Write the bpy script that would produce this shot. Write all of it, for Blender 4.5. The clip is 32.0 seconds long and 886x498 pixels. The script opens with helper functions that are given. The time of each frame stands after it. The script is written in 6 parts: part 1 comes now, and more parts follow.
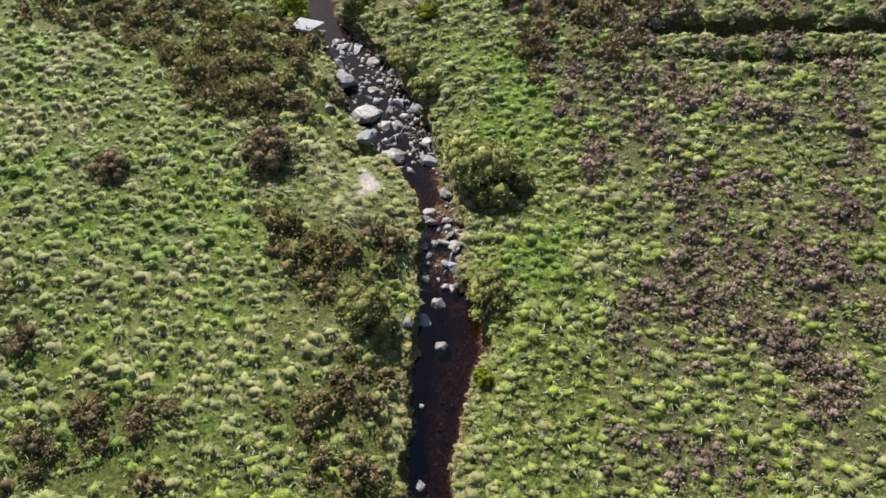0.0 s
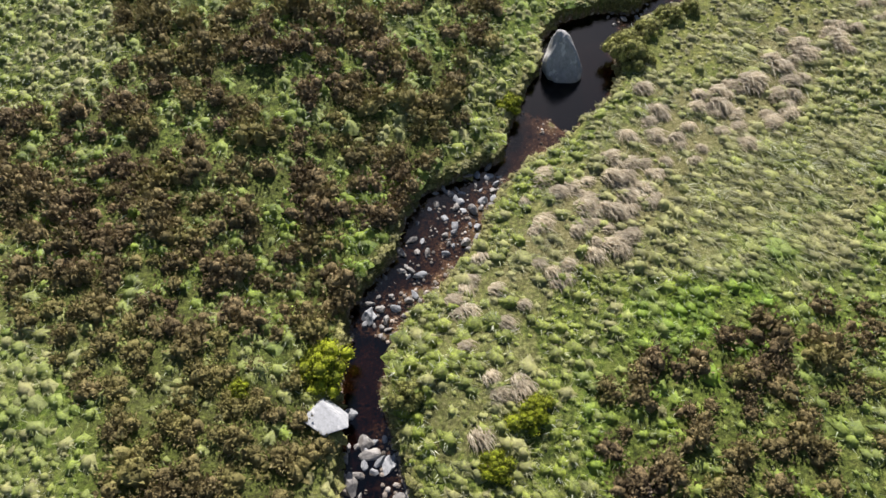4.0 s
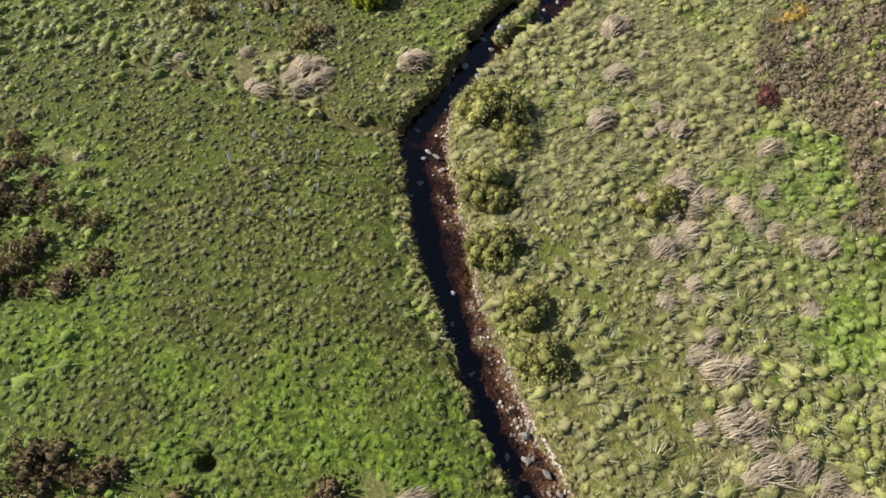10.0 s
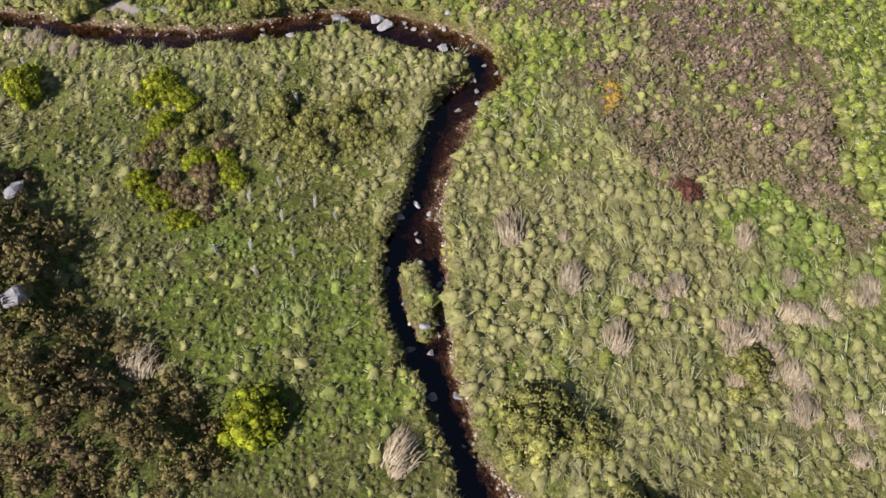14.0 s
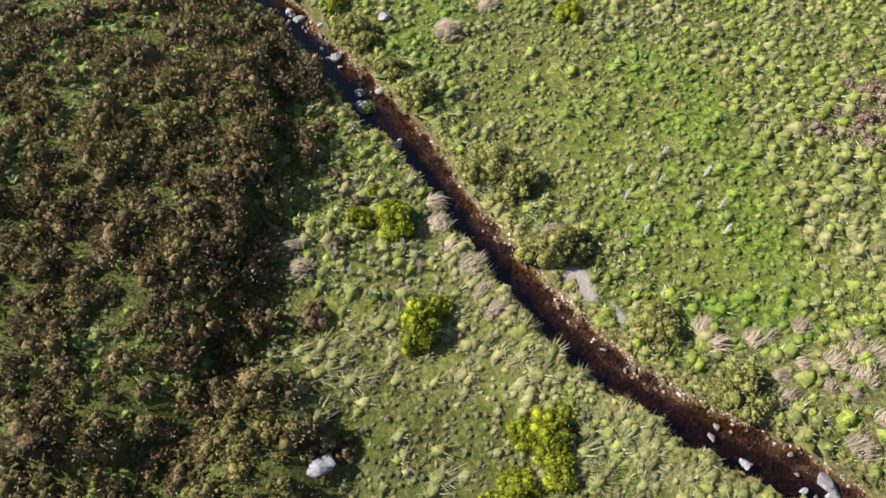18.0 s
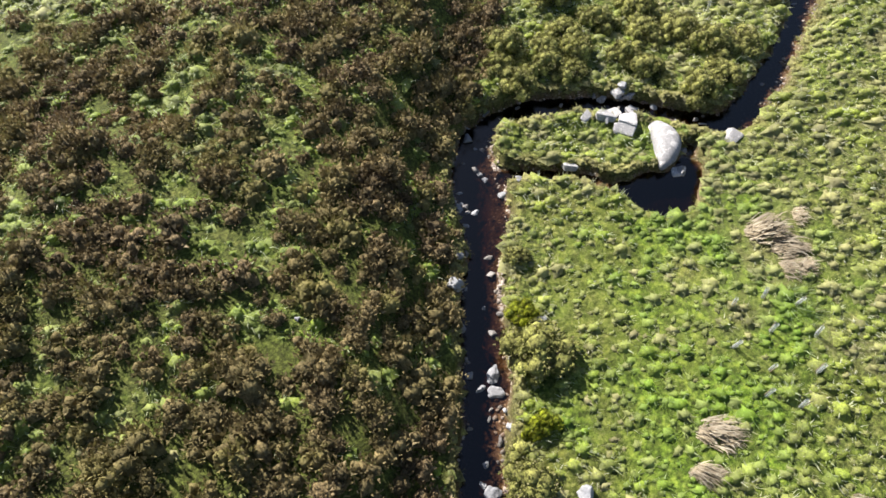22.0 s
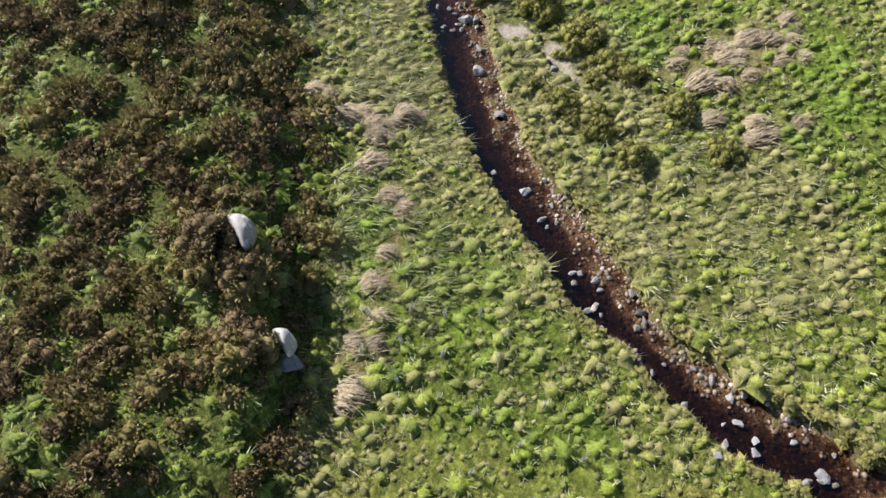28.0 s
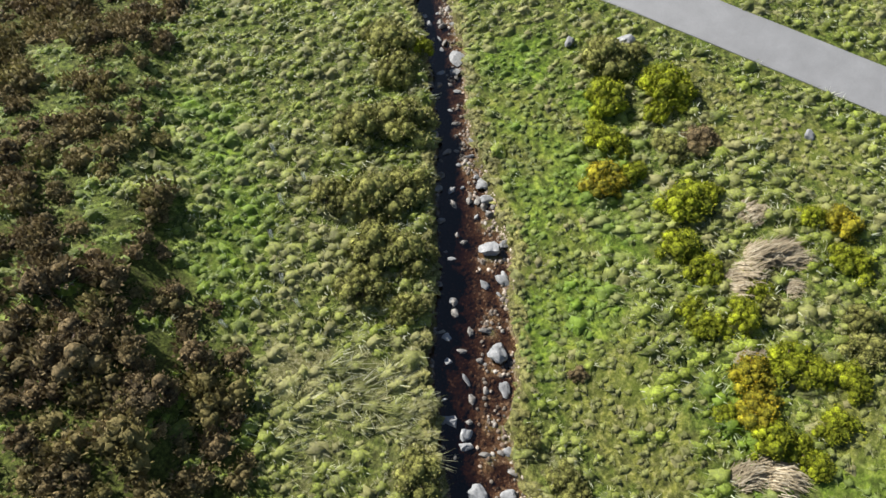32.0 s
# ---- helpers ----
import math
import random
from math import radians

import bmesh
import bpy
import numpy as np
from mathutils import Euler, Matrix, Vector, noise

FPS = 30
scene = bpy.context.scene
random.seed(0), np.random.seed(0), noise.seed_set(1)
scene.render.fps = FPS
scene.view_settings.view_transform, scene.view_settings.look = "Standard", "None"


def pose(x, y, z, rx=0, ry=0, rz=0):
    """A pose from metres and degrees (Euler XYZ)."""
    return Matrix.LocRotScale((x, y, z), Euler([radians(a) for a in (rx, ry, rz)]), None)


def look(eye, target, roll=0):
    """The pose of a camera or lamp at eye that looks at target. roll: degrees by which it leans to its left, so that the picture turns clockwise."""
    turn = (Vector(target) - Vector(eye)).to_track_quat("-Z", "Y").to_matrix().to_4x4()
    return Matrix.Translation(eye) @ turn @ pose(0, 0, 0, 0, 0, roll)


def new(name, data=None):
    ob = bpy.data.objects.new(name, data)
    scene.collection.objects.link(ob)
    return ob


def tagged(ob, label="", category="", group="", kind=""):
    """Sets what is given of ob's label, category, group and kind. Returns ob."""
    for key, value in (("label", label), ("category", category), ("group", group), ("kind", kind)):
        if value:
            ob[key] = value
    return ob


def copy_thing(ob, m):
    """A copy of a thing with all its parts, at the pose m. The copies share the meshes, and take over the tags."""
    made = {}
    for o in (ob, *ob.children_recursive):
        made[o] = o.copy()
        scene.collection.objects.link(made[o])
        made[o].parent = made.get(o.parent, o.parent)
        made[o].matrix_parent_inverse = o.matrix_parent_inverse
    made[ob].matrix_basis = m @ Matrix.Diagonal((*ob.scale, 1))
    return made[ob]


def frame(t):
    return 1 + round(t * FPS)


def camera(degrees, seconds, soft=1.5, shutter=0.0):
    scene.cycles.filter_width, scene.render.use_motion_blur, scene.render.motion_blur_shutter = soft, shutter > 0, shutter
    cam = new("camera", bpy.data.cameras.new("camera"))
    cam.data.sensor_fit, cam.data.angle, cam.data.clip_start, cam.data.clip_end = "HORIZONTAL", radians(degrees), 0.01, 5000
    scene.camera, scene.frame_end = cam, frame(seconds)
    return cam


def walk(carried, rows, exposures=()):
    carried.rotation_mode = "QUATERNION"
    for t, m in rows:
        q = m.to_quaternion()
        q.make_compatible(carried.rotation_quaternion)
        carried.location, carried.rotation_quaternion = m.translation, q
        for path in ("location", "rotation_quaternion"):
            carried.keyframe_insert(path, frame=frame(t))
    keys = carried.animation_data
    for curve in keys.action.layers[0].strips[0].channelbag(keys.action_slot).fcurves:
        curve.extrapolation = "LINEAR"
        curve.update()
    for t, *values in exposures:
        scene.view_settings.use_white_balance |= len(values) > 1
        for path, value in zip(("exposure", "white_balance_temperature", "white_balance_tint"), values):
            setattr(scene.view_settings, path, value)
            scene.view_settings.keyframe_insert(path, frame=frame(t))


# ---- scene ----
cam = camera(65.4, 32.0, soft=1.5)
METRES, EYE, TILT, LEAN, TURN = 236.2, 33.5, 0.0, 0.0, -23.1
ROWS = [
    (0.0, 0.0, 0.0, 0.0, -3.04, -60.09, 1.75),
    (0.5, 0.0042, 0.0162, -0.0006, 1.51, -60.03, 1.89),
    (1.0, 0.0075, 0.0325, -0.0011, 5.75, -59.9, 2.02),
    (1.5, 0.0094, 0.0487, -0.0016, 10.09, -59.79, 2.1),
    (2.0, 0.0103, 0.065, -0.0024, 14.6, -59.67, 2.16),
    (2.5, 0.0104, 0.0814, -0.0032, 18.23, -59.57, 2.29),
    (3.0, 0.0093, 0.0976, -0.0041, 18.36, -59.62, 2.23),
    (3.5, 0.0071, 0.1136, -0.0049, 18.36, -59.65, 2.12),
    (5.5, -0.0084, 0.1766, -0.0072, 13.52, -59.64, 1.62),
    (6.0, -0.0126, 0.192, -0.0083, 4.33, -59.75, 1.15),
    (6.5, -0.0173, 0.2079, -0.01, -7.56, -59.86, 0.37),
    (7.0, -0.0213, 0.2238, -0.0109, -13.59, -59.79, 0.04),
    (7.5, -0.0237, 0.24, -0.0113, -19.63, -59.85, -0.14),
    (8.0, -0.0255, 0.2564, -0.0119, -27.35, -59.85, -0.59),
    (8.5, -0.026, 0.2728, -0.0126, -34.68, -59.81, -0.97),
    (9.0, -0.0249, 0.2889, -0.0131, -41.76, -59.76, -1.25),
    (9.5, -0.0226, 0.3044, -0.0137, -48.57, -59.56, -1.44),
    (10.0, -0.0189, 0.3197, -0.0142, -55.05, -59.44, -1.66),
    (10.5, -0.0137, 0.3343, -0.0144, -61.73, -59.35, -1.85),
    (11.0, -0.0071, 0.3483, -0.0145, -68.55, -59.27, -2.05),
    (11.5, 0.0006, 0.3613, -0.0145, -75.39, -59.13, -2.21),
    (12.0, 0.0095, 0.3732, -0.0143, -82.25, -58.96, -2.35),
    (12.5, 0.0192, 0.3838, -0.014, -89.03, -58.74, -2.4),
    (13.0, 0.0299, 0.3931, -0.0135, -95.32, -58.58, -2.38),
    (13.5, 0.0407, 0.4009, -0.0131, -101.07, -58.34, -2.27),
    (15.5, 0.0882, 0.4208, -0.0124, -115.47, -58.4, -2.04),
    (16.0, 0.1008, 0.4234, -0.0119, -113.31, -58.67, -1.75),
    (16.5, 0.1139, 0.4267, -0.0119, -97.49, -59.03, -1.17),
    (17.0, 0.1268, 0.4279, -0.0123, -74.14, -59.06, -0.01),
    (17.5, 0.1407, 0.4291, -0.0119, -66.22, -59.2, 0.41),
    (18.0, 0.1542, 0.4322, -0.0121, -60.37, -59.2, 0.59),
    (18.5, 0.1679, 0.4367, -0.0122, -50.87, -59.21, 0.89),
    (19.0, 0.1817, 0.4424, -0.0122, -43.86, -59.19, 1.12),
    (19.5, 0.195, 0.4498, -0.0126, -37.37, -59.19, 1.28),
    (20.0, 0.2076, 0.4586, -0.0132, -31.67, -59.07, 1.38),
    (20.5, 0.2193, 0.4689, -0.0134, -27.32, -59.09, 1.43),
    (21.0, 0.2299, 0.4802, -0.0136, -22.51, -59.05, 1.49),
    (21.5, 0.2395, 0.4926, -0.0138, -18.8, -59.08, 1.54),
    (22.0, 0.2484, 0.5054, -0.0144, -18.68, -59.12, 1.55),
    (22.5, 0.2564, 0.5188, -0.0151, -24.25, -59.3, 1.28),
    (23.0, 0.2635, 0.5328, -0.0156, -31.4, -59.5, 0.9),
    (23.5, 0.2703, 0.5475, -0.0159, -37.96, -59.69, 0.51),
    (24.0, 0.2772, 0.562, -0.0162, -44.23, -59.74, 0.19),
    (24.5, 0.2845, 0.5763, -0.0169, -50.28, -59.79, -0.1),
    (26.5, 0.3222, 0.6294, -0.0199, -70.61, -59.55, -0.4),
    (27.0, 0.333, 0.6436, -0.0199, -59.83, -59.58, -0.02),
    (27.5, 0.3449, 0.6562, -0.0208, -36.46, -59.22, 1.17),
    (28.0, 0.3569, 0.6686, -0.0204, -33.73, -59.32, 1.46),
    (28.5, 0.3673, 0.6821, -0.0202, -33.65, -59.39, 1.42),
    (29.0, 0.377, 0.696, -0.0193, -33.6, -59.41, 1.42),
    (29.5, 0.386, 0.7104, -0.0173, -33.57, -59.42, 1.34),
    (30.0, 0.3939, 0.7235, -0.0167, -33.53, -59.35, 1.34),
    (30.5, 0.4021, 0.738, -0.0169, -33.51, -59.38, 1.34),
    (31.0, 0.4097, 0.7527, -0.0174, -33.48, -59.37, 1.3),
    (31.5, 0.4169, 0.7678, -0.0179, -33.49, -59.37, 1.23),
    (32.0, 0.4238, 0.7828, -0.0186, -33.48, -59.36, 1.18),
]
walk(cam, [(t, pose(0, 0, EYE, TILT, LEAN, TURN) @ pose(METRES * x, METRES * y, METRES * z, 90 + pitch, roll, yaw)) for t, x, y, z, yaw, pitch, roll in ROWS], exposures=((0, 1.04, 6250, 15), (4, 1.08, 6400, 15), (6, 1.08, 6500, 13), (9, 0.95, 6500, 15), (11, 0.90, 6500, 17), (13.2, 0.82, 6500, 19), (15.5, 0.66, 6500, 24), (17, 0.70, 6500, 22), (18.2, 1.24, 6500, 17), (21, 1.46, 6500, 15), (23, 1.43, 6500, 15), (24.2, 1.17, 6500, 17), (26.9, 0.87, 6500, 16), (28.2, 1.13, 6500, 16), (30, 1.10, 6500, 12), (32, 1.03, 6500, 10)))

# ---- light: low sun from +y, clear sky ----
SUN_UP, SUN_AT = radians(37.0), radians(2.0)
world = bpy.data.worlds.new("sky")
scene.world = world
world.use_nodes = True
wn = world.node_tree.nodes
sky = wn.new("ShaderNodeTexSky")
sky.sky_type, sky.sun_disc = "NISHITA", False
sky.sun_elevation, sky.sun_rotation = SUN_UP, SUN_AT
world.node_tree.links.new(sky.outputs[0], wn["Background"].inputs[0])
wn["Background"].inputs[1].default_value = 0.051
sun = new("sun", bpy.data.lights.new("sun", "SUN"))
sun.data.energy, sun.data.angle, sun.data.color = 5.0, radians(0.55), (1.0, 0.95, 0.86)
to_sun = Vector((math.sin(SUN_AT) * math.cos(SUN_UP), math.cos(SUN_AT) * math.cos(SUN_UP), math.sin(SUN_UP)))
sun.matrix_world = look(to_sun * 200, (0, 0, 0))


# ---- materials ----
def material(name):
    m = bpy.data.materials.new(name)
    m.use_nodes = True
    t = m.node_tree
    return m, t.nodes, t.links, t.nodes["Principled BSDF"]


def put(links, a, b):
    links.new(a, b)


def coords(nodes):
    return nodes.new("ShaderNodeTexCoord").outputs["Object"]


def noise_at(nodes, links, vec, scale, detail=4.0, rough=0.6):
    n = nodes.new("ShaderNodeTexNoise")
    n.inputs["Scale"].default_value, n.inputs["Detail"].default_value, n.inputs["Roughness"].default_value = scale, detail, rough
    put(links, vec, n.inputs["Vector"])
    return n.outputs["Fac"]


def ramp(nodes, links, fac, *stops):
    r = nodes.new("ShaderNodeValToRGB")
    e = r.color_ramp.elements
    while len(e) < len(stops):
        e.new(0.5)
    for k, (at, rgb) in enumerate(stops):
        e[k].position, e[k].color = at, (*rgb, 1)
    put(links, fac, r.inputs[0])
    return r.outputs["Color"]


def blend(nodes, links, fac, a, b, how="MIX"):
    m = nodes.new("ShaderNodeMix")
    m.data_type, m.blend_type = "RGBA", how
    for value, socket in ((fac, m.inputs["Factor"]), (a, m.inputs["A"]), (b, m.inputs["B"])):
        if isinstance(value, (int, float)):
            socket.default_value = value
        elif isinstance(value, tuple):
            socket.default_value = (*value, 1)
        else:
            put(links, value, socket)
    return m.outputs["Result"]


def relief(nodes, links, bsdf, height, strength, distance):
    b = nodes.new("ShaderNodeBump")
    b.inputs["Strength"].default_value, b.inputs["Distance"].default_value = strength, distance
    put(links, height, b.inputs["Height"])
    put(links, b.outputs[0], bsdf.inputs["Normal"])


def field(nodes, name):
    a = nodes.new("ShaderNodeAttribute")
    a.attribute_name = name
    return a.outputs["Fac"]


def island(nodes):
    return nodes.new("ShaderNodeNewGeometry").outputs["Random Per Island"]


def leafy(name, dark, mid, pale, patch=0.35, pale_share=0.75, glow=0.3, rough=0.7, drift=None, lush=None, rugged=0.08):
    """Plant matter: each blade or sprig has its own shade, and clumps and stretches differ."""
    m, n, l, p = material(name)
    vec = coords(n)
    shade = n.new("ShaderNodeMath")
    shade.operation = "MULTIPLY_ADD"
    put(l, island(n), shade.inputs[0])
    shade.inputs[1].default_value = 0.4
    put(l, noise_at(n, l, vec, 2.6, 3.0, 0.6), shade.inputs[2])
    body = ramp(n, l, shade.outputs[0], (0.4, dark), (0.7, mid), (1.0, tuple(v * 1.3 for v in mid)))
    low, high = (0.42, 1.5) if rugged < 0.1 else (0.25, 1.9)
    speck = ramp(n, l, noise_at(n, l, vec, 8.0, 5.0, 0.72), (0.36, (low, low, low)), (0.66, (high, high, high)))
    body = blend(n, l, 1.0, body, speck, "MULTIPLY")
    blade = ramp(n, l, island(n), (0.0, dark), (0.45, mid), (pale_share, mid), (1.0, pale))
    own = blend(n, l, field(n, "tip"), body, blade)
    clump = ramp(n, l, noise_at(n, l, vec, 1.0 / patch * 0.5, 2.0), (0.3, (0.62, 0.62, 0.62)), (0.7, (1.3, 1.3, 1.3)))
    c = blend(n, l, 1.0, own, clump, "MULTIPLY")
    if drift:
        wide = ramp(n, l, noise_at(n, l, vec, 0.16, 3.0), (0.44, (0, 0, 0)), (0.66, (0.45, 0.45, 0.45)))
        both = n.new("ShaderNodeMath")
        both.use_clamp = True
        put(l, wide, both.inputs[0])
        put(l, field(n, "dry"), both.inputs[1])
        c = blend(n, l, both.outputs[0], c, blend(n, l, 0.7, c, blend(n, l, 1.0, drift, clump, "MULTIPLY")))
    if lush:
        c = blend(n, l, field(n, "lush"), c, blend(n, l, 0.65, c, blend(n, l, 1.0, lush, clump, "MULTIPLY")))
    put(l, c, p.inputs["Base Color"])
    p.inputs["Roughness"].default_value = rough if rugged >= 0.1 else rough - 0.18
    p.inputs["Specular IOR Level"].default_value = 0.25 if rugged >= 0.1 else 0.5
    relief(n, l, p, noise_at(n, l, vec, 11.0, 5.0, 0.75), 0.8 if rugged < 0.1 else 1.0, rugged)
    if glow:
        t = n.new("ShaderNodeBsdfTranslucent")
        put(l, c, t.inputs["Color"])
        mix = n.new("ShaderNodeMixShader")
        mix.inputs[0].default_value = glow
        put(l, p.outputs[0], mix.inputs[1])
        put(l, t.outputs[0], mix.inputs[2])
        put(l, mix.outputs[0], n["Material Output"].inputs["Surface"])
    return m


# tussock grass: near-white pale blades carry sunlit highlights painted into the colour
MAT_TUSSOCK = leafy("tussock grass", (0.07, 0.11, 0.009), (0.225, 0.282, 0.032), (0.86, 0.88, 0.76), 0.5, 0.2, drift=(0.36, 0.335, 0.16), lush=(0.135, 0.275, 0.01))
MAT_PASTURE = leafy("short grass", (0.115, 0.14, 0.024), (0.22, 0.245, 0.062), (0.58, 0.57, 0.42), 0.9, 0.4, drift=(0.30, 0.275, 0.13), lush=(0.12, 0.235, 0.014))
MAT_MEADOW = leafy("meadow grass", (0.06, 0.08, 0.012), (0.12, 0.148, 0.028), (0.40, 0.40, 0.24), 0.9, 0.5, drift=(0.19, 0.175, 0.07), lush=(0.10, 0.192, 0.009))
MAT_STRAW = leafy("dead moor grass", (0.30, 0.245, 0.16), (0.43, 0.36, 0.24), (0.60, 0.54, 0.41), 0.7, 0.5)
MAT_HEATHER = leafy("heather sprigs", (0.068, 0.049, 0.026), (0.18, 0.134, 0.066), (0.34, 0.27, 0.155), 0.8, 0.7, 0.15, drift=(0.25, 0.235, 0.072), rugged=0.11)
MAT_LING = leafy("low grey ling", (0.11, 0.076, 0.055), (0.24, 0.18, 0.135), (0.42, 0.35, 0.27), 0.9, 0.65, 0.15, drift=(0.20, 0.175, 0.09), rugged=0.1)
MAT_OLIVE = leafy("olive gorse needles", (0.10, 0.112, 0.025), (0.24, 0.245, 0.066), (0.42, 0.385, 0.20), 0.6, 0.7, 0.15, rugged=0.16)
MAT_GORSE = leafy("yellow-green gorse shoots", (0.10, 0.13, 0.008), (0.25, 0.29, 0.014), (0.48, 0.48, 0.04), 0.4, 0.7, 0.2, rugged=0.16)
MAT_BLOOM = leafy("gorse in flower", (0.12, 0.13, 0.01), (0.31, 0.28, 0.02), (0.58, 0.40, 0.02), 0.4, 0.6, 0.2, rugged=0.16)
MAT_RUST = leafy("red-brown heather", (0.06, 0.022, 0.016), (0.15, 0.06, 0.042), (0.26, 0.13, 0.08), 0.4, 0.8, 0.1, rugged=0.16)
MAT_AMBER = leafy("amber bog grass", (0.30, 0.20, 0.03), (0.45, 0.31, 0.05), (0.6, 0.48, 0.15), 0.4, 0.7)


def ground_material():
    m, n, l, p = material("moor ground")
    vec = coords(n)
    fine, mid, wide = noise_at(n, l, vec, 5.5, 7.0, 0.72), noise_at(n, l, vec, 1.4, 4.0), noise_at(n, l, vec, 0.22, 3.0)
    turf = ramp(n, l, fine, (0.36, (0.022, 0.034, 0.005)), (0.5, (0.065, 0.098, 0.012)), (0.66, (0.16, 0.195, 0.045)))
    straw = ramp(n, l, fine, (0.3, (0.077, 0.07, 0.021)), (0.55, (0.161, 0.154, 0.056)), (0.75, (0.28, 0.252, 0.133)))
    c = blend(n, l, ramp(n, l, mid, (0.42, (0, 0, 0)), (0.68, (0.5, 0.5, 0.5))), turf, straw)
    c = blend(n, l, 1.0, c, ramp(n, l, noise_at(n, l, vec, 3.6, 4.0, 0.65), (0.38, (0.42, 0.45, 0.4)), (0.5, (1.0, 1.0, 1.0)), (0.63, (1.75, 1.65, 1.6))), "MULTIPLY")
    thatch = ramp(n, l, noise_at(n, l, vec, 6.0, 6.0, 0.75), (0.4, (0.085, 0.08, 0.028)), (0.52, (0.20, 0.188, 0.08)), (0.64, (0.37, 0.345, 0.22)))
    c = blend(n, l, field(n, "dry"), c, thatch)
    lawn = ramp(n, l, fine, (0.36, (0.05, 0.058, 0.011)), (0.5, (0.122, 0.133, 0.027)), (0.66, (0.245, 0.238, 0.094)))
    mottle = ramp(n, l, noise_at(n, l, vec, 2.4, 3.0, 0.6), (0.38, (0.5, 0.5, 0.5)), (0.5, (1.0, 1.0, 1.0)), (0.64, (1.8, 1.7, 1.6)))
    lawn = blend(n, l, 1.0, lawn, mottle, "MULTIPLY")
    c = blend(n, l, field(n, "pasture"), c, blend(n, l, ramp(n, l, wide, (0.42, (0, 0, 0)), (0.62, (0.5, 0.5, 0.5))), lawn, (0.11, 0.16, 0.018)))
    mead = ramp(n, l, fine, (0.36, (0.019, 0.024, 0.005)), (0.5, (0.064, 0.076, 0.015)), (0.66, (0.153, 0.153, 0.055)))
    mead = blend(n, l, 1.0, mead, mottle, "MULTIPLY")
    mead = blend(n, l, 1.0, mead, ramp(n, l, noise_at(n, l, vec, 4.2, 3.0, 0.65), (0.40, (0.42, 0.45, 0.4)), (0.5, (1.0, 1.0, 1.0)), (0.6, (1.65, 1.55, 1.5))), "MULTIPLY")
    c = blend(n, l, field(n, "meadow"), c, blend(n, l, ramp(n, l, wide, (0.42, (0, 0, 0)), (0.62, (0.6, 0.6, 0.6))), mead, (0.075, 0.11, 0.013)))
    green = blend(n, l, 1.0, ramp(n, l, noise_at(n, l, vec, 3.2, 5.0, 0.7), (0.4, (0.03, 0.06, 0.006)), (0.5, (0.095, 0.172, 0.013)), (0.62, (0.185, 0.255, 0.034))), mottle, "MULTIPLY")
    c = blend(n, l, blend(n, l, 1.0, field(n, "lush"), (0.7, 0.7, 0.7), "MULTIPLY"), c, green)
    patch = ramp(n, l, noise_at(n, l, vec, 0.045, 6.0, 0.62), (0.40, (0.055, 0.04, 0.022)), (0.46, (0.085, 0.08, 0.03)), (0.52, (0.125, 0.135, 0.035)), (0.60, (0.20, 0.18, 0.085)))
    patch = blend(n, l, 1.0, patch, ramp(n, l, noise_at(n, l, vec, 1.5, 5.0, 0.7), (0.38, (0.4, 0.4, 0.4)), (0.5, (1.0, 1.0, 1.0)), (0.64, (1.8, 1.75, 1.7))), "MULTIPLY")
    c = blend(n, l, field(n, "far"), c, patch)
    # moss and grass between the heather bushes, darkened to paint in the gaps' shade
    peat = ramp(n, l, fine, (0.34, (0.018, 0.019, 0.006)), (0.5, (0.06, 0.072, 0.014)), (0.66, (0.15, 0.185, 0.034)))
    litter = ramp(n, l, fine, (0.3, (0.043, 0.034, 0.019)), (0.5, (0.093, 0.085, 0.038)), (0.7, (0.187, 0.178, 0.076)))
    c = blend(n, l, field(n, "heather"), c, peat)
    half = n.new("ShaderNodeMath")
    half.operation = "MULTIPLY"
    put(l, field(n, "ling"), half.inputs[0])
    half.inputs[1].default_value = 0.85
    c = blend(n, l, half.outputs[0], c, litter)
    dry = ramp(n, l, fine, (0.35, (0.076, 0.068, 0.025)), (0.52, (0.162, 0.149, 0.06)), (0.68, (0.323, 0.281, 0.162)))
    c = blend(n, l, field(n, "straw"), c, dry)
    c = blend(n, l, field(n, "sand"), c, ramp(n, l, fine, (0.3, (0.25, 0.225, 0.19)), (0.7, (0.45, 0.42, 0.37))))
    soil = ramp(n, l, fine, (0.3, (0.021, 0.017, 0.007)), (0.5, (0.084, 0.081, 0.025)), (0.7, (0.196, 0.182, 0.07)))
    c = blend(n, l, field(n, "bank"), c, soil)
    turf_edge = ramp(n, l, fine, (0.36, (0.105, 0.112, 0.022)), (0.52, (0.232, 0.225, 0.068)), (0.66, (0.375, 0.345, 0.165)))
    c = blend(n, l, field(n, "rim"), c, turf_edge)
    cell = n.new("ShaderNodeTexVoronoi")
    cell.inputs["Scale"].default_value = 9.5
    put(l, vec, cell.inputs["Vector"])
    split = n.new("ShaderNodeSeparateColor")
    put(l, cell.outputs["Color"], split.inputs[0])
    stones = ramp(n, l, split.outputs[0], (0.0, (0.10, 0.066, 0.045)), (0.55, (0.19, 0.128, 0.084)), (0.88, (0.27, 0.205, 0.15)), (1.0, (0.62, 0.56, 0.48)))
    stones = blend(n, l, ramp(n, l, cell.outputs["Distance"], (0.6, (0, 0, 0)), (0.9, (1, 1, 1))), stones, (0.08, 0.048, 0.03))
    c = blend(n, l, field(n, "bed"), c, stones)
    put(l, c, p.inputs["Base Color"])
    p.inputs["Roughness"].default_value = 0.85
    p.inputs["Specular IOR Level"].default_value = 0.2
    relief(n, l, p, noise_at(n, l, vec, 6.0, 6.0, 0.75), 0.9, 0.15)
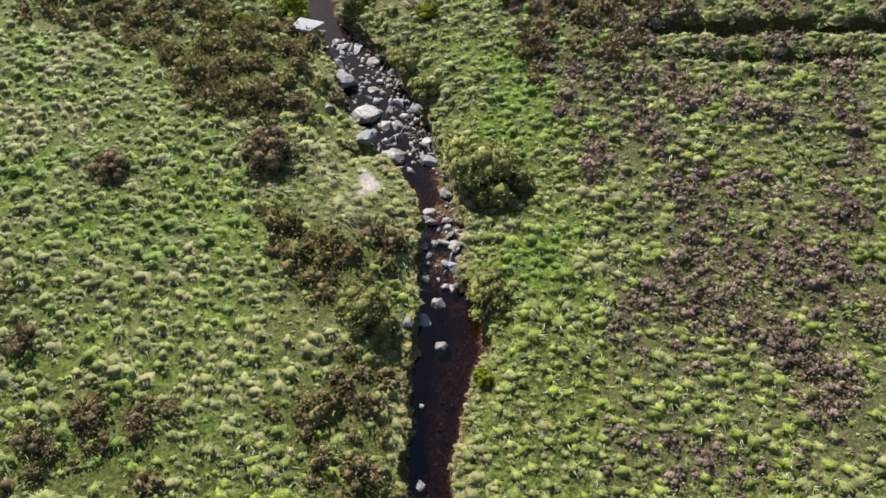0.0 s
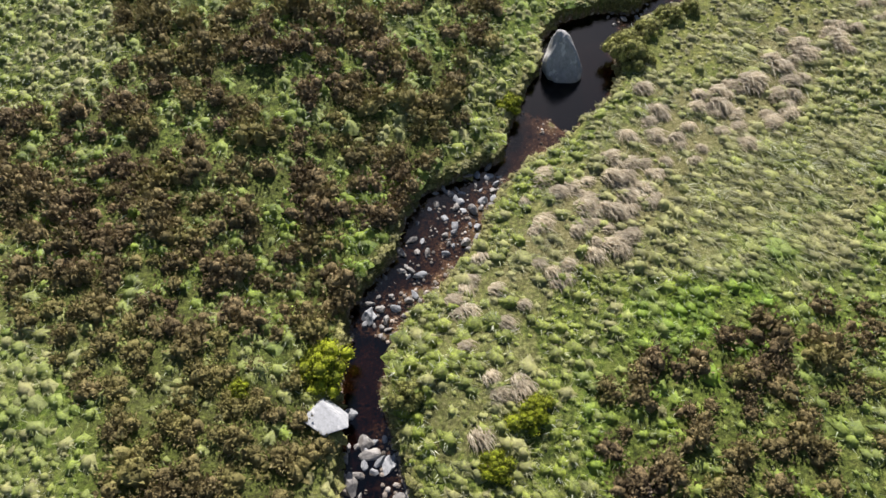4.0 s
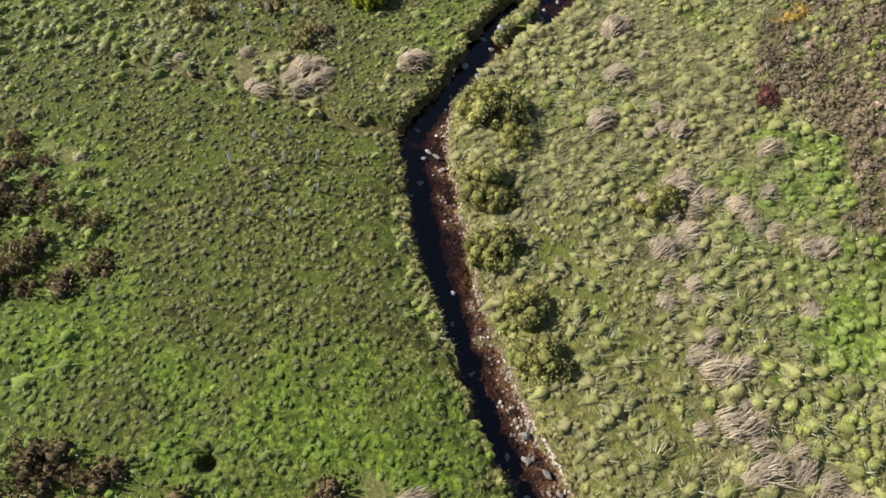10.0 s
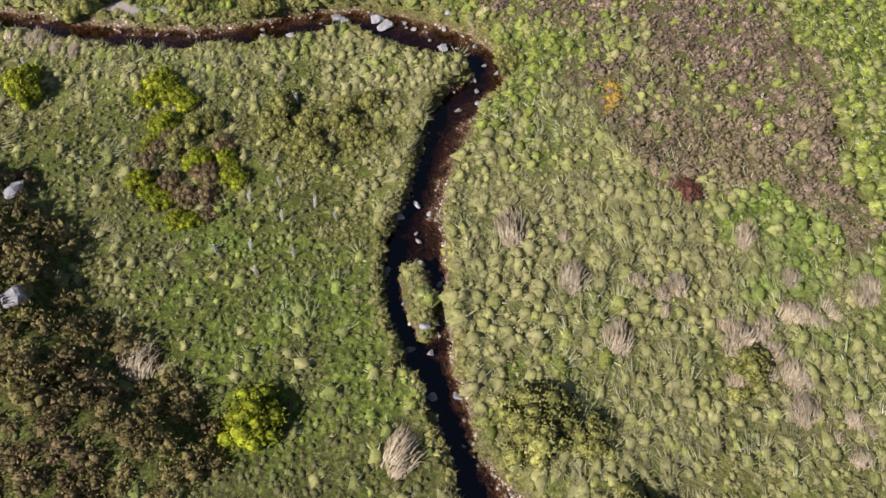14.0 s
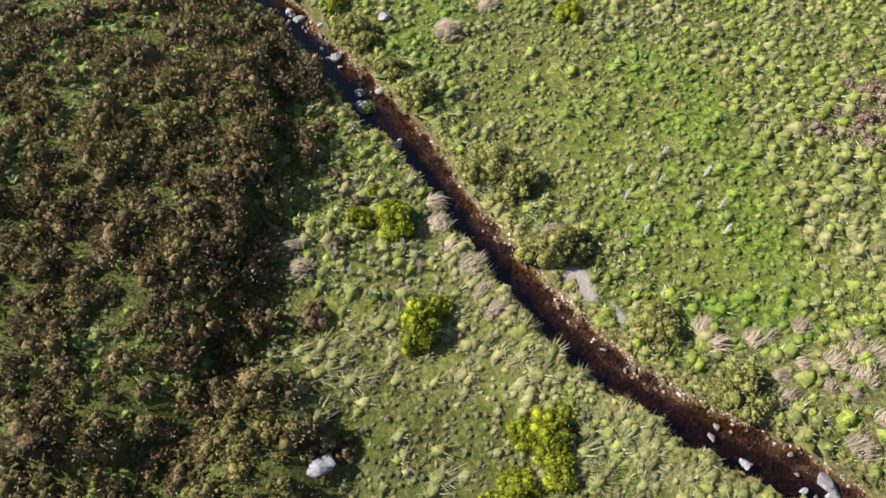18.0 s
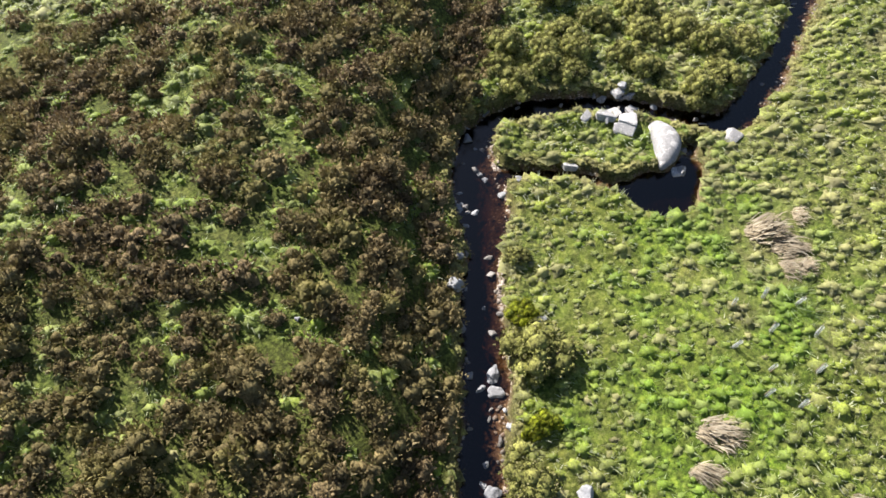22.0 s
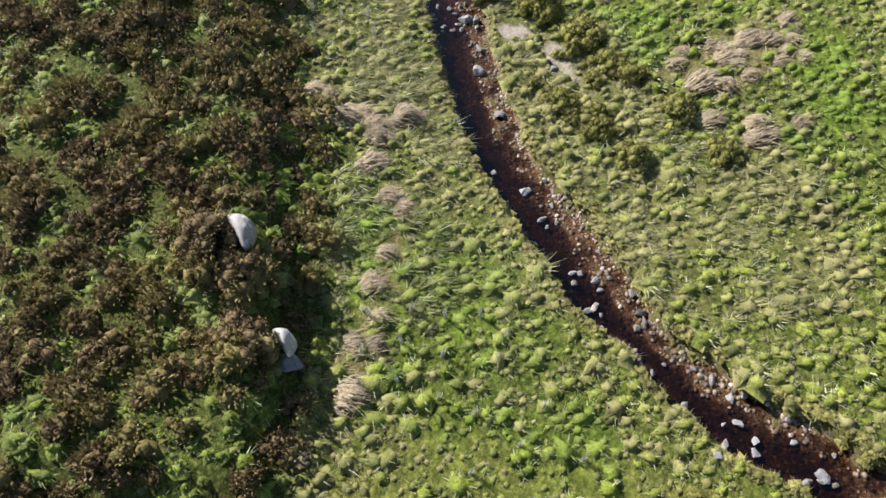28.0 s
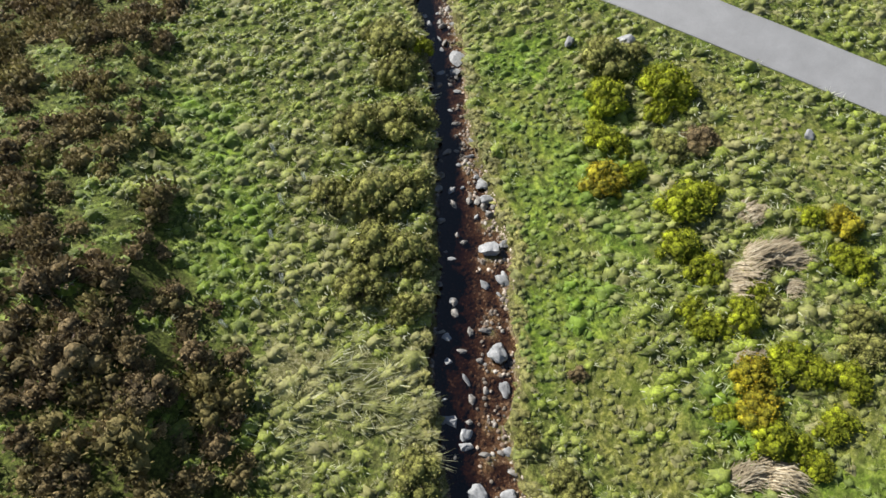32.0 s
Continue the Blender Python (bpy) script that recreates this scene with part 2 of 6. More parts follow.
    return m


def water_material():
    """Clear peat-stained water: the deeper it is the more of the light it takes; its face mirrors the sky."""
    m, n, l, p = material("peat water")
    vec = coords(n)
    through_water = n.new("ShaderNodeBsdfTransparent")
    put(l, ramp(n, l, field(n, "depth"), (0.0, (0.74, 0.60, 0.46)), (0.12, (0.165, 0.104, 0.068)), (0.28, (0.06, 0.031, 0.019)), (0.5, (0.032, 0.012, 0.008)), (1.0, (0.008, 0.004, 0.004))), through_water.inputs["Color"])
    gloss = n.new("ShaderNodeBsdfGlossy")
    gloss.inputs["Roughness"].default_value = 0.04
    fresnel = n.new("ShaderNodeFresnel")
    fresnel.inputs["IOR"].default_value = 1.55
    bump = n.new("ShaderNodeBump")
    bump.inputs["Strength"].default_value, bump.inputs["Distance"].default_value = 0.22, 0.03
    put(l, noise_at(n, l, vec, 11.0, 3.0, 0.6), bump.inputs["Height"])
    put(l, bump.outputs[0], gloss.inputs["Normal"])
    put(l, bump.outputs[0], fresnel.inputs["Normal"])
    mix = n.new("ShaderNodeMixShader")
    put(l, fresnel.outputs[0], mix.inputs[0])
    put(l, through_water.outputs[0], mix.inputs[1])
    put(l, gloss.outputs[0], mix.inputs[2])
    put(l, mix.outputs[0], n["Material Output"].inputs["Surface"])
    return m


def rock_material(name, base, lichen, wet=0.0):
    m, n, l, p = material(name)
    vec = coords(n)
    own = n.new("ShaderNodeObjectInfo").outputs["Random"]
    grain = noise_at(n, l, vec, 6.0, 8.0, 0.75)
    c = ramp(n, l, grain, (0.25, tuple(v * 0.55 for v in base)), (0.5, base), (0.8, tuple(min(0.75, v * 1.35) for v in base)))
    c = blend(n, l, ramp(n, l, noise_at(n, l, vec, 2.2, 5.0), (0.55, (0, 0, 0)), (0.62, (0.8, 0.8, 0.8))), c, lichen)
    c = blend(n, l, 1.0, c, ramp(n, l, own, (0.0, (0.7, 0.68, 0.66)), (1.0, (1.15, 1.12, 1.08))), "MULTIPLY")
    put(l, c, p.inputs["Base Color"])
    p.inputs["Roughness"].default_value = 0.8 - wet
    relief(n, l, p, noise_at(n, l, vec, 9.0, 8.0, 0.8), 0.5, 0.05)
    return m


MAT_GROUND = ground_material()
MAT_WATER = water_material()
MAT_GRANITE = rock_material("pale granite", (0.225, 0.24, 0.26), (0.36, 0.375, 0.395))
MAT_WHITE = rock_material("white lichened granite", (0.34, 0.35, 0.36), (0.68, 0.685, 0.68))
MAT_GREY = rock_material("grey wet stone", (0.17, 0.165, 0.16), (0.30, 0.30, 0.28), 0.35)
MAT_PEBBLE = leafy("pebbles", (0.05, 0.032, 0.02), (0.16, 0.11, 0.075), (0.48, 0.42, 0.36), 0.8, 0.7, 0.0, 0.5)
MAT_COBBLE = leafy("cobbles", (0.06, 0.048, 0.038), (0.165, 0.138, 0.112), (0.42, 0.39, 0.355), 0.8, 0.86, 0.0, 0.6)
MAT_SHINGLE = leafy("pale shingle", (0.12, 0.09, 0.066), (0.29, 0.235, 0.185), (0.54, 0.48, 0.42), 0.8, 0.6, 0.0, 0.7)
MAT_FRINGE = leafy("bank grass", (0.128, 0.135, 0.03), (0.255, 0.247, 0.075), (0.45, 0.405, 0.225), 0.8, 0.6)
MAT_MOSS = leafy("moss cap", (0.06, 0.09, 0.01), (0.15, 0.2, 0.03), (0.3, 0.33, 0.1), 0.3)


def asphalt_material():
    m, n, l, p = material("worn asphalt")
    vec = coords(n)
    c = ramp(n, l, noise_at(n, l, vec, 30.0, 6.0, 0.8), (0.3, (0.13, 0.135, 0.145)), (0.7, (0.24, 0.245, 0.255)))
    c = blend(n, l, 1.0, c, ramp(n, l, noise_at(n, l, vec, 0.5, 4.0), (0.3, (0.85, 0.85, 0.85)), (0.7, (1.12, 1.12, 1.12))), "MULTIPLY")
    put(l, c, p.inputs["Base Color"])
    p.inputs["Roughness"].default_value = 0.8
    relief(n, l, p, noise_at(n, l, vec, 60.0, 3.0), 0.3, 0.01)
    return m


def plain_material(name, dark, pale, scale=12.0, rough=0.7):
    m, n, l, p = material(name)
    put(l, ramp(n, l, noise_at(n, l, coords(n), scale, 5.0, 0.7), (0.3, dark), (0.7, pale)), p.inputs["Base Color"])
    p.inputs["Roughness"].default_value = rough
    return m


def tube_material():
    """Ribbed, half-clear plastic."""
    m, n, l, p = material("clear plastic tube")
    p.inputs["Base Color"].default_value = (0.66, 0.70, 0.70, 1)
    p.inputs["Roughness"].default_value = 0.3
    clear = n.new("ShaderNodeBsdfTransparent")
    mix = n.new("ShaderNodeMixShader")
    wave = n.new("ShaderNodeTexWave")
    wave.inputs["Scale"].default_value = 9.0
    put(l, coords(n), wave.inputs["Vector"])
    put(l, ramp(n, l, wave.outputs["Fac"], (0.0, (0.14, 0.14, 0.14)), (1.0, (0.34, 0.34, 0.34))), mix.inputs[0])
    put(l, clear.outputs[0], mix.inputs[1])
    put(l, p.outputs[0], mix.inputs[2])
    put(l, mix.outputs[0], n["Material Output"].inputs["Surface"])
    return m


MAT_ASPHALT = asphalt_material()
MAT_TUBE = tube_material()
MAT_STAKE = plain_material("weathered stake wood", (0.16, 0.12, 0.08), (0.36, 0.29, 0.2))
MAT_STEM = plain_material("woody stem", (0.05, 0.035, 0.025), (0.15, 0.11, 0.08))
MAT_DRIFT = plain_material("bleached driftwood", (0.4, 0.36, 0.31), (0.62, 0.58, 0.52))

# ---- the plan: stream stations (x, y, half width), hills, zones ----
REACH_A = [(-10.8, -25.7, 1.2), (-4.8, -9.7, 1.2), (-1.8, -1.7, 1.2), (1.2, 6.3, 1.27), (2.6, 8.8, 1.28), (4.2, 11.3, 1.66), (6.0, 13.5, 1.87), (6.6, 16.3, 1.07), (8.0, 18.8, 1.37), (8.9, 21.6, 1.2), (9.1, 24.4, 1.45), (9.1, 27.3, 2.04), (9.0, 30.2, 2.29), (9.2, 33.1, 1.79), (8.9, 36.0, 1.52), (8.6, 38.8, 1.09), (8.9, 41.7, 1.19), (10.0, 44.4, 1.6), (12.1, 46.3, 1.76), (13.5, 48.9, 2.24), (15.5, 51.0, 1.45), (17.8, 52.7, 0.89), (19.6, 54.9, 1.67), (21.4, 57.2, 2.17)]
REACH_B = [(23.1, 59.5, 2.56), (23.7, 62.3, 2.29), (25.8, 63.6, 1.71), (28.2, 64.5, 0.77), (30.8, 65.9, 1.08), (33.1, 67.7, 1.21), (35.4, 69.5, 1.2), (37.9, 70.9, 1.26), (40.4, 72.4, 1.28), (43.0, 73.7, 1.39), (45.6, 74.8, 1.52), (48.3, 75.9, 1.44), (51.1, 76.7, 1.38), (53.8, 76.3, 0.88), (56.5, 75.3, 0.97), (59.2, 74.2, 1.14), (61.8, 73.0, 1.51), (64.1, 71.3, 1.72), (66.1, 69.2, 1.25), (67.9, 67.0, 1.13), (69.5, 64.6, 1.46), (71.0, 62.2, 1.32), (71.5, 59.3, 1.0), (74.2, 58.8, 1.4)]
REACH_C = [(76.7, 60.1, 1.84), (79.2, 61.6, 1.7), (81.6, 63.2, 1.16), (82.8, 65.8, 1.39), (83.9, 68.5, 1.23), (85.3, 71.0, 1.06), (86.8, 73.5, 1.19), (88.7, 75.7, 1.23), (90.8, 77.6, 1.05), (93.0, 79.6, 1.17), (95.1, 81.5, 1.13), (97.5, 83.2, 1.09), (99.7, 85.0, 1.29), (101.7, 87.2, 1.41), (103.8, 89.1, 1.4), (105.9, 91.1, 1.18), (108.0, 93.2, 1.1), (110.0, 95.2, 1.21), (111.7, 97.5, 1.24), (113.8, 99.5, 1.04), (115.8, 101.6, 1.48), (117.3, 104.0, 1.34), (119.6, 105.7, 0.86), (122.2, 105.0, 0.85)]
REACH_D = [(124.7, 103.5, 0.79), (126.7, 101.4, 0.9), (128.4, 99.0, 0.7), (129.8, 96.6, 1.05), (132.6, 96.3, 1.03), (135.5, 96.9, 0.92), (138.2, 97.8, 0.81), (141.0, 98.7, 0.87), (143.6, 99.8, 1.08), (146.4, 100.8, 0.97), (149.2, 101.5, 1.34), (152.0, 102.0, 1.47), (153.4, 103.8, 1.35), (153.2, 106.5, 1.6), (153.7, 109.3, 1.34), (154.6, 112.1, 1.09), (155.7, 114.8, 1.66), (157.1, 117.3, 1.66), (158.5, 119.8, 1.58), (159.9, 122.4, 1.42), (161.7, 124.6, 1.59), (163.7, 126.7, 1.6), (165.8, 128.8, 1.62), (168.0, 130.6, 1.7)]
REACH_E = [(169.8, 132.9, 1.73), (172.0, 134.8, 1.59), (174.4, 136.3, 2.05), (176.8, 137.9, 1.85), (179.3, 139.5, 1.88), (181.5, 141.3, 1.63), (183.7, 143.2, 1.3), (185.9, 145.1, 1.01), (188.3, 146.8, 1.06), (190.6, 148.6, 1.14), (192.6, 150.6, 1.03), (193.9, 151.6, 1.17), (199.9, 156.1, 1.1), (211.9, 165.1, 1.1), (223.9, 174.1, 1.1)]
REACHES = REACH_A + REACH_B + REACH_C + REACH_D + REACH_E
HILLS_A = [(-20, 22, 0.57), (-20, 39, 1.3), (-3, 22, 0.47), (-3, 39, 0.94), (-3, 73, 3.54), (14, 22, -0.32), (14, 39, -0.26), (14, 56, -0.11), (14, 73, 0.75), (31, 22, 0.51), (31, 39, 0.82), (31, 56, -0.6), (31, 73, -0.14), (31, 90, 0.48), (48, 56, -0.16), (48, 73, 0.17), (48, 90, -0.36), (48, 107, -0.11), (65, 39, 1.74), (65, 56, -0.03), (65, 73, -0.16), (65, 90, -0.23), (82, 73, -0.74), (82, 90, -0.76), (82, 107, 0.96), (99, 56, 0.09), (99, 73, -0.4), (99, 90, 0.25), (99, 107, 1.5), (99, 124, 1.76)]
HILLS_B = [(116, 73, 0.11), (116, 90, -0.6), (116, 107, -1.0), (116, 124, 1.6), (133, 90, 0.74), (133, 107, -0.46), (133, 124, 0.39), (150, 90, 0.64), (150, 107, -0.46), (150, 124, -0.09), (150, 141, 1.56), (150, 158, 2.25), (167, 107, -0.19), (167, 124, -0.36), (167, 141, -1.0), (167, 158, 1.78), (184, 107, 1.43), (184, 124, 0.57), (184, 141, -0.29), (184, 158, -0.33), (201, 124, -0.18), (201, 141, 1.21)]
HILLS = HILLS_A + HILLS_B
LEVEL_AT = (0, 10, 20, 45, 60, 80, 100, 115, 130, 145, 156, 170, 185, 200)
LEVEL = (-1.3, -1.3, -1.3, -1.5, -1.4, -1.5, -1.4, -1.1, -1.0, -1.0, -0.8, -0.7, -0.5, -0.5)
rng = np.random.default_rng(7)


def catmull(rows, steps):
    p = np.array(rows, float)
    p = np.vstack([2 * p[0] - p[1], p, 2 * p[-1] - p[-2]])
    t = np.linspace(0, 1, steps, endpoint=False)[:, None]
    parts = [0.5 * (2 * b + (c - a) * t + (2 * a - 5 * b + 4 * c - d) * t ** 2 + (3 * b - a - 3 * c + d) * t ** 3)
             for a, b, c, d in zip(p, p[1:], p[2:], p[3:])]
    return np.vstack(parts)


BROOK = catmull(REACHES, 6)
LATTICE = rng.random((256, 256))


def value_noise(x, y, size):
    """Smooth noise from -1 to 1 with lumps of that size in metres."""
    x, y = np.asarray(x) / size + 500.0, np.asarray(y) / size + 500.0
    i, j = np.floor(x).astype(int), np.floor(y).astype(int)
    f, g = x - i, y - j
    f, g = f * f * (3 - 2 * f), g * g * (3 - 2 * g)
    at = lambda a, b: LATTICE[a % 256, b % 256]
    return 2 * ((at(i, j) * (1 - f) + at(i + 1, j) * f) * (1 - g) + (at(i, j + 1) * (1 - f) + at(i + 1, j + 1) * f) * g) - 1


def smooth(a, b, x):
    t = np.clip((x - a) / (b - a), 0, 1)
    return t * t * (3 - 2 * t)


def hills(x, y):
    z = np.zeros_like(x)
    for cx, cy, h in HILLS:
        z += h * np.exp(-((x - cx) ** 2 + (y - cy) ** 2) / 338.0)
    return z


def chain(x, y, rows):
    """Distance to the outside of a row of discs (x, y, radius)."""
    p = catmull(rows, 8) if len(rows) > 1 else np.array(rows, float)
    best = np.full(x.shape, 1e9)
    for cx, cy, r in p:
        np.minimum(best, np.hypot(x - cx, y - cy) - r, out=best)
    return best


SIDE_WATER = [
    [(127.2, 96.6, 0.5), (125.6, 95.6, 0.9), (124.2, 95.4, 1.45), (123.4, 95.9, 1.5), (122.6, 96.9, 0.8), (121.9, 98.2, 0.35)],
    [(121.9, 98.2, 0.35), (120.9, 99.9, 0.4), (119.4, 101.4, 0.5), (117.8, 102.6, 0.9)],
    [(59.2, 75.3, 0.6), (60.8, 74.5, 0.55), (62.6, 73.9, 0.55), (64.4, 72.4, 0.6)],
    [(153.2, 102.2, 0.9), (154.1, 101.0, 0.6), (154.4, 99.6, 0.3)],
]
ISLANDS = [
    [(60.2, 73.6, 0.45), (61.8, 72.8, 0.75), (63.3, 72.1, 0.5)],
]
DITCHES = [
    ([(27.4, 26.3, 0.45), (33.0, 23.3, 0.55), (41.0, 19.4, 0.6), (52.0, 14.0, 0.6)], 0.95),
    ([(26.3, 24.0, 0.3), (32.0, 20.8, 0.4), (39.0, 17.3, 0.4)], 0.55),
    ([(52.3, 95.4, 0.25), (51.9, 90.5, 0.25), (51.7, 85.4, 0.25), (50.4, 81.3, 0.25), (50.8, 78.3, 0.3)], 0.5),
    ([(70.0, 38.0, 0.3), (61.9, 42.9, 0.3), (55.2, 46.8, 0.3), (50.4, 50.4, 0.3)], 0.5),
    ([(30.5, 81.5, 0.35)], 0.8),
]
# ground a little lower than the hills round it: the island and its boulders
LOWER = [(124.8, 98.6, 2.0, 0.26), (121.6, 101.8, 2.2, 0.26), (6.6, 28.3, 2.4, 0.85), (5.6, 25.0, 1.6, 0.6), (126.2, 97.8, 1.1, 0.3), (146.4, 128.9, 1.8, -0.8), (143.9, 125.6, 1.2, -0.5)]
# bare stone: nothing grows here
BARE = [(126.2, 97.75, 0.75), (125.4, 96.9, 0.75), (127.0, 98.7, 0.75), (125.9, 100.3, 0.7), (22.3, 60.4, 1.4), (6.9, 38.1, 0.7), (147.6, 129.1, 0.6), (145.0, 124.8, 0.45)]
ROAD = (197.75, 201.35)
# how far from the brook the growth is drawn, by stretches of its course
LEFT_REACH = (22, 25, 25, 26, 38, 40, 42, 36, 35, 31, 26, 9, 10, 25, 29, 26, 28, 35, 21, 16, 18, 21, 33, 27, 29, 29, 29, 22)
RIGHT_REACH = (22, 25, 36, 34, 22, 35, 22, 26, 21, 18, 20, 31, 32, 28, 33, 32, 18, 9, 30, 24, 28, 24, 27, 28, 29, 29, 28, 22)


def brook(x, y):
    """Distance outside the water's edge (negative in the brook), the water's level, and the nearest station."""
    sd, near = np.full(x.shape, 1e9), np.zeros(x.shape, int)
    for k, (cx, cy, w) in enumerate(BROOK):
        d = np.hypot(x - cx, y - cy) - w
        hit = d < sd
        sd[hit], near[hit] = d[hit], k
    level = np.interp(BROOK[near, 0], LEVEL_AT, LEVEL)
    return sd, level, near


def edge(x, y):
    sd, level, near = brook(x, y)
    close = sd < 14
    part, px, py = sd[close], x[close], y[close]
    for rows in SIDE_WATER:
        np.minimum(part, chain(px, py, rows), out=part)
    for rows in ISLANDS:
        part = np.maximum(part, -chain(px, py, rows))
    part = part + 0.16 * value_noise(px, py, 0.9) + 0.10 * value_noise(px + 31, py, 0.4)
    sd[close] = part
    return sd, level, near


def road_height(y):
    return hills(np.full_like(y, 199.5), y) + 0.02


def surface(x, y, sd, level, near):
    """The ground's height, with the cut of the brook, the ditches and the bed of the road."""
    z = hills(x, y)
    z = z + 1.35 * soft_share("knoll", x, y) * smooth(0.4, 2.2, sd)
    z = z + 0.10 * value_noise(x, y, 2.6) + 0.05 * value_noise(x + 9, y, 1.1)
    for cx, cy, r, deep in LOWER:
        z = z - deep * smooth(r + 1.2, r - 0.6, np.hypot(x - cx, y - cy))
    lip = level + np.where((near > 60) & (near < 92), 0.35, 0.72) - 0.12 * np.maximum(sd, 0)
    low_bank = smooth(92, 100, near) * smooth(140, 132, near) * smooth(9, 4, sd)
    z = z - low_bank * np.maximum(z - (level + 0.85 + 0.22 * np.maximum(sd, 0)), 0)
    z = z - smooth(4.5, 2.0, sd) * np.maximum(z - (level + 0.72 + 0.42 * np.maximum(sd, 0)), 0) * 0.8
    z = np.where((sd < 4) & (z < lip), lip + 0.3 * (z - lip), z)
    z += 0.08 * np.exp(-((sd - 0.35) / 0.4) ** 2)
    pool = 0.5 + 0.5 * value_noise(near * 0.25, near * 0.0, 6.0)
    pool = smooth(0.3, 0.75, pool)
    pool = np.where((near > 139) & (near < 158), 1.0, pool)
    pool = np.where((near > 18) & (near < 42), 0.8, pool)
    pool = np.where((near > 56) & (near < 126), 0.3, pool)
    pool = np.where(near > 505, 0.05, pool)
    riffle = (near > 505) | ((near > 40) & (near < 54)) | ((near > 97) & (near < 139)) | ((near > 158) & (near < 194))
    ahead = np.roll(BROOK[:, :2], -1, 0) - BROOK[:, :2]
    ahead /= np.hypot(ahead[:, 0], ahead[:, 1])[:, None]
    left = (ahead[near, 0] * (y - BROOK[near, 1]) - ahead[near, 1] * (x - BROOK[near, 0])) / BROOK[near, 2]
    deep_side = smooth(-0.45, 0.35, left)
    depth = (0.07 + 0.09 * pool) * (1 - deep_side) + (0.26 + 0.36 * pool) * deep_side
    depth = 0.01 + depth * np.where(riffle, 0.4 + 0.5 * deep_side * (near > 200), 1.0) * smooth(0.05, 0.6, -sd)
    depth = np.where((near > 135) & (near < 157), np.maximum(depth, 0.62 * smooth(0.0, 0.6, -sd)), depth)
    depth = np.where((near > 16) & (near < 40), np.maximum(depth, 0.24 * smooth(0.0, 0.6, -sd)), depth)
    depth = np.where((near > 87) & (near < 98), np.maximum(depth, 0.34 * smooth(0.0, 0.5, -sd)), depth)
    inlet = smooth(3.0, 2.2, np.hypot(x - 123.9, y - 95.7))
    depth = np.maximum(depth, 0.7 * inlet * smooth(0.0, 0.35, -sd))
    bed = level - depth + 0.06 * value_noise(x, y, 0.8) + 0.05 * value_noise(x, y + 50, 0.4)
    cut = smooth(0.26, -0.04, sd)
    z = z * (1 - cut) + bed * cut
    for rows, deep in DITCHES:
        z -= deep * smooth(0.45, -0.15, chain(x, y, rows) + 0.15 * value_noise(x, y, 0.7))
    off = np.maximum(ROAD[0] - x, x - ROAD[1])
    return np.where(off < 2.5, z + (road_height(y) - 0.05 - z) * smooth(1.6, 0.25, off), z)


# patches of one kind of growth, drawn as polygons on the plan
ZONES = []


def zone(kind, share, *xy):
    ZONES.append((kind, share, np.array(xy).reshape(-1, 2)))


zone("heather", 0.85, -1.8, 43.4, 6.2, 40.0, 7.1, 35.9, 6.1, 31.4, 4.6, 28.7, 2.5, 29.5, -0.3, 31.5, -2.7, 34.0, -1.2, 37.1, -2.6, 40.0)
zone("heather", 0.9, 0.1, 24.5, 2.1, 22.8, 4.5, 19.6, 4.0, 16.8, 3.2, 15.0, 0.2, 15.4, -0.3, 16.6, -1.8, 17.4, -1.2, 20.0, 0.5, 21.1, -0.5, 22.8)
zone("heather", 0.9, -5.0, 14.3, -2.3, 14.6, 1.7, 12.4, 1.8, 10.4, 0.1, 6.5, -3.5, 8.3, -3.7, 10.7, -5.5, 12.7)
zone("heather", 0.5, -14.5, 25.1, -13.1, 23.4, -12.6, 20.5, -13.3, 18.3, -14.5, 19.2, -15.2, 21.1)
zone("heather", 0.55, -15.7, 18.8, -10.6, 17.0, -7.8, 14.4, -9.0, 13.2, -10.9, 11.9, -16.5, 14.6)
zone("ling", 0.8, 20.2, 33.1, 42.3, 21.0, 19.6, -3.2, 8.1, 2.6, 15.1, 11.4, 16.8, 17.5)
zone("heather", 0.7, -16.0, 57.5, 16.2, 54.7, 11.8, 48.3, 8.0, 43.1, 7.9, 41.0, 6.2, 38.0, 7.2, 34.4, 4.5, 29.7, 1.8, 30.9, -1.6, 32.3, -2.9, 34.3, -3.5, 37.8, -5.4, 41.7, -11.1, 46.5)
zone("straw", 0.5, 12.9, 42.7, 19.5, 51.3, 24.5, 53.1, 23.8, 47.2, 16.0, 38.7, 12.6, 34.6, 11.7, 36.9)
zone("heather", 0.85, -7.6, 78.4, 13.2, 75.3, 14.0, 70.4, 16.6, 66.8, 15.0, 58.8, 14.1, 56.2, 12.3, 52.8, 10.6, 49.7, 10.2, 45.7, -3.7, 47.9)
zone("straw", 0.8, 15.7, 44.8, 21.8, 51.4, 27.2, 54.7, 35.4, 59.6, 39.2, 60.5, 39.5, 57.6, 32.8, 53.3, 27.2, 50.4, 24.5, 46.9, 19.8, 44.1)
zone("meadow", 1, 23.4, 71.9, 29.0, 73.3, 27.8, 74.5, 39.7, 72.8, 31.1, 66.8, 27.4, 65.0, 23.6, 65.1, 21.5, 67.8)
zone("heather", 0.7, 28.0, 102.3, 30.6, 99.3, 27.9, 93.7, 29.3, 87.1, 26.0, 83.3, 21.7, 86.6, 19.4, 88.1)
zone("heather", 0.4, 18.4, 86.5, 21.9, 80.3, 20.4, 78.6, 17.3, 79.8, 15.7, 81.7)
zone("heather", 0.7, 12.4, 75.9, 17.1, 73.4, 20.4, 70.5, 19.4, 68.0, 16.9, 67.9, 11.4, 74.2)
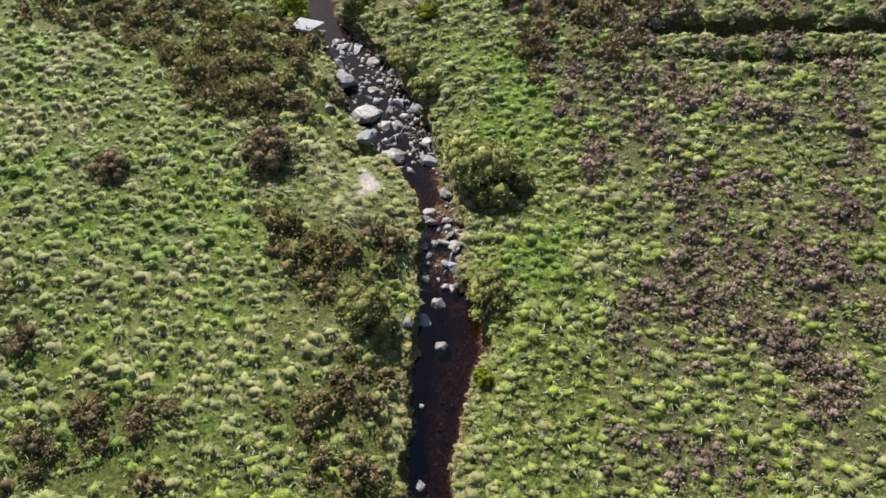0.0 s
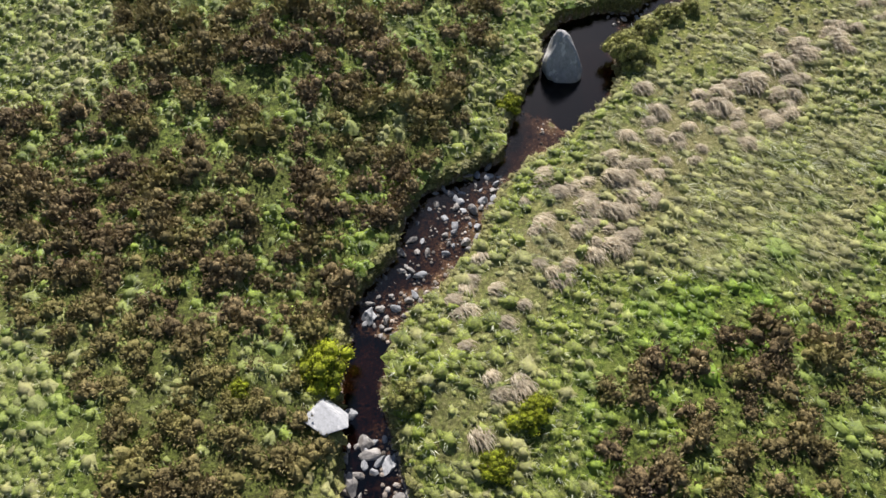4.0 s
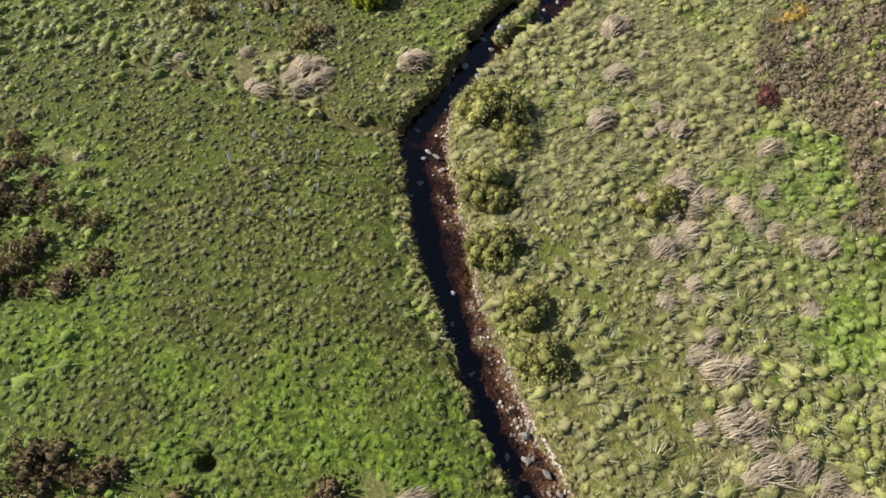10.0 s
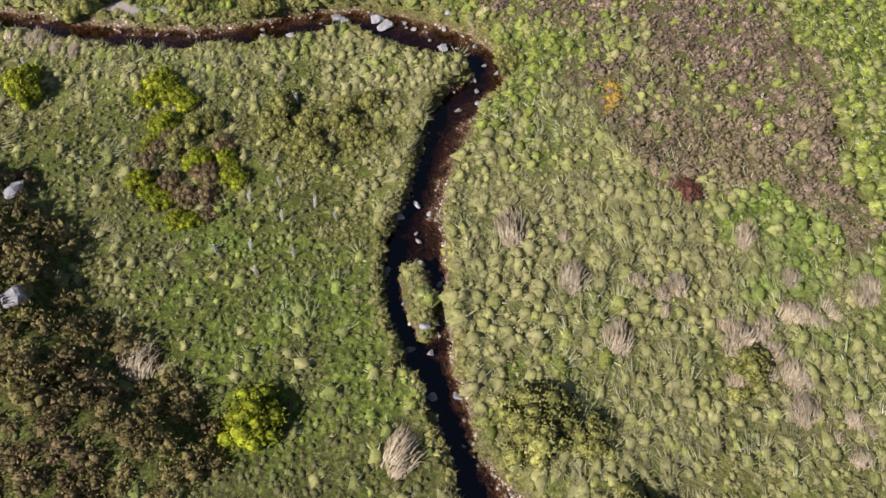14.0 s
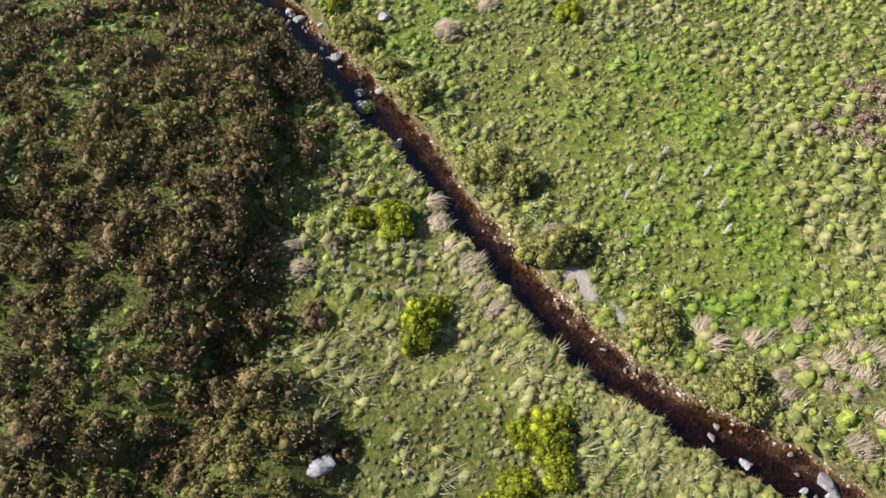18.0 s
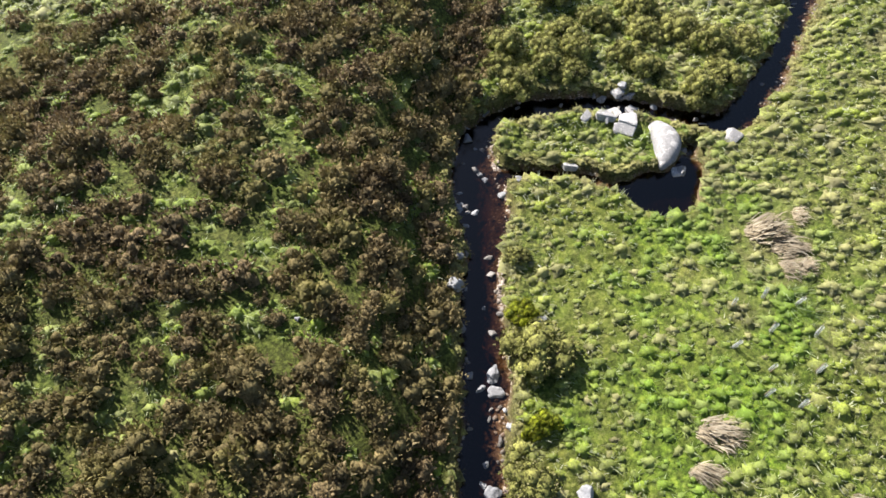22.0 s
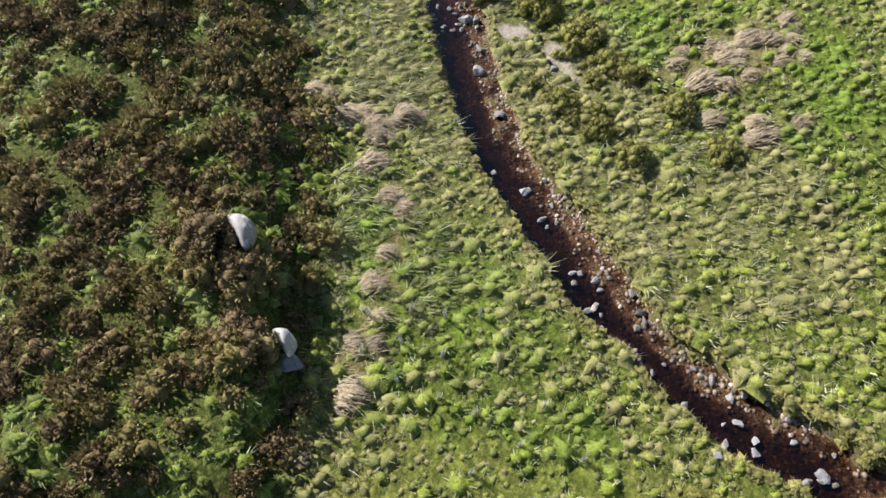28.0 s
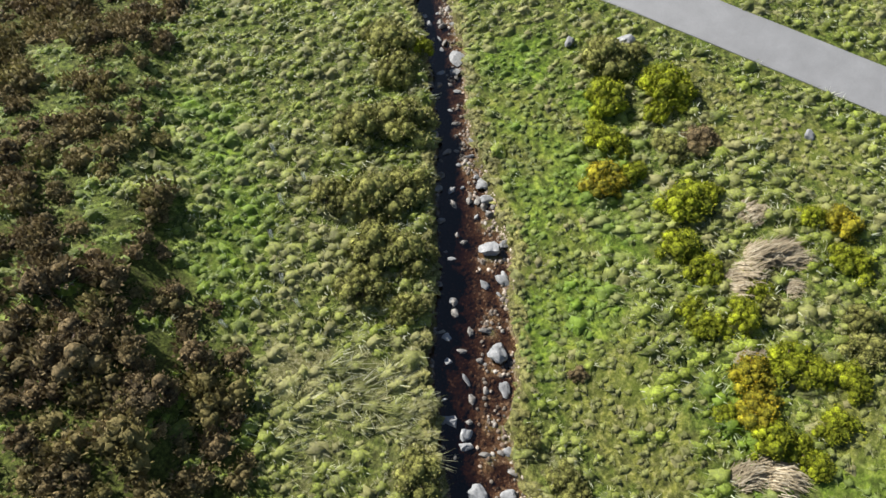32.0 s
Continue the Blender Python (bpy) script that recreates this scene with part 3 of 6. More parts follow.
zone("meadow", 1, 30.4, 97.8, 49.0, 78.5, 39.5, 74.5, 34.9, 70.8, 27.1, 67.2, 23.3, 71.4, 21.8, 77.5, 26.0, 83.3, 29.8, 85.2)
zone("straw", 0.55, 25.4, 71.8, 30.3, 74.7, 31.6, 72.3, 29.5, 70.0, 29.3, 66.6, 25.6, 63.9, 27.4, 68.2)
zone("straw", 0.75, 34.5, 60.5, 40.7, 61.3, 49.1, 63.2, 50.7, 61.9, 45.7, 61.0, 35.6, 57.3, 32.5, 53.3, 31.4, 50.9, 26.0, 57.4, 29.2, 56.6)
zone("pasture", 0.7, 36.9, 68.5, 43.4, 70.1, 47.8, 68.2, 45.2, 64.7, 33.5, 59.9, 28.3, 57.7, 26.2, 58.7, 28.1, 61.9)
zone("meadow", 1, 47.8, 94.1, 50.6, 80.3, 47.5, 77.6, 41.6, 74.9, 35.7, 72.0, 31.6, 70.0, 27.4, 88.9, 37.3, 90.4, 40.6, 90.6)
zone("straw", 0.6, 42.7, 98.0, 44.7, 96.2, 41.0, 90.7, 37.7, 92.7, 38.1, 95.3)
zone("straw", 0.45, 49.8, 63.9, 51.3, 60.6, 50.2, 56.5, 47.7, 56.5, 46.8, 60.8, 44.2, 63.6)
zone("ling", 0.9, 68.5, 56.2, 63.8, 42.2, 48.6, 51.6, 53.8, 54.3, 58.7, 57.0, 63.3, 56.7)
zone("heather", 0.9, 77.8, 96.2, 76.9, 86.7, 70.6, 86.8, 68.7, 84.6, 64.8, 84.0, 62.7, 84.2, 60.5, 86.5, 61.6, 93.0, 63.4, 94.7, 67.3, 96.0)
zone("straw", 0.2, 62.8, 67.7, 61.1, 64.8, 50.5, 61.0, 51.7, 57.4, 46.3, 53.1, 37.2, 59.0, 38.2, 63.0, 45.2, 65.1, 49.4, 64.6)
zone("straw", 0.6, 54.8, 87.8, 54.6, 84.5, 52.8, 82.6, 51.0, 82.8, 52.1, 85.9, 51.8, 90.5, 51.6, 95.3, 53.0, 95.3, 52.3, 89.2)
zone("heather", 0.85, 82.7, 88.0, 81.6, 85.9, 76.7, 85.9, 69.4, 85.4, 66.3, 83.1, 62.1, 84.6, 60.1, 87.1, 61.6, 91.6, 62.1, 93.8)
zone("ling", 0.9, 67.1, 53.0, 63.4, 42.9, 58.8, 43.9, 52.9, 48.7, 50.1, 49.8, 48.0, 52.3, 54.9, 54.3, 56.7, 56.9, 61.1, 57.1)
zone("pasture", 0.8, 107.2, 74.9, 91.8, 59.1, 91.4, 64.4, 91.9, 72.7, 98.8, 79.5)
zone("pasture", 0.6, 92.9, 82.7, 86.5, 76.5, 75.2, 73.3, 72.9, 64.6, 68.5, 68.8, 64.7, 73.1, 72.0, 78.5, 79.8, 81.2, 84.7, 87.1)
zone("straw", 0.5, 87.7, 56.8, 84.0, 52.1, 77.7, 58.2, 82.6, 61.9, 87.3, 65.1, 89.7, 64.8)
zone("ling", 0.85, 84.0, 52.1, 65.2, 35.6, 54.9, 56.1, 59.6, 57.1, 63.0, 55.8, 68.7, 53.9, 73.4, 52.9, 74.3, 58.1, 80.1, 55.4)
zone("heather", 1, 105.0, 108.1, 107.3, 93.9, 104.2, 91.6, 97.5, 91.0, 93.5, 90.2, 89.2, 91.1, 83.6, 91.1, 81.4, 90.2, 76.3, 89.9, 76.0, 99.1)
zone("ling", 0.5, 105.2, 62.2, 107.6, 52.0, 98.0, 54.9, 100.4, 59.8)
zone("straw", 0.45, 90.6, 68.6, 89.4, 64.1, 84.0, 63.1, 84.0, 66.3, 87.2, 68.5)
zone("pasture", 0.7, 90.0, 88.6, 89.5, 78.6, 85.3, 74.4, 84.1, 77.9, 81.1, 81.2, 79.4, 84.8, 82.6, 87.7)
zone("pasture", 0.75, 108.0, 83.3, 107.9, 65.4, 98.3, 65.2, 89.8, 65.2, 90.6, 68.6, 93.2, 73.8, 96.3, 78.2, 101.8, 82.3)
zone("heather", 0.95, 100.2, 119.8, 114.0, 101.8, 112.0, 98.9, 107.8, 97.1, 106.2, 93.1, 104.6, 91.8, 101.7, 93.4, 99.0, 92.4, 94.9, 91.8, 91.2, 91.3, 88.5, 91.9, 84.7, 90.6, 79.6, 99.3)
zone("heather", 0.9, 100.1, 128.9, 121.7, 111.9, 117.1, 106.4, 113.1, 101.8, 108.0, 96.9, 105.5, 93.4, 101.5, 89.3, 87.6, 101.5)
zone("straw", 0.4, 124.1, 91.9, 126.9, 89.6, 123.5, 87.3, 121.7, 90.1)
zone("pasture", 0.6, 117.5, 98.2, 121.7, 97.7, 124.0, 93.6, 118.5, 87.7, 112.8, 85.1, 106.6, 84.8, 104.1, 87.0, 110.1, 91.3)
zone("heather", 0.85, 126.1, 133.9, 133.1, 122.5, 123.2, 114.0, 119.5, 108.6, 118.2, 106.1, 116.1, 104.7, 112.3, 100.1, 105.6, 111.3)
zone("ling", 0.6, 140.4, 95.4, 144.5, 90.8, 150.9, 86.8, 140.7, 84.9, 137.8, 90.5)
zone("pasture", 0.8, 144.6, 121.5, 150.2, 104.9, 141.5, 104.4, 135.9, 107.0, 134.0, 114.8, 138.0, 119.0)
zone("heather", 0.85, 158.0, 137.1, 156.6, 133.4, 154.5, 129.5, 151.0, 127.5, 147.8, 125.8, 145.6, 123.7, 142.2, 123.5, 139.4, 121.4, 135.8, 120.6, 135.0, 126.4)
zone("straw", 0.95, 155.2, 126.1, 154.6, 125.1, 151.8, 123.5, 146.0, 121.5, 143.8, 120.4, 140.7, 119.6, 140.3, 120.7, 143.6, 121.6, 148.2, 123.5)
zone("straw", 0.7, 157.6, 133.5, 158.1, 129.3, 156.7, 127.2, 155.7, 127.8, 155.6, 132.0)
zone("ling", 0.5, 142.8, 94.5, 144.8, 91.5, 139.3, 92.5, 139.7, 95.1)
zone("heather", 0.85, 158.9, 154.8, 168.9, 144.3, 159.4, 135.4, 154.5, 132.0, 153.9, 128.9, 150.3, 127.8, 146.1, 126.5, 141.1, 133.9)
zone("straw", 0.9, 169.0, 117.9, 172.6, 117.7, 176.1, 113.5, 174.3, 111.7, 171.2, 112.0, 169.2, 114.2)
zone("straw", 0.6, 167.2, 112.9, 169.1, 109.7, 168.5, 109.5, 166.2, 112.3)
zone("straw", 0.8, 155.6, 132.1, 157.9, 130.7, 159.9, 128.1, 159.3, 127.7, 156.4, 128.9)
zone("pasture", 0.85, 182.3, 122.2, 186.9, 113.4, 179.4, 111.3, 173.8, 120.1, 171.0, 121.3, 172.6, 124.1)
zone("heather", 0.9, 172.3, 167.6, 178.1, 159.2, 174.1, 155.9, 169.4, 155.0, 166.8, 151.4, 168.4, 148.4, 166.5, 143.8, 163.8, 142.0, 161.6, 138.7, 158.2, 136.2, 153.6, 142.8)
zone("pasture", 1, 188.0, 144.6, 190.5, 140.0, 183.2, 135.2, 179.8, 130.1, 176.3, 127.7, 171.9, 123.4, 172.5, 126.4, 173.6, 132.3, 178.0, 136.7)
zone("pasture", 0.9, 194.9, 141.1, 195.3, 124.8, 192.1, 123.9, 191.6, 132.9, 194.6, 136.4)
zone("straw", 0.5, 185.6, 129.4, 187.5, 126.7, 184.7, 125.6, 183.3, 128.1)
zone("straw", 0.4, 175.6, 125.4, 177.5, 122.7, 173.4, 121.8, 172.6, 123.2)
zone("sand", 1, 5.3, 24.9, 6.4, 24.4, 5.5, 22.3, 4.8, 22.7)
zone("sand", 1, 72.7, 63.1, 71.3, 61.0, 70.4, 61.2, 72.2, 63.4)
zone("sand", 1, 89.9, 76.1, 91.7, 75.7, 91.5, 74.4, 90.0, 74.3)
zone("sand", 1, 90.2, 74.0, 89.8, 72.2, 88.8, 72.5, 89.3, 73.9)
zone("sand", 1, 129.5, 100.1, 129.3, 99.0, 129.5, 97.1, 128.7, 98.0, 128.4, 99.6)
zone("sand", 1, 160.7, 120.6, 161.2, 119.3, 160.5, 119.4, 160.0, 120.1)
zone("sand", 1, 168.0, 127.5, 168.6, 126.4, 168.6, 125.0, 168.2, 125.3, 167.8, 126.5)
zone("sand", 1, 160.2, 120.7, 161.4, 119.6, 160.7, 119.3, 160.1, 120.2)
zone("sand", 1, 167.8, 128.3, 168.6, 127.3, 168.8, 126.2, 168.1, 126.1, 167.1, 127.6)
zone("sand", 1, 168.2, 125.0, 168.9, 124.4, 167.8, 122.8, 167.1, 122.9, 167.2, 124.0)
zone("sand", 1, 160.0, 120.5, 161.6, 119.7, 161.2, 119.2, 159.9, 120.0)
zone("sand", 1, 166.6, 123.9, 167.4, 123.0, 167.2, 121.6, 167.6, 120.0, 166.9, 119.8, 166.6, 121.5, 166.4, 122.8)
zone("amber", 1, 66.5, 54.6, 65.2, 54.5, 63.3, 56.0, 63.8, 56.7)
zone("amber", 1, 64.5, 56.6, 63.6, 55.6, 62.8, 56.3, 63.9, 57.3)
zone("dry", 0.8, 16.2, 44.7, 22.1, 52.6, 36.7, 67.2, 47.2, 68.2, 33.1, 41.8)
zone("dry", 0.7, 51.2, 75.9, 64.9, 58.9, 34.6, 46.9, 25.4, 58.1, 32.6, 65.6)
zone("dry", 0.7, 52.5, 74.4, 66.7, 50.2, 35.2, 53.1, 32.4, 66.1)
zone("dry", 0.8, 65.1, 70.5, 68.5, 56.2, 49.2, 51.3, 37.2, 59.0, 40.7, 72.5, 52.0, 74.8)
zone("dry", 0.5, 76.8, 86.4, 72.1, 66.6, 63.9, 75.0, 51.1, 78.5, 52.8, 95.3, 61.4, 95.7, 60.3, 84.5)
zone("dry", 0.4, 167.4, 99.1, 169.0, 86.6, 139.3, 92.5, 138.8, 97.1, 154.8, 99.6)
zone("dry", 0.6, 169.3, 143.8, 174.0, 137.9, 163.9, 129.5, 153.9, 114.8, 146.2, 126.4, 153.9, 128.9)
zone("dry", 0.6, 172.0, 132.1, 167.5, 117.2, 166.7, 107.2, 160.1, 105.2, 155.1, 113.0, 163.2, 124.3)
zone("dry", 0.35, 135.6, 95.9, 141.1, 84.9, 122.8, 81.0, 117.2, 91.4, 121.8, 94.7)
zone("dry", 0.3, -11.2, 48.0, 8.3, 39.1, 6.8, 19.4, 0.1, 6.5, -16.5, 14.6)
zone("dry", 0.55, 3.9, 27.3, 7.2, 21.7, 6.5, 18.7, 4.0, 16.8, 2.4, 23.5, 2.2, 28.5)
zone("heather", 1.0, 152.0, 150.5, 162.5, 139.2, 157.7, 134.0, 152.8, 130.8, 152.9, 128.4, 150.5, 128.2, 148.0, 127.5, 146.8, 125.2, 145.1, 125.8, 144.1, 123.1, 142.7, 123.1, 139.2, 122.5, 134.2, 130.0)
zone("heather", 0.82, 118.7, 133.6, 130.5, 118.7, 127.3, 115.0, 123.6, 112.7, 120.9, 109.8, 119.9, 106.5, 116.4, 104.6, 112.3, 100.5, 109.0, 97.6, 100.7, 108.5)
zone("heather", 1.4, 83.6, 90.0, 82.8, 87.6, 77.9, 86.8, 73.1, 87.6, 68.4, 87.6, 65.4, 87.2, 62.8, 84.2, 60.8, 86.5, 61.9, 89.4, 60.8, 92.2, 61.4, 94.0)
zone("heather", 0.7, 44.1, 102.1, 44.9, 98.8, 42.1, 93.2, 40.9, 90.3, 38.4, 91.5, 37.9, 97.5)
zone("heather", 0.4, 27.1, 89.3, 29.0, 86.2, 26.7, 82.8, 24.4, 82.3, 23.1, 86.1)
zone("heather", 0.8, 175.6, 171.1, 181.6, 162.0, 177.0, 157.6, 172.8, 155.0, 169.6, 154.6, 168.8, 150.0, 166.9, 146.4, 164.4, 144.2, 161.2, 138.8, 156.5, 145.4)
zone("heather", 0.5, 19.8, 39.1, 37.1, 43.2, 29.3, 24.6, 18.2, 25.7)
zone("meadow", 0.8, 65.6, 81.9, 73.0, 75.7, 70.5, 70.6, 66.0, 71.5, 59.7, 76.1, 54.0, 78.4, 53.1, 82.4, 57.1, 88.4, 58.6, 85.1)

zone("meadow", 0.75, 88.2, 89.1, 78.0, 66.3, 65.0, 72.7, 58.4, 75.9, 52.9, 78.3, 51.2, 78.5, 49.9, 82.4, 56.5, 94.9)
zone("meadow", 0.85, 48.7, 105.5, 58.3, 80.7, 51.0, 77.8, 44.7, 76.6, 38.9, 73.6, 33.4, 70.1, 29.5, 67.4, 23.1, 86.1)
zone("heather", 0.6, 27.8, 89.8, 29.0, 87.1, 28.0, 80.6, 25.4, 79.3, 23.1, 86.1)
zone("heather", 0.85, -0.6, 85.7, 12.6, 81.3, 12.9, 76.7, 15.6, 73.7, 17.4, 70.2, 16.1, 65.3, 14.1, 60.0, 15.0, 56.0, 13.5, 51.5, 11.2, 50.2, -1.2, 54.2)
zone("heather", 0.9, 10.3, 80.2, 13.0, 78.4, 13.9, 74.8, 16.8, 73.0, 20.6, 71.5, 19.9, 69.1, 16.9, 69.1, 17.7, 64.3, 16.8, 60.8, 14.0, 59.0, 5.3, 65.0)
zone("heather", 0.8, 14.9, 96.8, 21.8, 91.4, 20.2, 86.5, 16.4, 85.6, 12.6, 89.0)
zone("heather", 0.65, 28.1, 102.6, 30.6, 99.5, 27.9, 90.4, 27.1, 85.3, 24.5, 79.7, 21.2, 81.3, 18.0, 81.0, 16.3, 83.0)
zone("heather", 0.7, 18.7, 72.5, 21.7, 72.4, 21.0, 68.4, 18.4, 66.3, 15.9, 69.1)
zone("heather", 0.7, 15.1, 80.8, 15.2, 76.5, 13.4, 72.0, 11.4, 74.3)
zone("dry", 0.7, 96.7, 80.8, 73.4, 58.2, 61.0, 73.7, 78.4, 90.5)
zone("dry", 0.5, 88.2, 89.1, 78.0, 66.3, 48.9, 80.5, 56.5, 94.9)
zone("knoll", 1.1, 118.7, 133.6, 129.8, 119.5, 122.8, 113.6, 119.8, 111.0, 118.5, 107.2, 108.3, 98.6, 100.7, 108.5)
zone("knoll", 1.1, 101.2, 117.7, 112.6, 99.4, 108.2, 94.9, 99.4, 92.1, 90.3, 91.6, 84.3, 91.9, 81.9, 91.3, 78.3, 99.4)
zone("knoll", 0.9, 152.0, 150.5, 162.0, 139.6, 151.7, 130.6, 147.5, 128.1, 144.3, 125.1, 139.0, 122.9, 134.2, 130.0)
zone("knoll", 0.8, 175.6, 171.1, 181.0, 162.8, 173.9, 155.7, 168.0, 148.4, 164.6, 144.8, 161.0, 139.2, 156.5, 145.4)
zone("knoll", 0.9, 83.6, 90.0, 82.8, 87.6, 78.0, 87.1, 73.1, 87.6, 68.4, 87.6, 63.2, 84.9, 60.9, 86.7, 61.9, 89.4, 60.8, 92.2, 61.4, 94.0)
zone("heather", 1, 162.0, 139.2, 160.5, 136.5, 157.6, 132.3, 151.8, 127.9, 148.1, 124.9, 143.5, 122.8, 136.0, 119.6, 135.0, 126.5)
zone("heather", 1.1, 106.3, 104.4, 106.4, 92.9, 96.1, 90.9, 90.2, 91.0, 83.1, 89.5, 79.1, 89.9, 77.9, 88.1, 74.4, 89.1, 75.5, 99.0)
zone("heather", 0.95, 133.3, 134.2, 139.0, 123.0, 131.4, 117.5, 127.7, 113.9, 123.9, 108.6, 119.0, 105.9, 114.9, 104.2, 110.4, 114.1)
zone("heather", 1.1, 113.4, 110.7, 118.4, 106.2, 111.4, 98.7, 104.6, 91.2, 100.9, 94.5)
zone("heather", 1.1, 112.9, 110.9, 118.5, 105.4, 106.6, 93.6, 102.4, 89.7, 99.8, 92.3, 95.9, 90.0, 95.1, 90.9)
zone("lush", 0.8, 37.9, 97.5, 39.6, 88.2, 25.4, 79.1, 23.1, 86.1)
zone("lush", 0.7, 44.9, 98.8, 46.2, 93.9, 40.3, 88.6, 38.3, 90.8)
zone("lush", 0.6, 28.1, 88.7, 36.0, 84.0, 34.7, 72.2, 27.7, 68.5, 27.6, 75.3, 22.8, 77.6)
zone("lush", 0.55, 76.9, 86.7, 73.2, 78.8, 63.7, 72.9, 56.6, 76.7, 59.2, 84.2, 65.9, 82.6)
zone("lush", 1, 171.6, 122.2, 173.5, 119.5, 170.4, 117.8, 169.1, 120.3)
zone("lush", 1, 173.9, 115.6, 180.1, 109.3, 167.0, 105.1, 165.2, 106.9, 167.4, 110.5, 172.8, 111.4)
zone("lush", 0.9, 191.1, 146.8, 193.4, 142.6, 189.8, 135.5, 184.1, 131.8, 180.2, 130.7, 178.0, 132.6, 174.5, 133.7, 178.0, 136.1, 183.0, 139.4)
zone("lush", 0.8, 179.1, 126.1, 177.5, 121.6, 179.5, 118.4, 175.4, 117.2, 171.2, 123.8, 173.0, 127.2)
zone("lush", 0.9, 102.9, 76.8, 100.9, 69.0, 94.4, 64.1, 88.0, 63.7, 88.8, 68.3, 95.8, 73.6)
zone("lush", 0.9, 108.9, 74.3, 106.6, 67.4, 95.4, 63.7, 91.1, 67.0, 98.6, 71.0)
zone("lush", 0.9, 120.6, 92.9, 125.1, 89.3, 119.2, 83.0, 112.2, 78.4, 113.7, 83.9)
zone("lush", 0.8, 126.1, 102.3, 129.3, 95.6, 119.6, 86.8, 112.0, 86.0, 118.2, 92.7)
zone("lush", 0.8, 122.9, 93.6, 125.5, 88.5, 124.6, 85.4, 117.9, 85.1, 115.3, 88.9, 119.5, 90.6)
zone("lush", 0.9, 18.7, 39.0, 28.7, 44.3, 37.7, 49.3, 40.0, 48.9, 30.1, 38.7, 21.5, 35.9, 18.6, 32.8)
zone("lush", 0.5, -12.6, 37.4, 1.3, 26.3, -3.3, 15.1, -9.4, 11.8, -12.3, 22.4)
zone("lush", 0.8, 29.7, 71.8, 34.6, 72.4, 38.6, 72.2, 32.8, 66.2, 26.9, 62.5, 24.5, 66.0)
zone("lush", 0.9, 28.5, 82.7, 36.7, 77.3, 34.9, 71.6, 27.0, 69.6, 25.1, 74.5)
zone("lush", 0.8, 177.3, 158.8, 181.8, 156.1, 173.9, 147.5, 168.8, 145.8, 172.1, 151.5)
zone("lush", 0.6, -13.8, 47.8, -0.1, 36.9, -0.5, 30.0, -0.9, 24.1, -4.4, 16.7, -14.3, 19.3)
zone("lush", 0.75, 13.6, 31.2, 21.7, 29.4, 18.1, 21.4, 12.9, 21.7)
zone("lush", 0.75, 10.7, 19.0, 15.7, 16.1, 14.1, 10.2, 8.6, 11.7)
zone("lush", 0.8, 53.9, 59.6, 59.0, 53.2, 42.5, 50.7, 39.1, 53.8, 42.5, 57.7, 46.2, 61.0)
zone("lush", 0.8, 34.9, 89.3, 37.7, 78.4, 37.2, 71.5, 33.3, 69.7, 27.8, 77.4, 29.3, 86.4)
zone("lush", 0.9, 176.4, 123.4, 187.1, 113.2, 179.5, 110.5, 174.7, 116.7, 172.6, 121.6)
zone("lush", 0.9, 170.1, 111.0, 173.0, 108.7, 167.0, 107.1, 166.6, 108.8)
zone("lush", 0.7, 150.8, 129.4, 157.0, 122.7, 154.3, 117.6, 153.2, 116.0, 147.7, 124.3)
zone("lush", 0.9, 12.7, 88.2, 18.9, 81.4, 20.4, 73.4, 16.9, 74.3, 11.0, 83.3)
zone("lush", 0.85, 24.4, 87.9, 38.9, 78.3, 33.6, 71.5, 26.1, 72.0, 21.4, 76.5)
zone("lush", 0.8, 20.1, 72.8, 25.8, 69.4, 23.7, 64.2, 19.6, 62.1, 18.4, 56.6, 17.2, 59.3, 18.8, 67.0)
zone("lush", 0.8, 117.4, 97.2, 128.2, 92.2, 125.6, 85.0, 117.1, 82.7, 110.6, 83.6, 103.6, 82.8, 105.9, 87.7)
zone("lush", 0.7, 154.5, 128.6, 157.6, 124.4, 154.9, 119.3, 151.0, 114.8, 148.3, 110.1, 142.0, 118.3, 147.9, 121.7)
zone("heather", 0.55, 28.9, 92.6, 29.9, 89.1, 27.9, 80.5, 27.3, 75.5, 23.9, 72.3, 18.9, 82.7)
zone("heather", 0.35, 28.9, 79.3, 30.8, 75.4, 24.3, 71.5, 22.7, 74.9)
zone("heather", 0.75, 39.7, 102.9, 42.8, 99.1, 41.6, 91.7, 38.3, 89.3, 34.2, 93.7, 32.9, 96.4)
zone("heather", 0.32, 64.0, 93.6, 60.5, 86.6, 56.5, 85.1, 55.2, 88.1, 56.5, 94.9)
zone("heather", 1.4, 75.2, 91.5, 73.4, 87.2, 65.6, 86.8, 63.0, 83.8, 60.7, 84.3, 61.4, 89.0, 61.2, 94.1)
zone("heather", 1.1, 178.6, 173.9, 184.7, 164.4, 180.1, 160.9, 176.3, 159.1, 171.0, 157.5, 170.9, 154.6, 172.5, 151.5, 169.1, 147.9, 162.3, 143.9, 159.5, 147.9)
zone("heather", 0.8, 138.6, 135.3, 144.3, 125.1, 141.5, 123.9, 139.2, 122.5, 134.2, 130.0)

KINDS = ("heather", "ling", "straw", "pasture", "meadow", "sand", "amber", "dry", "lush", "knoll")
CELL, LOW_X, LOW_Y, WIDE, HIGH = 0.5, -45.0, -40.0, 560, 470
gx, gy = np.meshgrid(LOW_X + CELL * np.arange(WIDE), LOW_Y + CELL * np.arange(HIGH), indexing="ij")


def inside(px, py, ring):
    odd = np.zeros(px.shape, bool)
    for (ax, ay), (bx, by) in zip(ring, np.roll(ring, -1, axis=0)):
        if ay != by:
            odd ^= ((ay > py) != (by > py)) & (px < (bx - ax) * (py - ay) / (by - ay) + ax)
    return odd


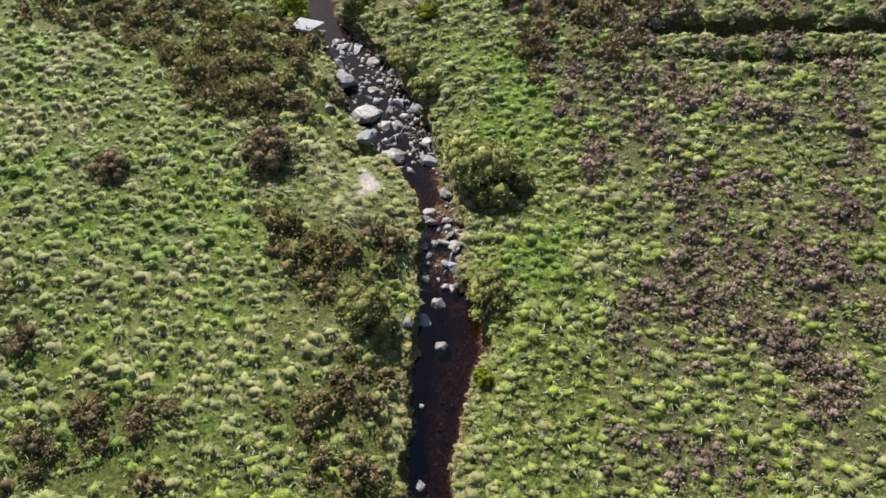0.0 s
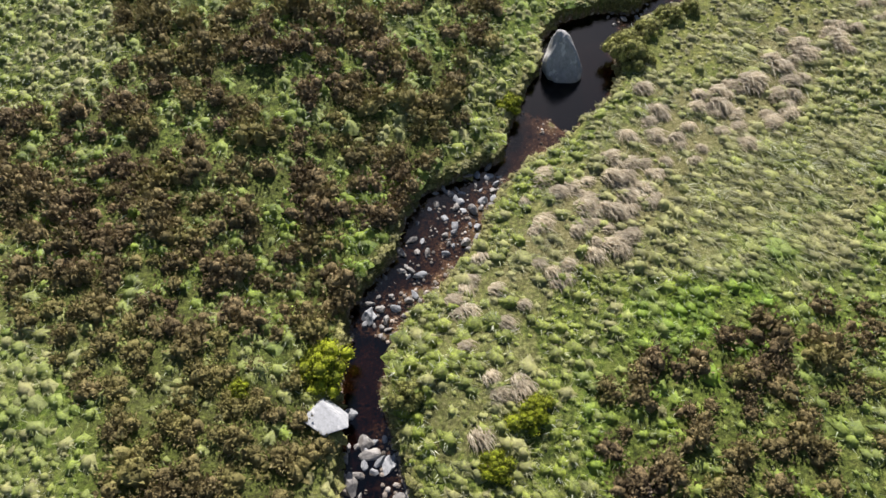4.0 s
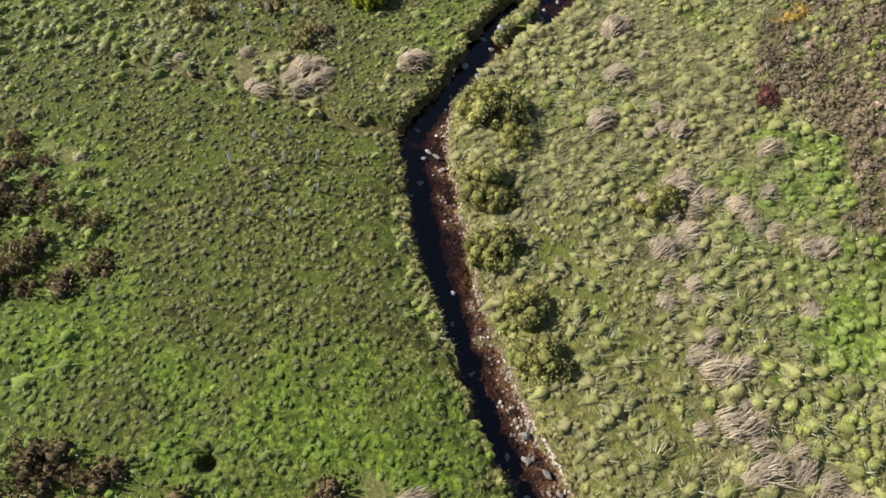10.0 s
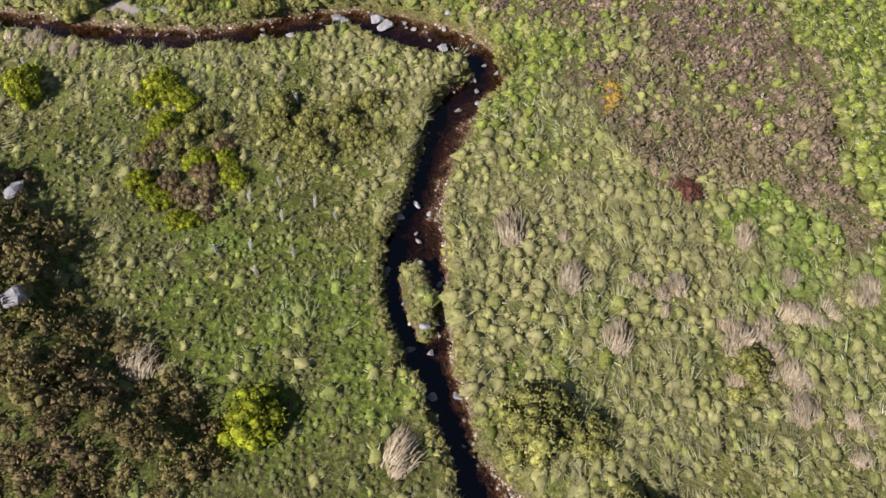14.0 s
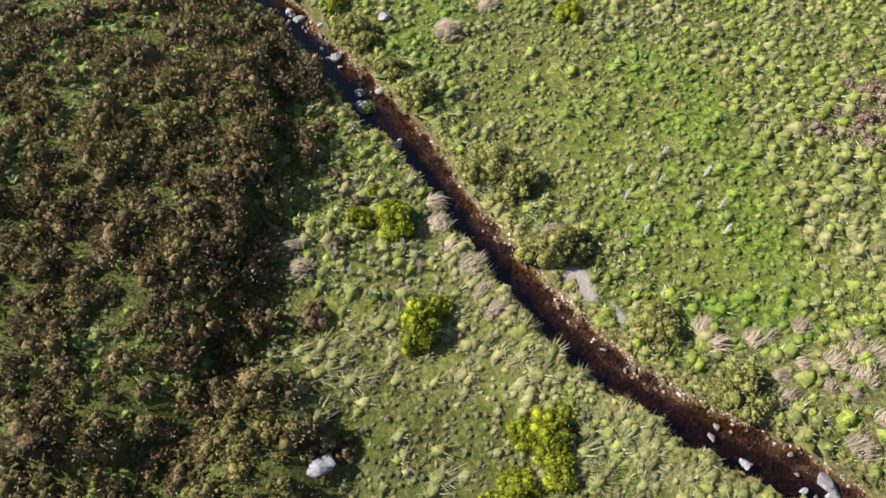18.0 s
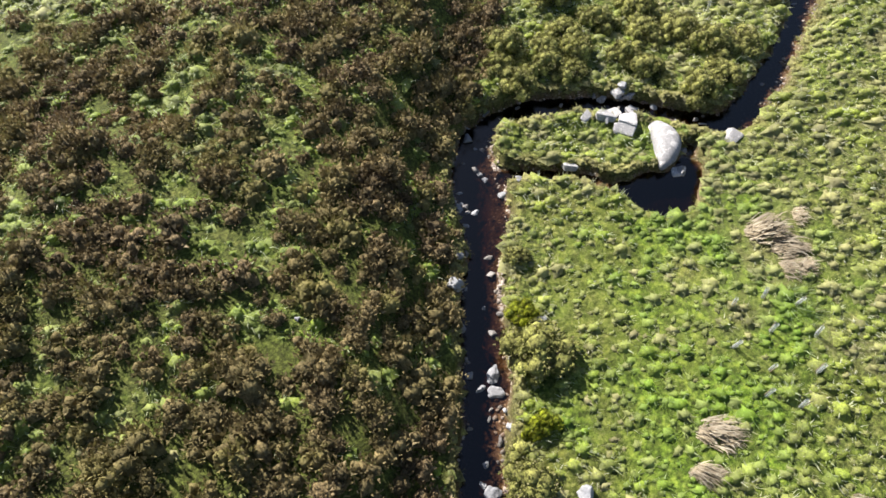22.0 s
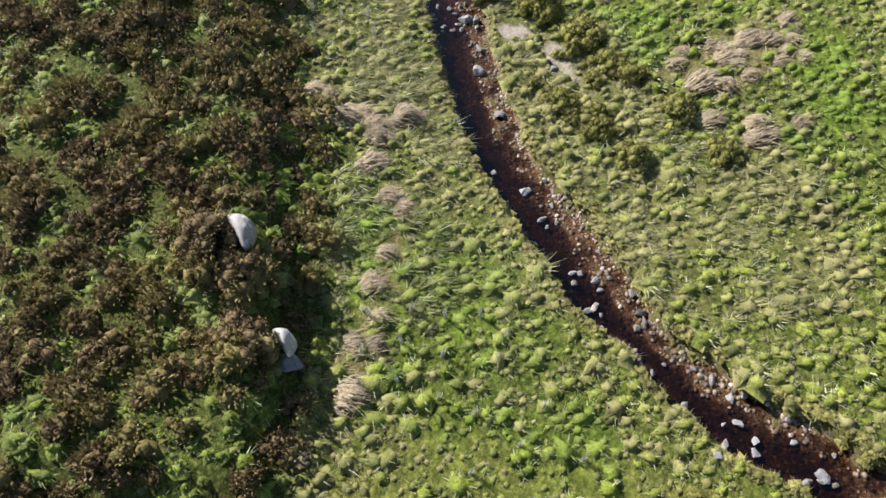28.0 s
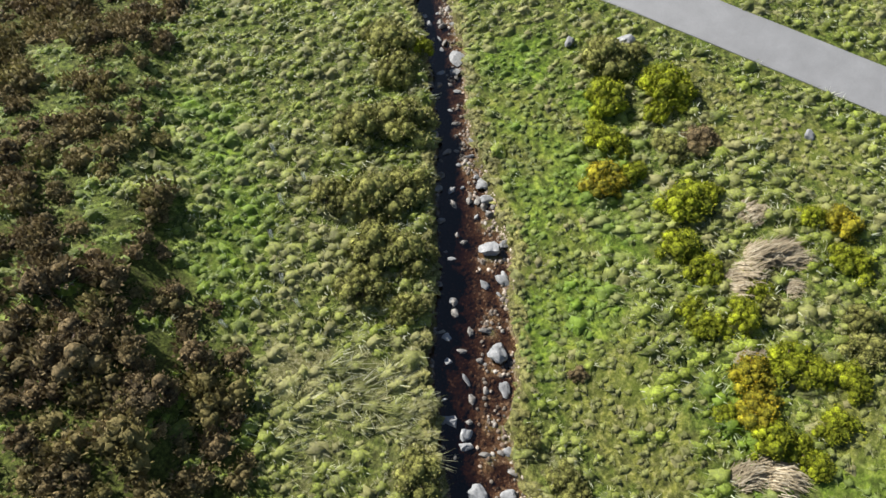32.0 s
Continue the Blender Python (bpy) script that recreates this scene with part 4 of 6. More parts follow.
def zone_maps():
    maps = {k: np.zeros(gx.shape) for k in KINDS}
    wx = gx + 1.1 * value_noise(gx, gy, 3.0) + 0.5 * value_noise(gx, gy, 1.0)
    wy = gy + 1.1 * value_noise(gx + 77, gy, 3.0) + 0.5 * value_noise(gx + 77, gy, 1.0)
    for kind, share, ring in ZONES:
        sharp = kind in ("sand", "amber")
        got = inside(gx if sharp else wx, gy if sharp else wy, ring)
        maps[kind][got] = np.maximum(maps[kind][got], share)
    for kind in ("ling", "straw", "pasture", "meadow"):
        maps[kind] = np.where(maps["heather"] > 0.5, 0, maps[kind])
    for kind in ("pasture", "meadow"):
        maps[kind] = np.where(maps["straw"] > 0.3, 0, maps[kind])
    for kind, passes in (("knoll", 3), ("lush", 2), ("sand", 1)):
        for _ in range(passes):
            for axis in (0, 1):
                maps[kind] = (np.roll(maps[kind], 1, axis) + maps[kind] + np.roll(maps[kind], -1, axis)) / 3
    return maps


MAPS = zone_maps()


def share_of(kind, x, y):
    i = np.clip(((x - LOW_X) / CELL).astype(int), 0, WIDE - 1)
    j = np.clip(((y - LOW_Y) / CELL).astype(int), 0, HIGH - 1)
    return MAPS[kind][i, j]


def soft_share(kind, x, y):
    """The same, blended between the cells of the map."""
    u = np.clip((x - LOW_X) / CELL, 0, WIDE - 2)
    v = np.clip((y - LOW_Y) / CELL, 0, HIGH - 2)
    i, j = u.astype(int), v.astype(int)
    f, g, m = u - i, v - j, MAPS[kind]
    return (m[i, j] * (1 - f) + m[i + 1, j] * f) * (1 - g) + (m[i, j + 1] * (1 - f) + m[i + 1, j + 1] * f) * g


# ---- mesh building ----
def mesh_from(name, verts, tris, mat, smooth_shade=False, fields=None):
    me = bpy.data.meshes.new(name)
    verts, tris = np.asarray(verts, np.float32), np.asarray(tris, np.int32)
    k = tris.shape[1]
    me.vertices.add(len(verts))
    me.vertices.foreach_set("co", verts.ravel())
    me.loops.add(tris.size)
    me.loops.foreach_set("vertex_index", tris.ravel())
    me.polygons.add(len(tris))
    me.polygons.foreach_set("loop_start", np.arange(0, tris.size, k, dtype=np.int32))
    me.polygons.foreach_set("use_smooth", np.full(len(tris), smooth_shade))
    for key, values in (fields or {}).items():
        me.attributes.new(key, "FLOAT", "POINT").data.foreach_set("value", np.asarray(values, np.float32))
    me.update(calc_edges=True)
    me.validate()
    me.materials.append(mat)
    return me


def graded(low, high, step):
    """Even steps from low to high, then ever longer ones out to the horizon."""
    out = np.cumsum(step * 1.36 ** np.arange(1, 33))
    even = np.arange(low, high, step)
    return np.r_[low - out[::-1], even[:len(even) // 4 * 4], even[len(even) // 4 * 4 - 1] + out]


# ---- where the tussocks, tufts and bushes stand ----
AX, AY = np.array((0.8, 0.6)), np.array((-0.6, 0.8))
STEP, LOW_U, HIGH_U, LOW_V, HIGH_V = 0.24, -12.0, 264.0, -30.0, 74.0

def height_at(x, y):
    x, y = np.asarray(x, float), np.asarray(y, float)
    sd, lv, near = edge(x, y)
    return surface(x, y, sd, lv, near), sd, lv


def scatter(step, reach=60.0):
    """Uneven points along the valley, within reach of the brook."""
    a, b = np.meshgrid(np.arange(-12, 262, step), np.arange(-30, 74, step), indexing="ij")
    a = a + rng.uniform(-0.62, 0.62, a.shape) * step
    b = b + rng.uniform(-0.62, 0.62, b.shape) * step
    a, b = a.ravel(), b.ravel()
    x, y = a * AX[0] + b * AY[0], a * AX[1] + b * AY[1]
    d, near = np.full(x.shape, 1e9), np.zeros(x.shape, int)
    for k in range(0, len(BROOK) - 1, 4):
        far = np.hypot(x - BROOK[k, 0], y - BROOK[k, 1])
        closer = far < d
        d[closer], near[closer] = far[closer], k
    ahead = BROOK[near + 1, :2] - BROOK[near, :2]
    left = ahead[:, 0] * (y - BROOK[near, 1]) - ahead[:, 1] * (x - BROOK[near, 0]) > 0
    limit = np.where(left, np.array(LEFT_REACH)[near // 24], np.array(RIGHT_REACH)[near // 24]) + 1.5
    for cx, cy, r in BARE:
        d = np.where(np.hypot(x - cx, y - cy) < r, 1e9, d)
    valley = (0.44 * x + 0.9 * y > 4.7) & (0.835 * x + 0.55 * y < 248.8)
    ok = valley & (d < np.minimum(reach, limit)) & ((x < ROAD[0] - 0.4) | (x > ROAD[1] + 0.4))
    x, y = x[ok], y[ok]
    for rows, _ in DITCHES:
        ok = chain(x, y, rows) > 0.1
        x, y = x[ok], y[ok]
    z, sd, lv = height_at(x, y)
    return x, y, z, sd, lv


# clumps of dead grass that stand alone (x, y, size)
CLUMPS_A = [(61.4, 66.9, 2.26), (57.2, 66.6, 2.02), (53.5, 67.2, 1.92), (53.3, 57.7, 1.58), (49.7, 62.7, 2.24), (48.3, 63.4, 1.98), (55.8, 78.9, 2.12), (67.0, 85.7, 1.98), (53.6, 85.0, 1.94), (52.8, 84.0, 1.74), (52.2, 84.7, 1.44), (114.8, 85.9, 2.0), (113.1, 85.1, 1.3), (107.9, 83.9, 1.92), (112.1, 82.6, 1.66), (110.7, 81.4, 1.52), (124.8, 90.6, 2.18), (124.9, 89.2, 1.78), (116.4, 79.8, 1.58), (157.2, 131.0, 1.78)]
CLUMPS_B = [(159.0, 128.5, 1.78), (157.0, 128.9, 1.46), (155.3, 128.1, 1.68), (169.3, 116.0, 2.02), (167.5, 111.9, 1.88), (167.4, 114.5, 1.46), (188.0, 129.2, 1.42), (185.9, 127.9, 1.82), (186.5, 127.2, 1.84), (186.5, 126.6, 1.6), (184.5, 128.2, 1.68), (181.0, 126.5, 1.16), (176.6, 124.4, 1.66), (176.8, 123.5, 1.66), (176.0, 124.7, 1.36), (174.7, 123.9, 1.34), (174.8, 122.7, 1.12)]
CLUMPS_C = [(92.4, 81.7, 0.9), (91.2, 80.6, 1.3), (89.9, 79.9, 0.8), (89.0, 79.1, 1.15), (94.9, 83.0, 1.2), (93.6, 82.5, 1.3), (90.8, 90.2, 1.2), (89.6, 89.4, 1.4), (93.8, 76.7, 1.1), (93.2, 75.9, 1.3), (92.7, 75.4, 1.1), (156.8, 131.5, 1.6), (157.5, 129.5, 1.5), (158.9, 128.4, 1.6), (154.1, 126.1, 1.5), (155.9, 132.0, 1.4)]
CLUMPS_D = [(39.4, 59.8, 1.9), (37.2, 58.9, 1.7), (35.2, 58.1, 2.0), (33.0, 56.8, 1.8), (45.6, 63.0, 1.7), (30.5, 73.0, 1.6), (28.9, 73.1, 1.4), (28.5, 71.1, 1.5), (30.2, 71.1, 1.3), (26.2, 71.2, 1.5), (28.6, 67.3, 1.3), (26.9, 55.2, 1.5), (24.7, 53.4, 1.2), (26.3, 53.2, 1.3), (30.7, 55.2, 1.6), (33.1, 57.0, 1.4), (32.0, 56.7, 1.2), (23.8, 50.2, 1.5), (24.7, 49.2, 1.3), (21.3, 48.5, 1.4), (22.8, 48.0, 1.5), (20.8, 49.9, 1.1), (31.4, 52.0, 1.2), (23.4, 51.8, 1.2)]
CLUMPS = CLUMPS_A + CLUMPS_B + CLUMPS_C + CLUMPS_D


def cover(x, y):
    """How much of a heather stretch its bushes close: gaps of grass lie between the thickets."""
    return np.clip(0.7 + 0.5 * value_noise(x, y, 1.7) + 0.25 * value_noise(x + 60, y, 8.0), 0.08, 1.0) + 2.0 * np.maximum(share_of("heather", x, y) - 1.05, 0)


def plan_growth():
    """Places and sizes of all plants, kind by kind: x, y, ground height, size."""
    out = {}
    x, y, z, sd, lv = scatter(0.585)
    dice = rng.random(len(x))
    he, li, st, pa, me, sa = (share_of(k, x, y) for k in ("heather", "ling", "straw", "pasture", "meadow", "sand"))
    land = (sd > 0.3) & (sa < 0.35)
    patchy_ling = np.where(li < 0.85, np.clip(0.5 + 1.3 * value_noise(x, y, 2.0), 0, 0.9) * li / 0.8, li * np.clip(0.85 + 0.6 * value_noise(x, y, 2.4), 0, 1.1))
    grassy = land & (dice > he * cover(x, y)) & (dice > pa * 0.9) & (dice > me * 0.97) & (dice > patchy_ling * 0.75) & (dice > st * 0.6)
    size = (0.5 + 0.95 * rng.random(len(x)) ** 1.3) * (1.04 + 0.18 * value_noise(x, y, 3.5) + 0.12 * value_noise(x + 20, y, 11.0))
    amber = share_of("amber", x, y) > 0.5
    combed = (share_of("dry", x, y) + 0.55 * value_noise(x, y, 3.0) > 0.70) & (he < 0.3)
    for key, g in (("tussock", grassy & ~amber & ~combed), ("combed", grassy & ~amber & combed), ("amber", land & amber), ("ling", land & (dice < patchy_ling))):
        out[key] = x[g], y[g], z[g], size[g]
    x, y, z, sd, lv = scatter(0.46)
    pa, me, sa, he = (share_of(k, x, y) for k in ("pasture", "meadow", "sand", "heather"))
    dice, size = rng.random(len(x)), rng.uniform(0.7, 1.3, len(x))
    g = (sd > 0.1) & (sa < 0.35) & (me < 0.5) & (dice < np.maximum(pa * 0.85, np.where(he > 0.3, 0.06, 0.16)))
    out["short"] = x[g], y[g], z[g], size[g]
    g = (sd > 0.1) & (sa < 0.35) & (me > 0.5) & (dice < 0.85)
    out["meadow"] = x[g], y[g], z[g], size[g]
    x, y, z, sd, lv = scatter(0.97)
    he, st, sa = share_of("heather", x, y), share_of("straw", x, y), share_of("sand", x, y)
    dice = rng.random(len(x))
    g = (sd > 0.35) & (dice < 1.2 * he * cover(x, y)) & (he > 0.05)
    out["heather"] = x[g], y[g], z[g], rng.uniform(0.5, 1.15, g.sum()) + 0.75 * rng.random(g.sum()) ** 3
    clumped = 0.5 + 0.5 * value_noise(x + 40, y, 2.5)
    g = (sd > 0.25) & (dice < st * (0.3 + 0.95 * clumped)) & (sa < 0.35)
    alone = np.array(CLUMPS)
    alone = np.vstack([alone + (0, 0, 0.15), alone * (1, 1, 0.75) + (0.35, -0.45, 0), alone * (1, 1, 0.6) + (-0.3, 0.25, 0)])
    out["straw"] = (np.r_[x[g], alone[:, 0]], np.r_[y[g], alone[:, 1]], np.r_[z[g], height_at(alone[:, 0], alone[:, 1])[0]],
                    np.r_[rng.uniform(0.85, 1.75, g.sum()), alone[:, 2]])
    x, y, z, sd, lv = scatter(0.30, 6.0)
    g = (sd > 0.02) & (sd < 0.48) & (rng.random(len(x)) < 0.85)
    out["fringe"] = x[g], y[g], z[g], rng.uniform(0.7, 1.3, g.sum())
    out = {key: (*rows, rng.random(len(rows[0]))) for key, rows in out.items()}
    # tussocks between heather bushes stay small and dark
    x, y, z, size, own = out["tussock"]
    among = share_of("heather", x, y) > 0.3
    out["tussock"] = x, y, z, np.where(among, size * 0.95, size), np.where(among, 0.3 + own * 0.42, own)
    return out


GROWTH = plan_growth()

# ---- ground: one sheet out to the horizon, finest along the brook and its ditches ----
us, vs = graded(LOW_U, HIGH_U, STEP), graded(LOW_V, HIGH_V, STEP)
edge_u, edge_v = int(np.argmin(abs(us - LOW_U))), int(np.argmin(abs(vs - LOW_V)))
uu, vv = np.meshgrid(us, vs, indexing="ij")
shape = uu.shape
number = np.arange(uu.size).reshape(shape)


def mark_fine():
    a, b = us[edge_u::2], vs[edge_v::2]
    ca, cb = np.meshgrid(a, b, indexing="ij")
    x, y = ca * AX[0] + cb * AY[0], ca * AX[1] + cb * AY[1]
    near = np.full(x.shape, 1e9)
    for cx, cy, w in BROOK[::2]:
        np.minimum(near, np.hypot(x - cx, y - cy) - w, out=near)
    for rows in SIDE_WATER + [ditch_rows for ditch_rows, _ in DITCHES]:
        np.minimum(near, chain(x, y, rows), out=near)
    return near < 2.6


def faces_of_ground():
    """Quads of two sizes, and the small quads' corners that lie halfway along a large quad's side."""
    nu, nv = shape[0] - 1, shape[1] - 1
    blocks_u, blocks_v = (nu - edge_u) // 2, (nv - edge_v) // 2
    fine = mark_fine()[:blocks_u, :blocks_v]
    small = np.zeros((nu, nv), bool)
    inner = np.repeat(np.repeat(fine, 2, 0), 2, 1)
    small[edge_u:edge_u + inner.shape[0], edge_v:edge_v + inner.shape[1]] = inner
    block = np.zeros((nu, nv), bool)
    block[edge_u:edge_u + inner.shape[0], edge_v:edge_v + inner.shape[1]] = True
    small |= ~block
    i, j = np.nonzero(small)
    quads = np.stack([number[i, j], number[i + 1, j], number[i + 1, j + 1], number[i, j + 1]], -1)
    half = []
    i, j = np.nonzero(fine[1:] != fine[:-1])
    i, j = edge_u + 2 * (i + 1), edge_v + 2 * j
    half.append(np.stack([number[i, j + 1], number[i, j], number[i, j + 2]], -1))
    i, j = np.nonzero(fine[:, 1:] != fine[:, :-1])
    i, j = edge_u + 2 * i, edge_v + 2 * (j + 1)
    half.append(np.stack([number[i + 1, j], number[i, j], number[i + 2, j]], -1))
    i, j = np.nonzero(~fine)
    i, j = edge_u + 2 * i, edge_v + 2 * j
    return np.vstack([quads, np.stack([number[i, j], number[i + 2, j], number[i + 2, j + 2], number[i, j + 2]], -1)]), np.vstack(half)


quads, halfway = faces_of_ground()
used, back = np.unique(quads, return_inverse=True)
quads = back.reshape(-1, 4)
uf, vf = uu.ravel()[used], vv.ravel()[used]
X, Y = uf * AX[0] + vf * AY[0], uf * AX[1] + vf * AY[1]
SD, LV, NEAR = edge(X, Y)
Z = surface(X, Y, SD, LV, NEAR)
slot = np.full(uu.size, -1)
slot[used] = np.arange(len(used))
halfway = slot[halfway]
Z[halfway[:, 0]] = (Z[halfway[:, 1]] + Z[halfway[:, 2]]) / 2
layers = {k: share_of(k, X, Y) for k in ("heather", "ling", "straw", "pasture", "meadow", "sand", "dry")}
layers["dry"] = np.clip(layers["dry"] * (0.62 + 0.75 * value_noise(X, Y, 1.6) + 0.35 * value_noise(X, Y, 6.0)), 0, 1)
layers["heather"] = np.where(SD > 0.3, np.minimum(layers["heather"], 1), 0) * smooth(0.25, 0.8, cover(X, Y)) * 0.9
layers["bank"] = smooth(0.28, 0.14, SD)
layers["bed"] = smooth(0.03, -0.04, Z - LV) * (SD < 0.2)
ahead_ = np.roll(BROOK[:, :2], -1, 0) - BROOK[:, :2]
on_left = ahead_[NEAR, 0] * (Y - BROOK[NEAR, 1]) - ahead_[NEAR, 1] * (X - BROOK[NEAR, 0]) > 0
reach = np.where(on_left, np.array(LEFT_REACH)[np.minimum(NEAR // 24, 27)], np.array(RIGHT_REACH)[np.minimum(NEAR // 24, 27)])
layers["far"] = smooth(-1.5, 2.5, SD - reach + 2.5 * value_noise(X, Y, 4.0))
layers["sand"] = smooth(0.35, 0.6, soft_share("sand", X, Y) + 0.25 * value_noise(X, Y, 0.8) + 0.12 * value_noise(X, Y, 0.35)) * (soft_share("sand", X, Y) > 0.02)
layers["lush"] = np.clip(soft_share("lush", X, Y) * (0.75 + 0.9 * value_noise(X, Y, 1.7)), 0, 1)
layers["rim"] = smooth(0.22, 0.32, SD) * smooth(0.75, 0.4, SD) * (SD < 5) * 0.6 * (1 - np.minimum(layers["heather"], 1))
ditch = np.zeros_like(X)
for rows, deep in DITCHES:
    np.maximum(ditch, smooth(0.3, -0.1, chain(X, Y, rows)), out=ditch)
layers["bank"] = np.maximum(layers["bank"], ditch)
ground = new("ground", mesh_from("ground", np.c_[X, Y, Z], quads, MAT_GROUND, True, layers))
tagged(ground, "rough green and brown tussocky moorland ground cut by a peaty brook", "ground", kind="structure")

# ---- water: a sheet in the brook's channel ----
wq = quads[(SD[quads] < 0.3).any(1)]
kept, back = np.unique(wq, return_inverse=True)
stream_water = new("water", mesh_from("water", np.c_[X[kept], Y[kept], LV[kept]], back.reshape(-1, 4), MAT_WATER, True,
                                      {"depth": np.clip((LV[kept] - Z[kept]) / 0.62, 0, 1)}))
stream_water.visible_shadow = False
tagged(stream_water, "dark peat-brown brook water running over stones", "water", kind="structure")

# ---- road ----
ry = np.arange(-60, 330, 1.0)
profile = [(-0.02, -0.12), (0.0, -0.01), (0.12, 0.03), (1.8, 0.07), (3.48, 0.03), (3.6, -0.01), (3.62, -0.12)]
rv = np.array([(ROAD[0] + a + 0.05 * value_noise(np.array(v), np.array(a), 2.0) * (a in (0.0, 3.6)), v, h + b) for v, h in zip(ry, road_height(ry)) for a, b in profile])
rq = [(k * 7 + j, k * 7 + j + 1, k * 7 + j + 8, k * 7 + j + 7) for k in range(len(ry) - 1) for j in range(6)]
road = new("road", mesh_from("road", rv, rq, MAT_ASPHALT))
tagged(road, "narrow grey single-track asphalt road beside rough grass", "road", kind="structure")


# ---- growth: prototypes, strewn and joined ----
def dome(r, spread, tall, sides, rings, lean=(0, 0), squash=1.0):
    """An uneven mound, open below."""
    verts, tris = [], []
    lobe, turn = r.uniform(0.1, 0.3), r.uniform(0, 6.28)
    for j, (q, h) in enumerate(rings):
        for k in range(sides):
            a = 2 * math.pi * (k + 0.5 * (j % 2)) / sides + r.uniform(-0.2, 0.2)
            s = spread * q * (1 + lobe * math.sin(2 * a + turn)) * r.uniform(0.82, 1.16)
            verts.append((s * math.cos(a) + lean[0] * spread * 0.3 * h, s * math.sin(a) * squash + lean[1] * spread * 0.3 * h, tall * h * r.uniform(0.82, 1.15)))
    verts.append((lean[0] * spread * 0.35, lean[1] * spread * 0.35, tall))
    last = len(rings) - 1
    for j in range(last):
        for k in range(sides):
            a, b = j * sides + k, j * sides + (k + 1) % sides
            tris += [(a, b, b + sides), (a, b + sides, a + sides)]
    tris += [(last * sides + k, last * sides + (k + 1) % sides, (last + 1) * sides) for k in range(sides)]
    return verts, tris


def proto_tussock(seed, blades=20, spread=0.36, tall=0.33, lean=(0.14, -0.18), width=0.014, shag=0.68, sides=5, swathe=0.1, body=0.84):
    """A tussock: a ragged body, and blades that stand up at its crown and hang at its flanks."""
    r = np.random.default_rng(seed)
    verts, tris = dome(r, spread * 0.9, tall * body, sides, [(1.4, -0.15), (0.66, 0.58)], lean)
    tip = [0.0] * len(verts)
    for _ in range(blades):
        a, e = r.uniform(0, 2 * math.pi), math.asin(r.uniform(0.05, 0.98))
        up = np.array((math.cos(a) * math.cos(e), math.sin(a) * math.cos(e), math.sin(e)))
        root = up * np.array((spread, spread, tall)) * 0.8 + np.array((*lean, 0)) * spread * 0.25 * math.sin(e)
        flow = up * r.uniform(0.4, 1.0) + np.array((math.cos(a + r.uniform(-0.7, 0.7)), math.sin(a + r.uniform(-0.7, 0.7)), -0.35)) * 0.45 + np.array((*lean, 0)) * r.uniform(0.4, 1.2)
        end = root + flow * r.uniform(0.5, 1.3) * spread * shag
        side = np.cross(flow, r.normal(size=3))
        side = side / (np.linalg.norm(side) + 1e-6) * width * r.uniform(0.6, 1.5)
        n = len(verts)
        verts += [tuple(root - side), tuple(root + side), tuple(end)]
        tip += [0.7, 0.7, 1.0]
        tris.append((n, n + 1, n + 2))
    verts, flow = np.array(verts), np.array((0.62, -0.78, 0))
    return verts + np.outer(verts @ flow * swathe, flow), np.array(tris), np.array(tip)


def proto_straw(seed, blades=140, spread=0.5, tall=0.36):
    """A swathe of long dead blades, combed over to one side, ragged at its ends."""
    r = np.random.default_rng(seed)
    verts, tris = dome(r, spread * 0.5, tall * 0.48, 6, [(1.2, -0.15), (0.65, 0.6)], (0.5, -0.6))
    tip = [0.0] * len(verts)
    across = r.uniform(0.7, 1.5)
    for _ in range(blades):
        a, q = r.uniform(0, 2 * math.pi), r.uniform(0, 1) ** 0.6
        u, v = math.cos(a) * q * across, math.sin(a) * q * 0.75
        root = np.array((0.78 * u + 0.62 * v, 0.62 * u - 0.78 * v, 0)) * spread * 0.8 + np.array((0, 0, tall * (0.75 - 0.7 * q * q)))
        way = np.array((0.62, -0.78, 0.0)) * r.uniform(0.6, 1.3) + np.array((math.cos(a), math.sin(a), 0)) * 0.2 * q + r.normal(0, 0.2, 3)
        size = r.uniform(0.35, 0.9) * spread
        mid = root + (way * 0.55 + np.array((0, 0, 0.34))) * size
        end = root + (way * 1.15 + np.array((0, 0, -0.05 - 0.25 * q))) * size
        side = np.cross(way, (0, 0, 1.0))
        side = side / (np.linalg.norm(side) + 1e-6) * r.uniform(0.006, 0.013)
        n = len(verts)
        verts += [tuple(root - side), tuple(root + side), tuple(mid + side), tuple(mid - side), tuple(end)]
        tip += [1.0] * 5
        tris += [(n, n + 1, n + 2), (n, n + 2, n + 3), (n + 3, n + 2, n + 4)]
    return np.array(verts), np.array(tris), np.array(tip)


def proto_tuft(seed, blades=9, size=0.16, width=0.022):
    """A loose tuft of short single blades."""
    r = np.random.default_rng(seed)
    verts, tris = [], []
    for _ in range(blades):
        a, q = r.uniform(0, 2 * math.pi), r.uniform(0, 1)
        root = np.array((math.cos(a), math.sin(a), 0)) * q * size * 0.9
        end = root + np.array((math.cos(a) * 0.8 + 0.2, math.sin(a) * 0.8 - 0.25, r.uniform(0.5, 1.1))) * size * r.uniform(0.6, 1.2)
        side = np.array((-math.sin(a), math.cos(a), 0)) * width * r.uniform(0.8, 1.5)
        n = len(verts)
        verts += [tuple(root - side - (0, 0, 0.02)), tuple(root + side - (0, 0, 0.02)), tuple(end)]
        tris.append((n, n + 1, n + 2))
    return np.array(verts), np.array(tris), np.ones(len(verts))


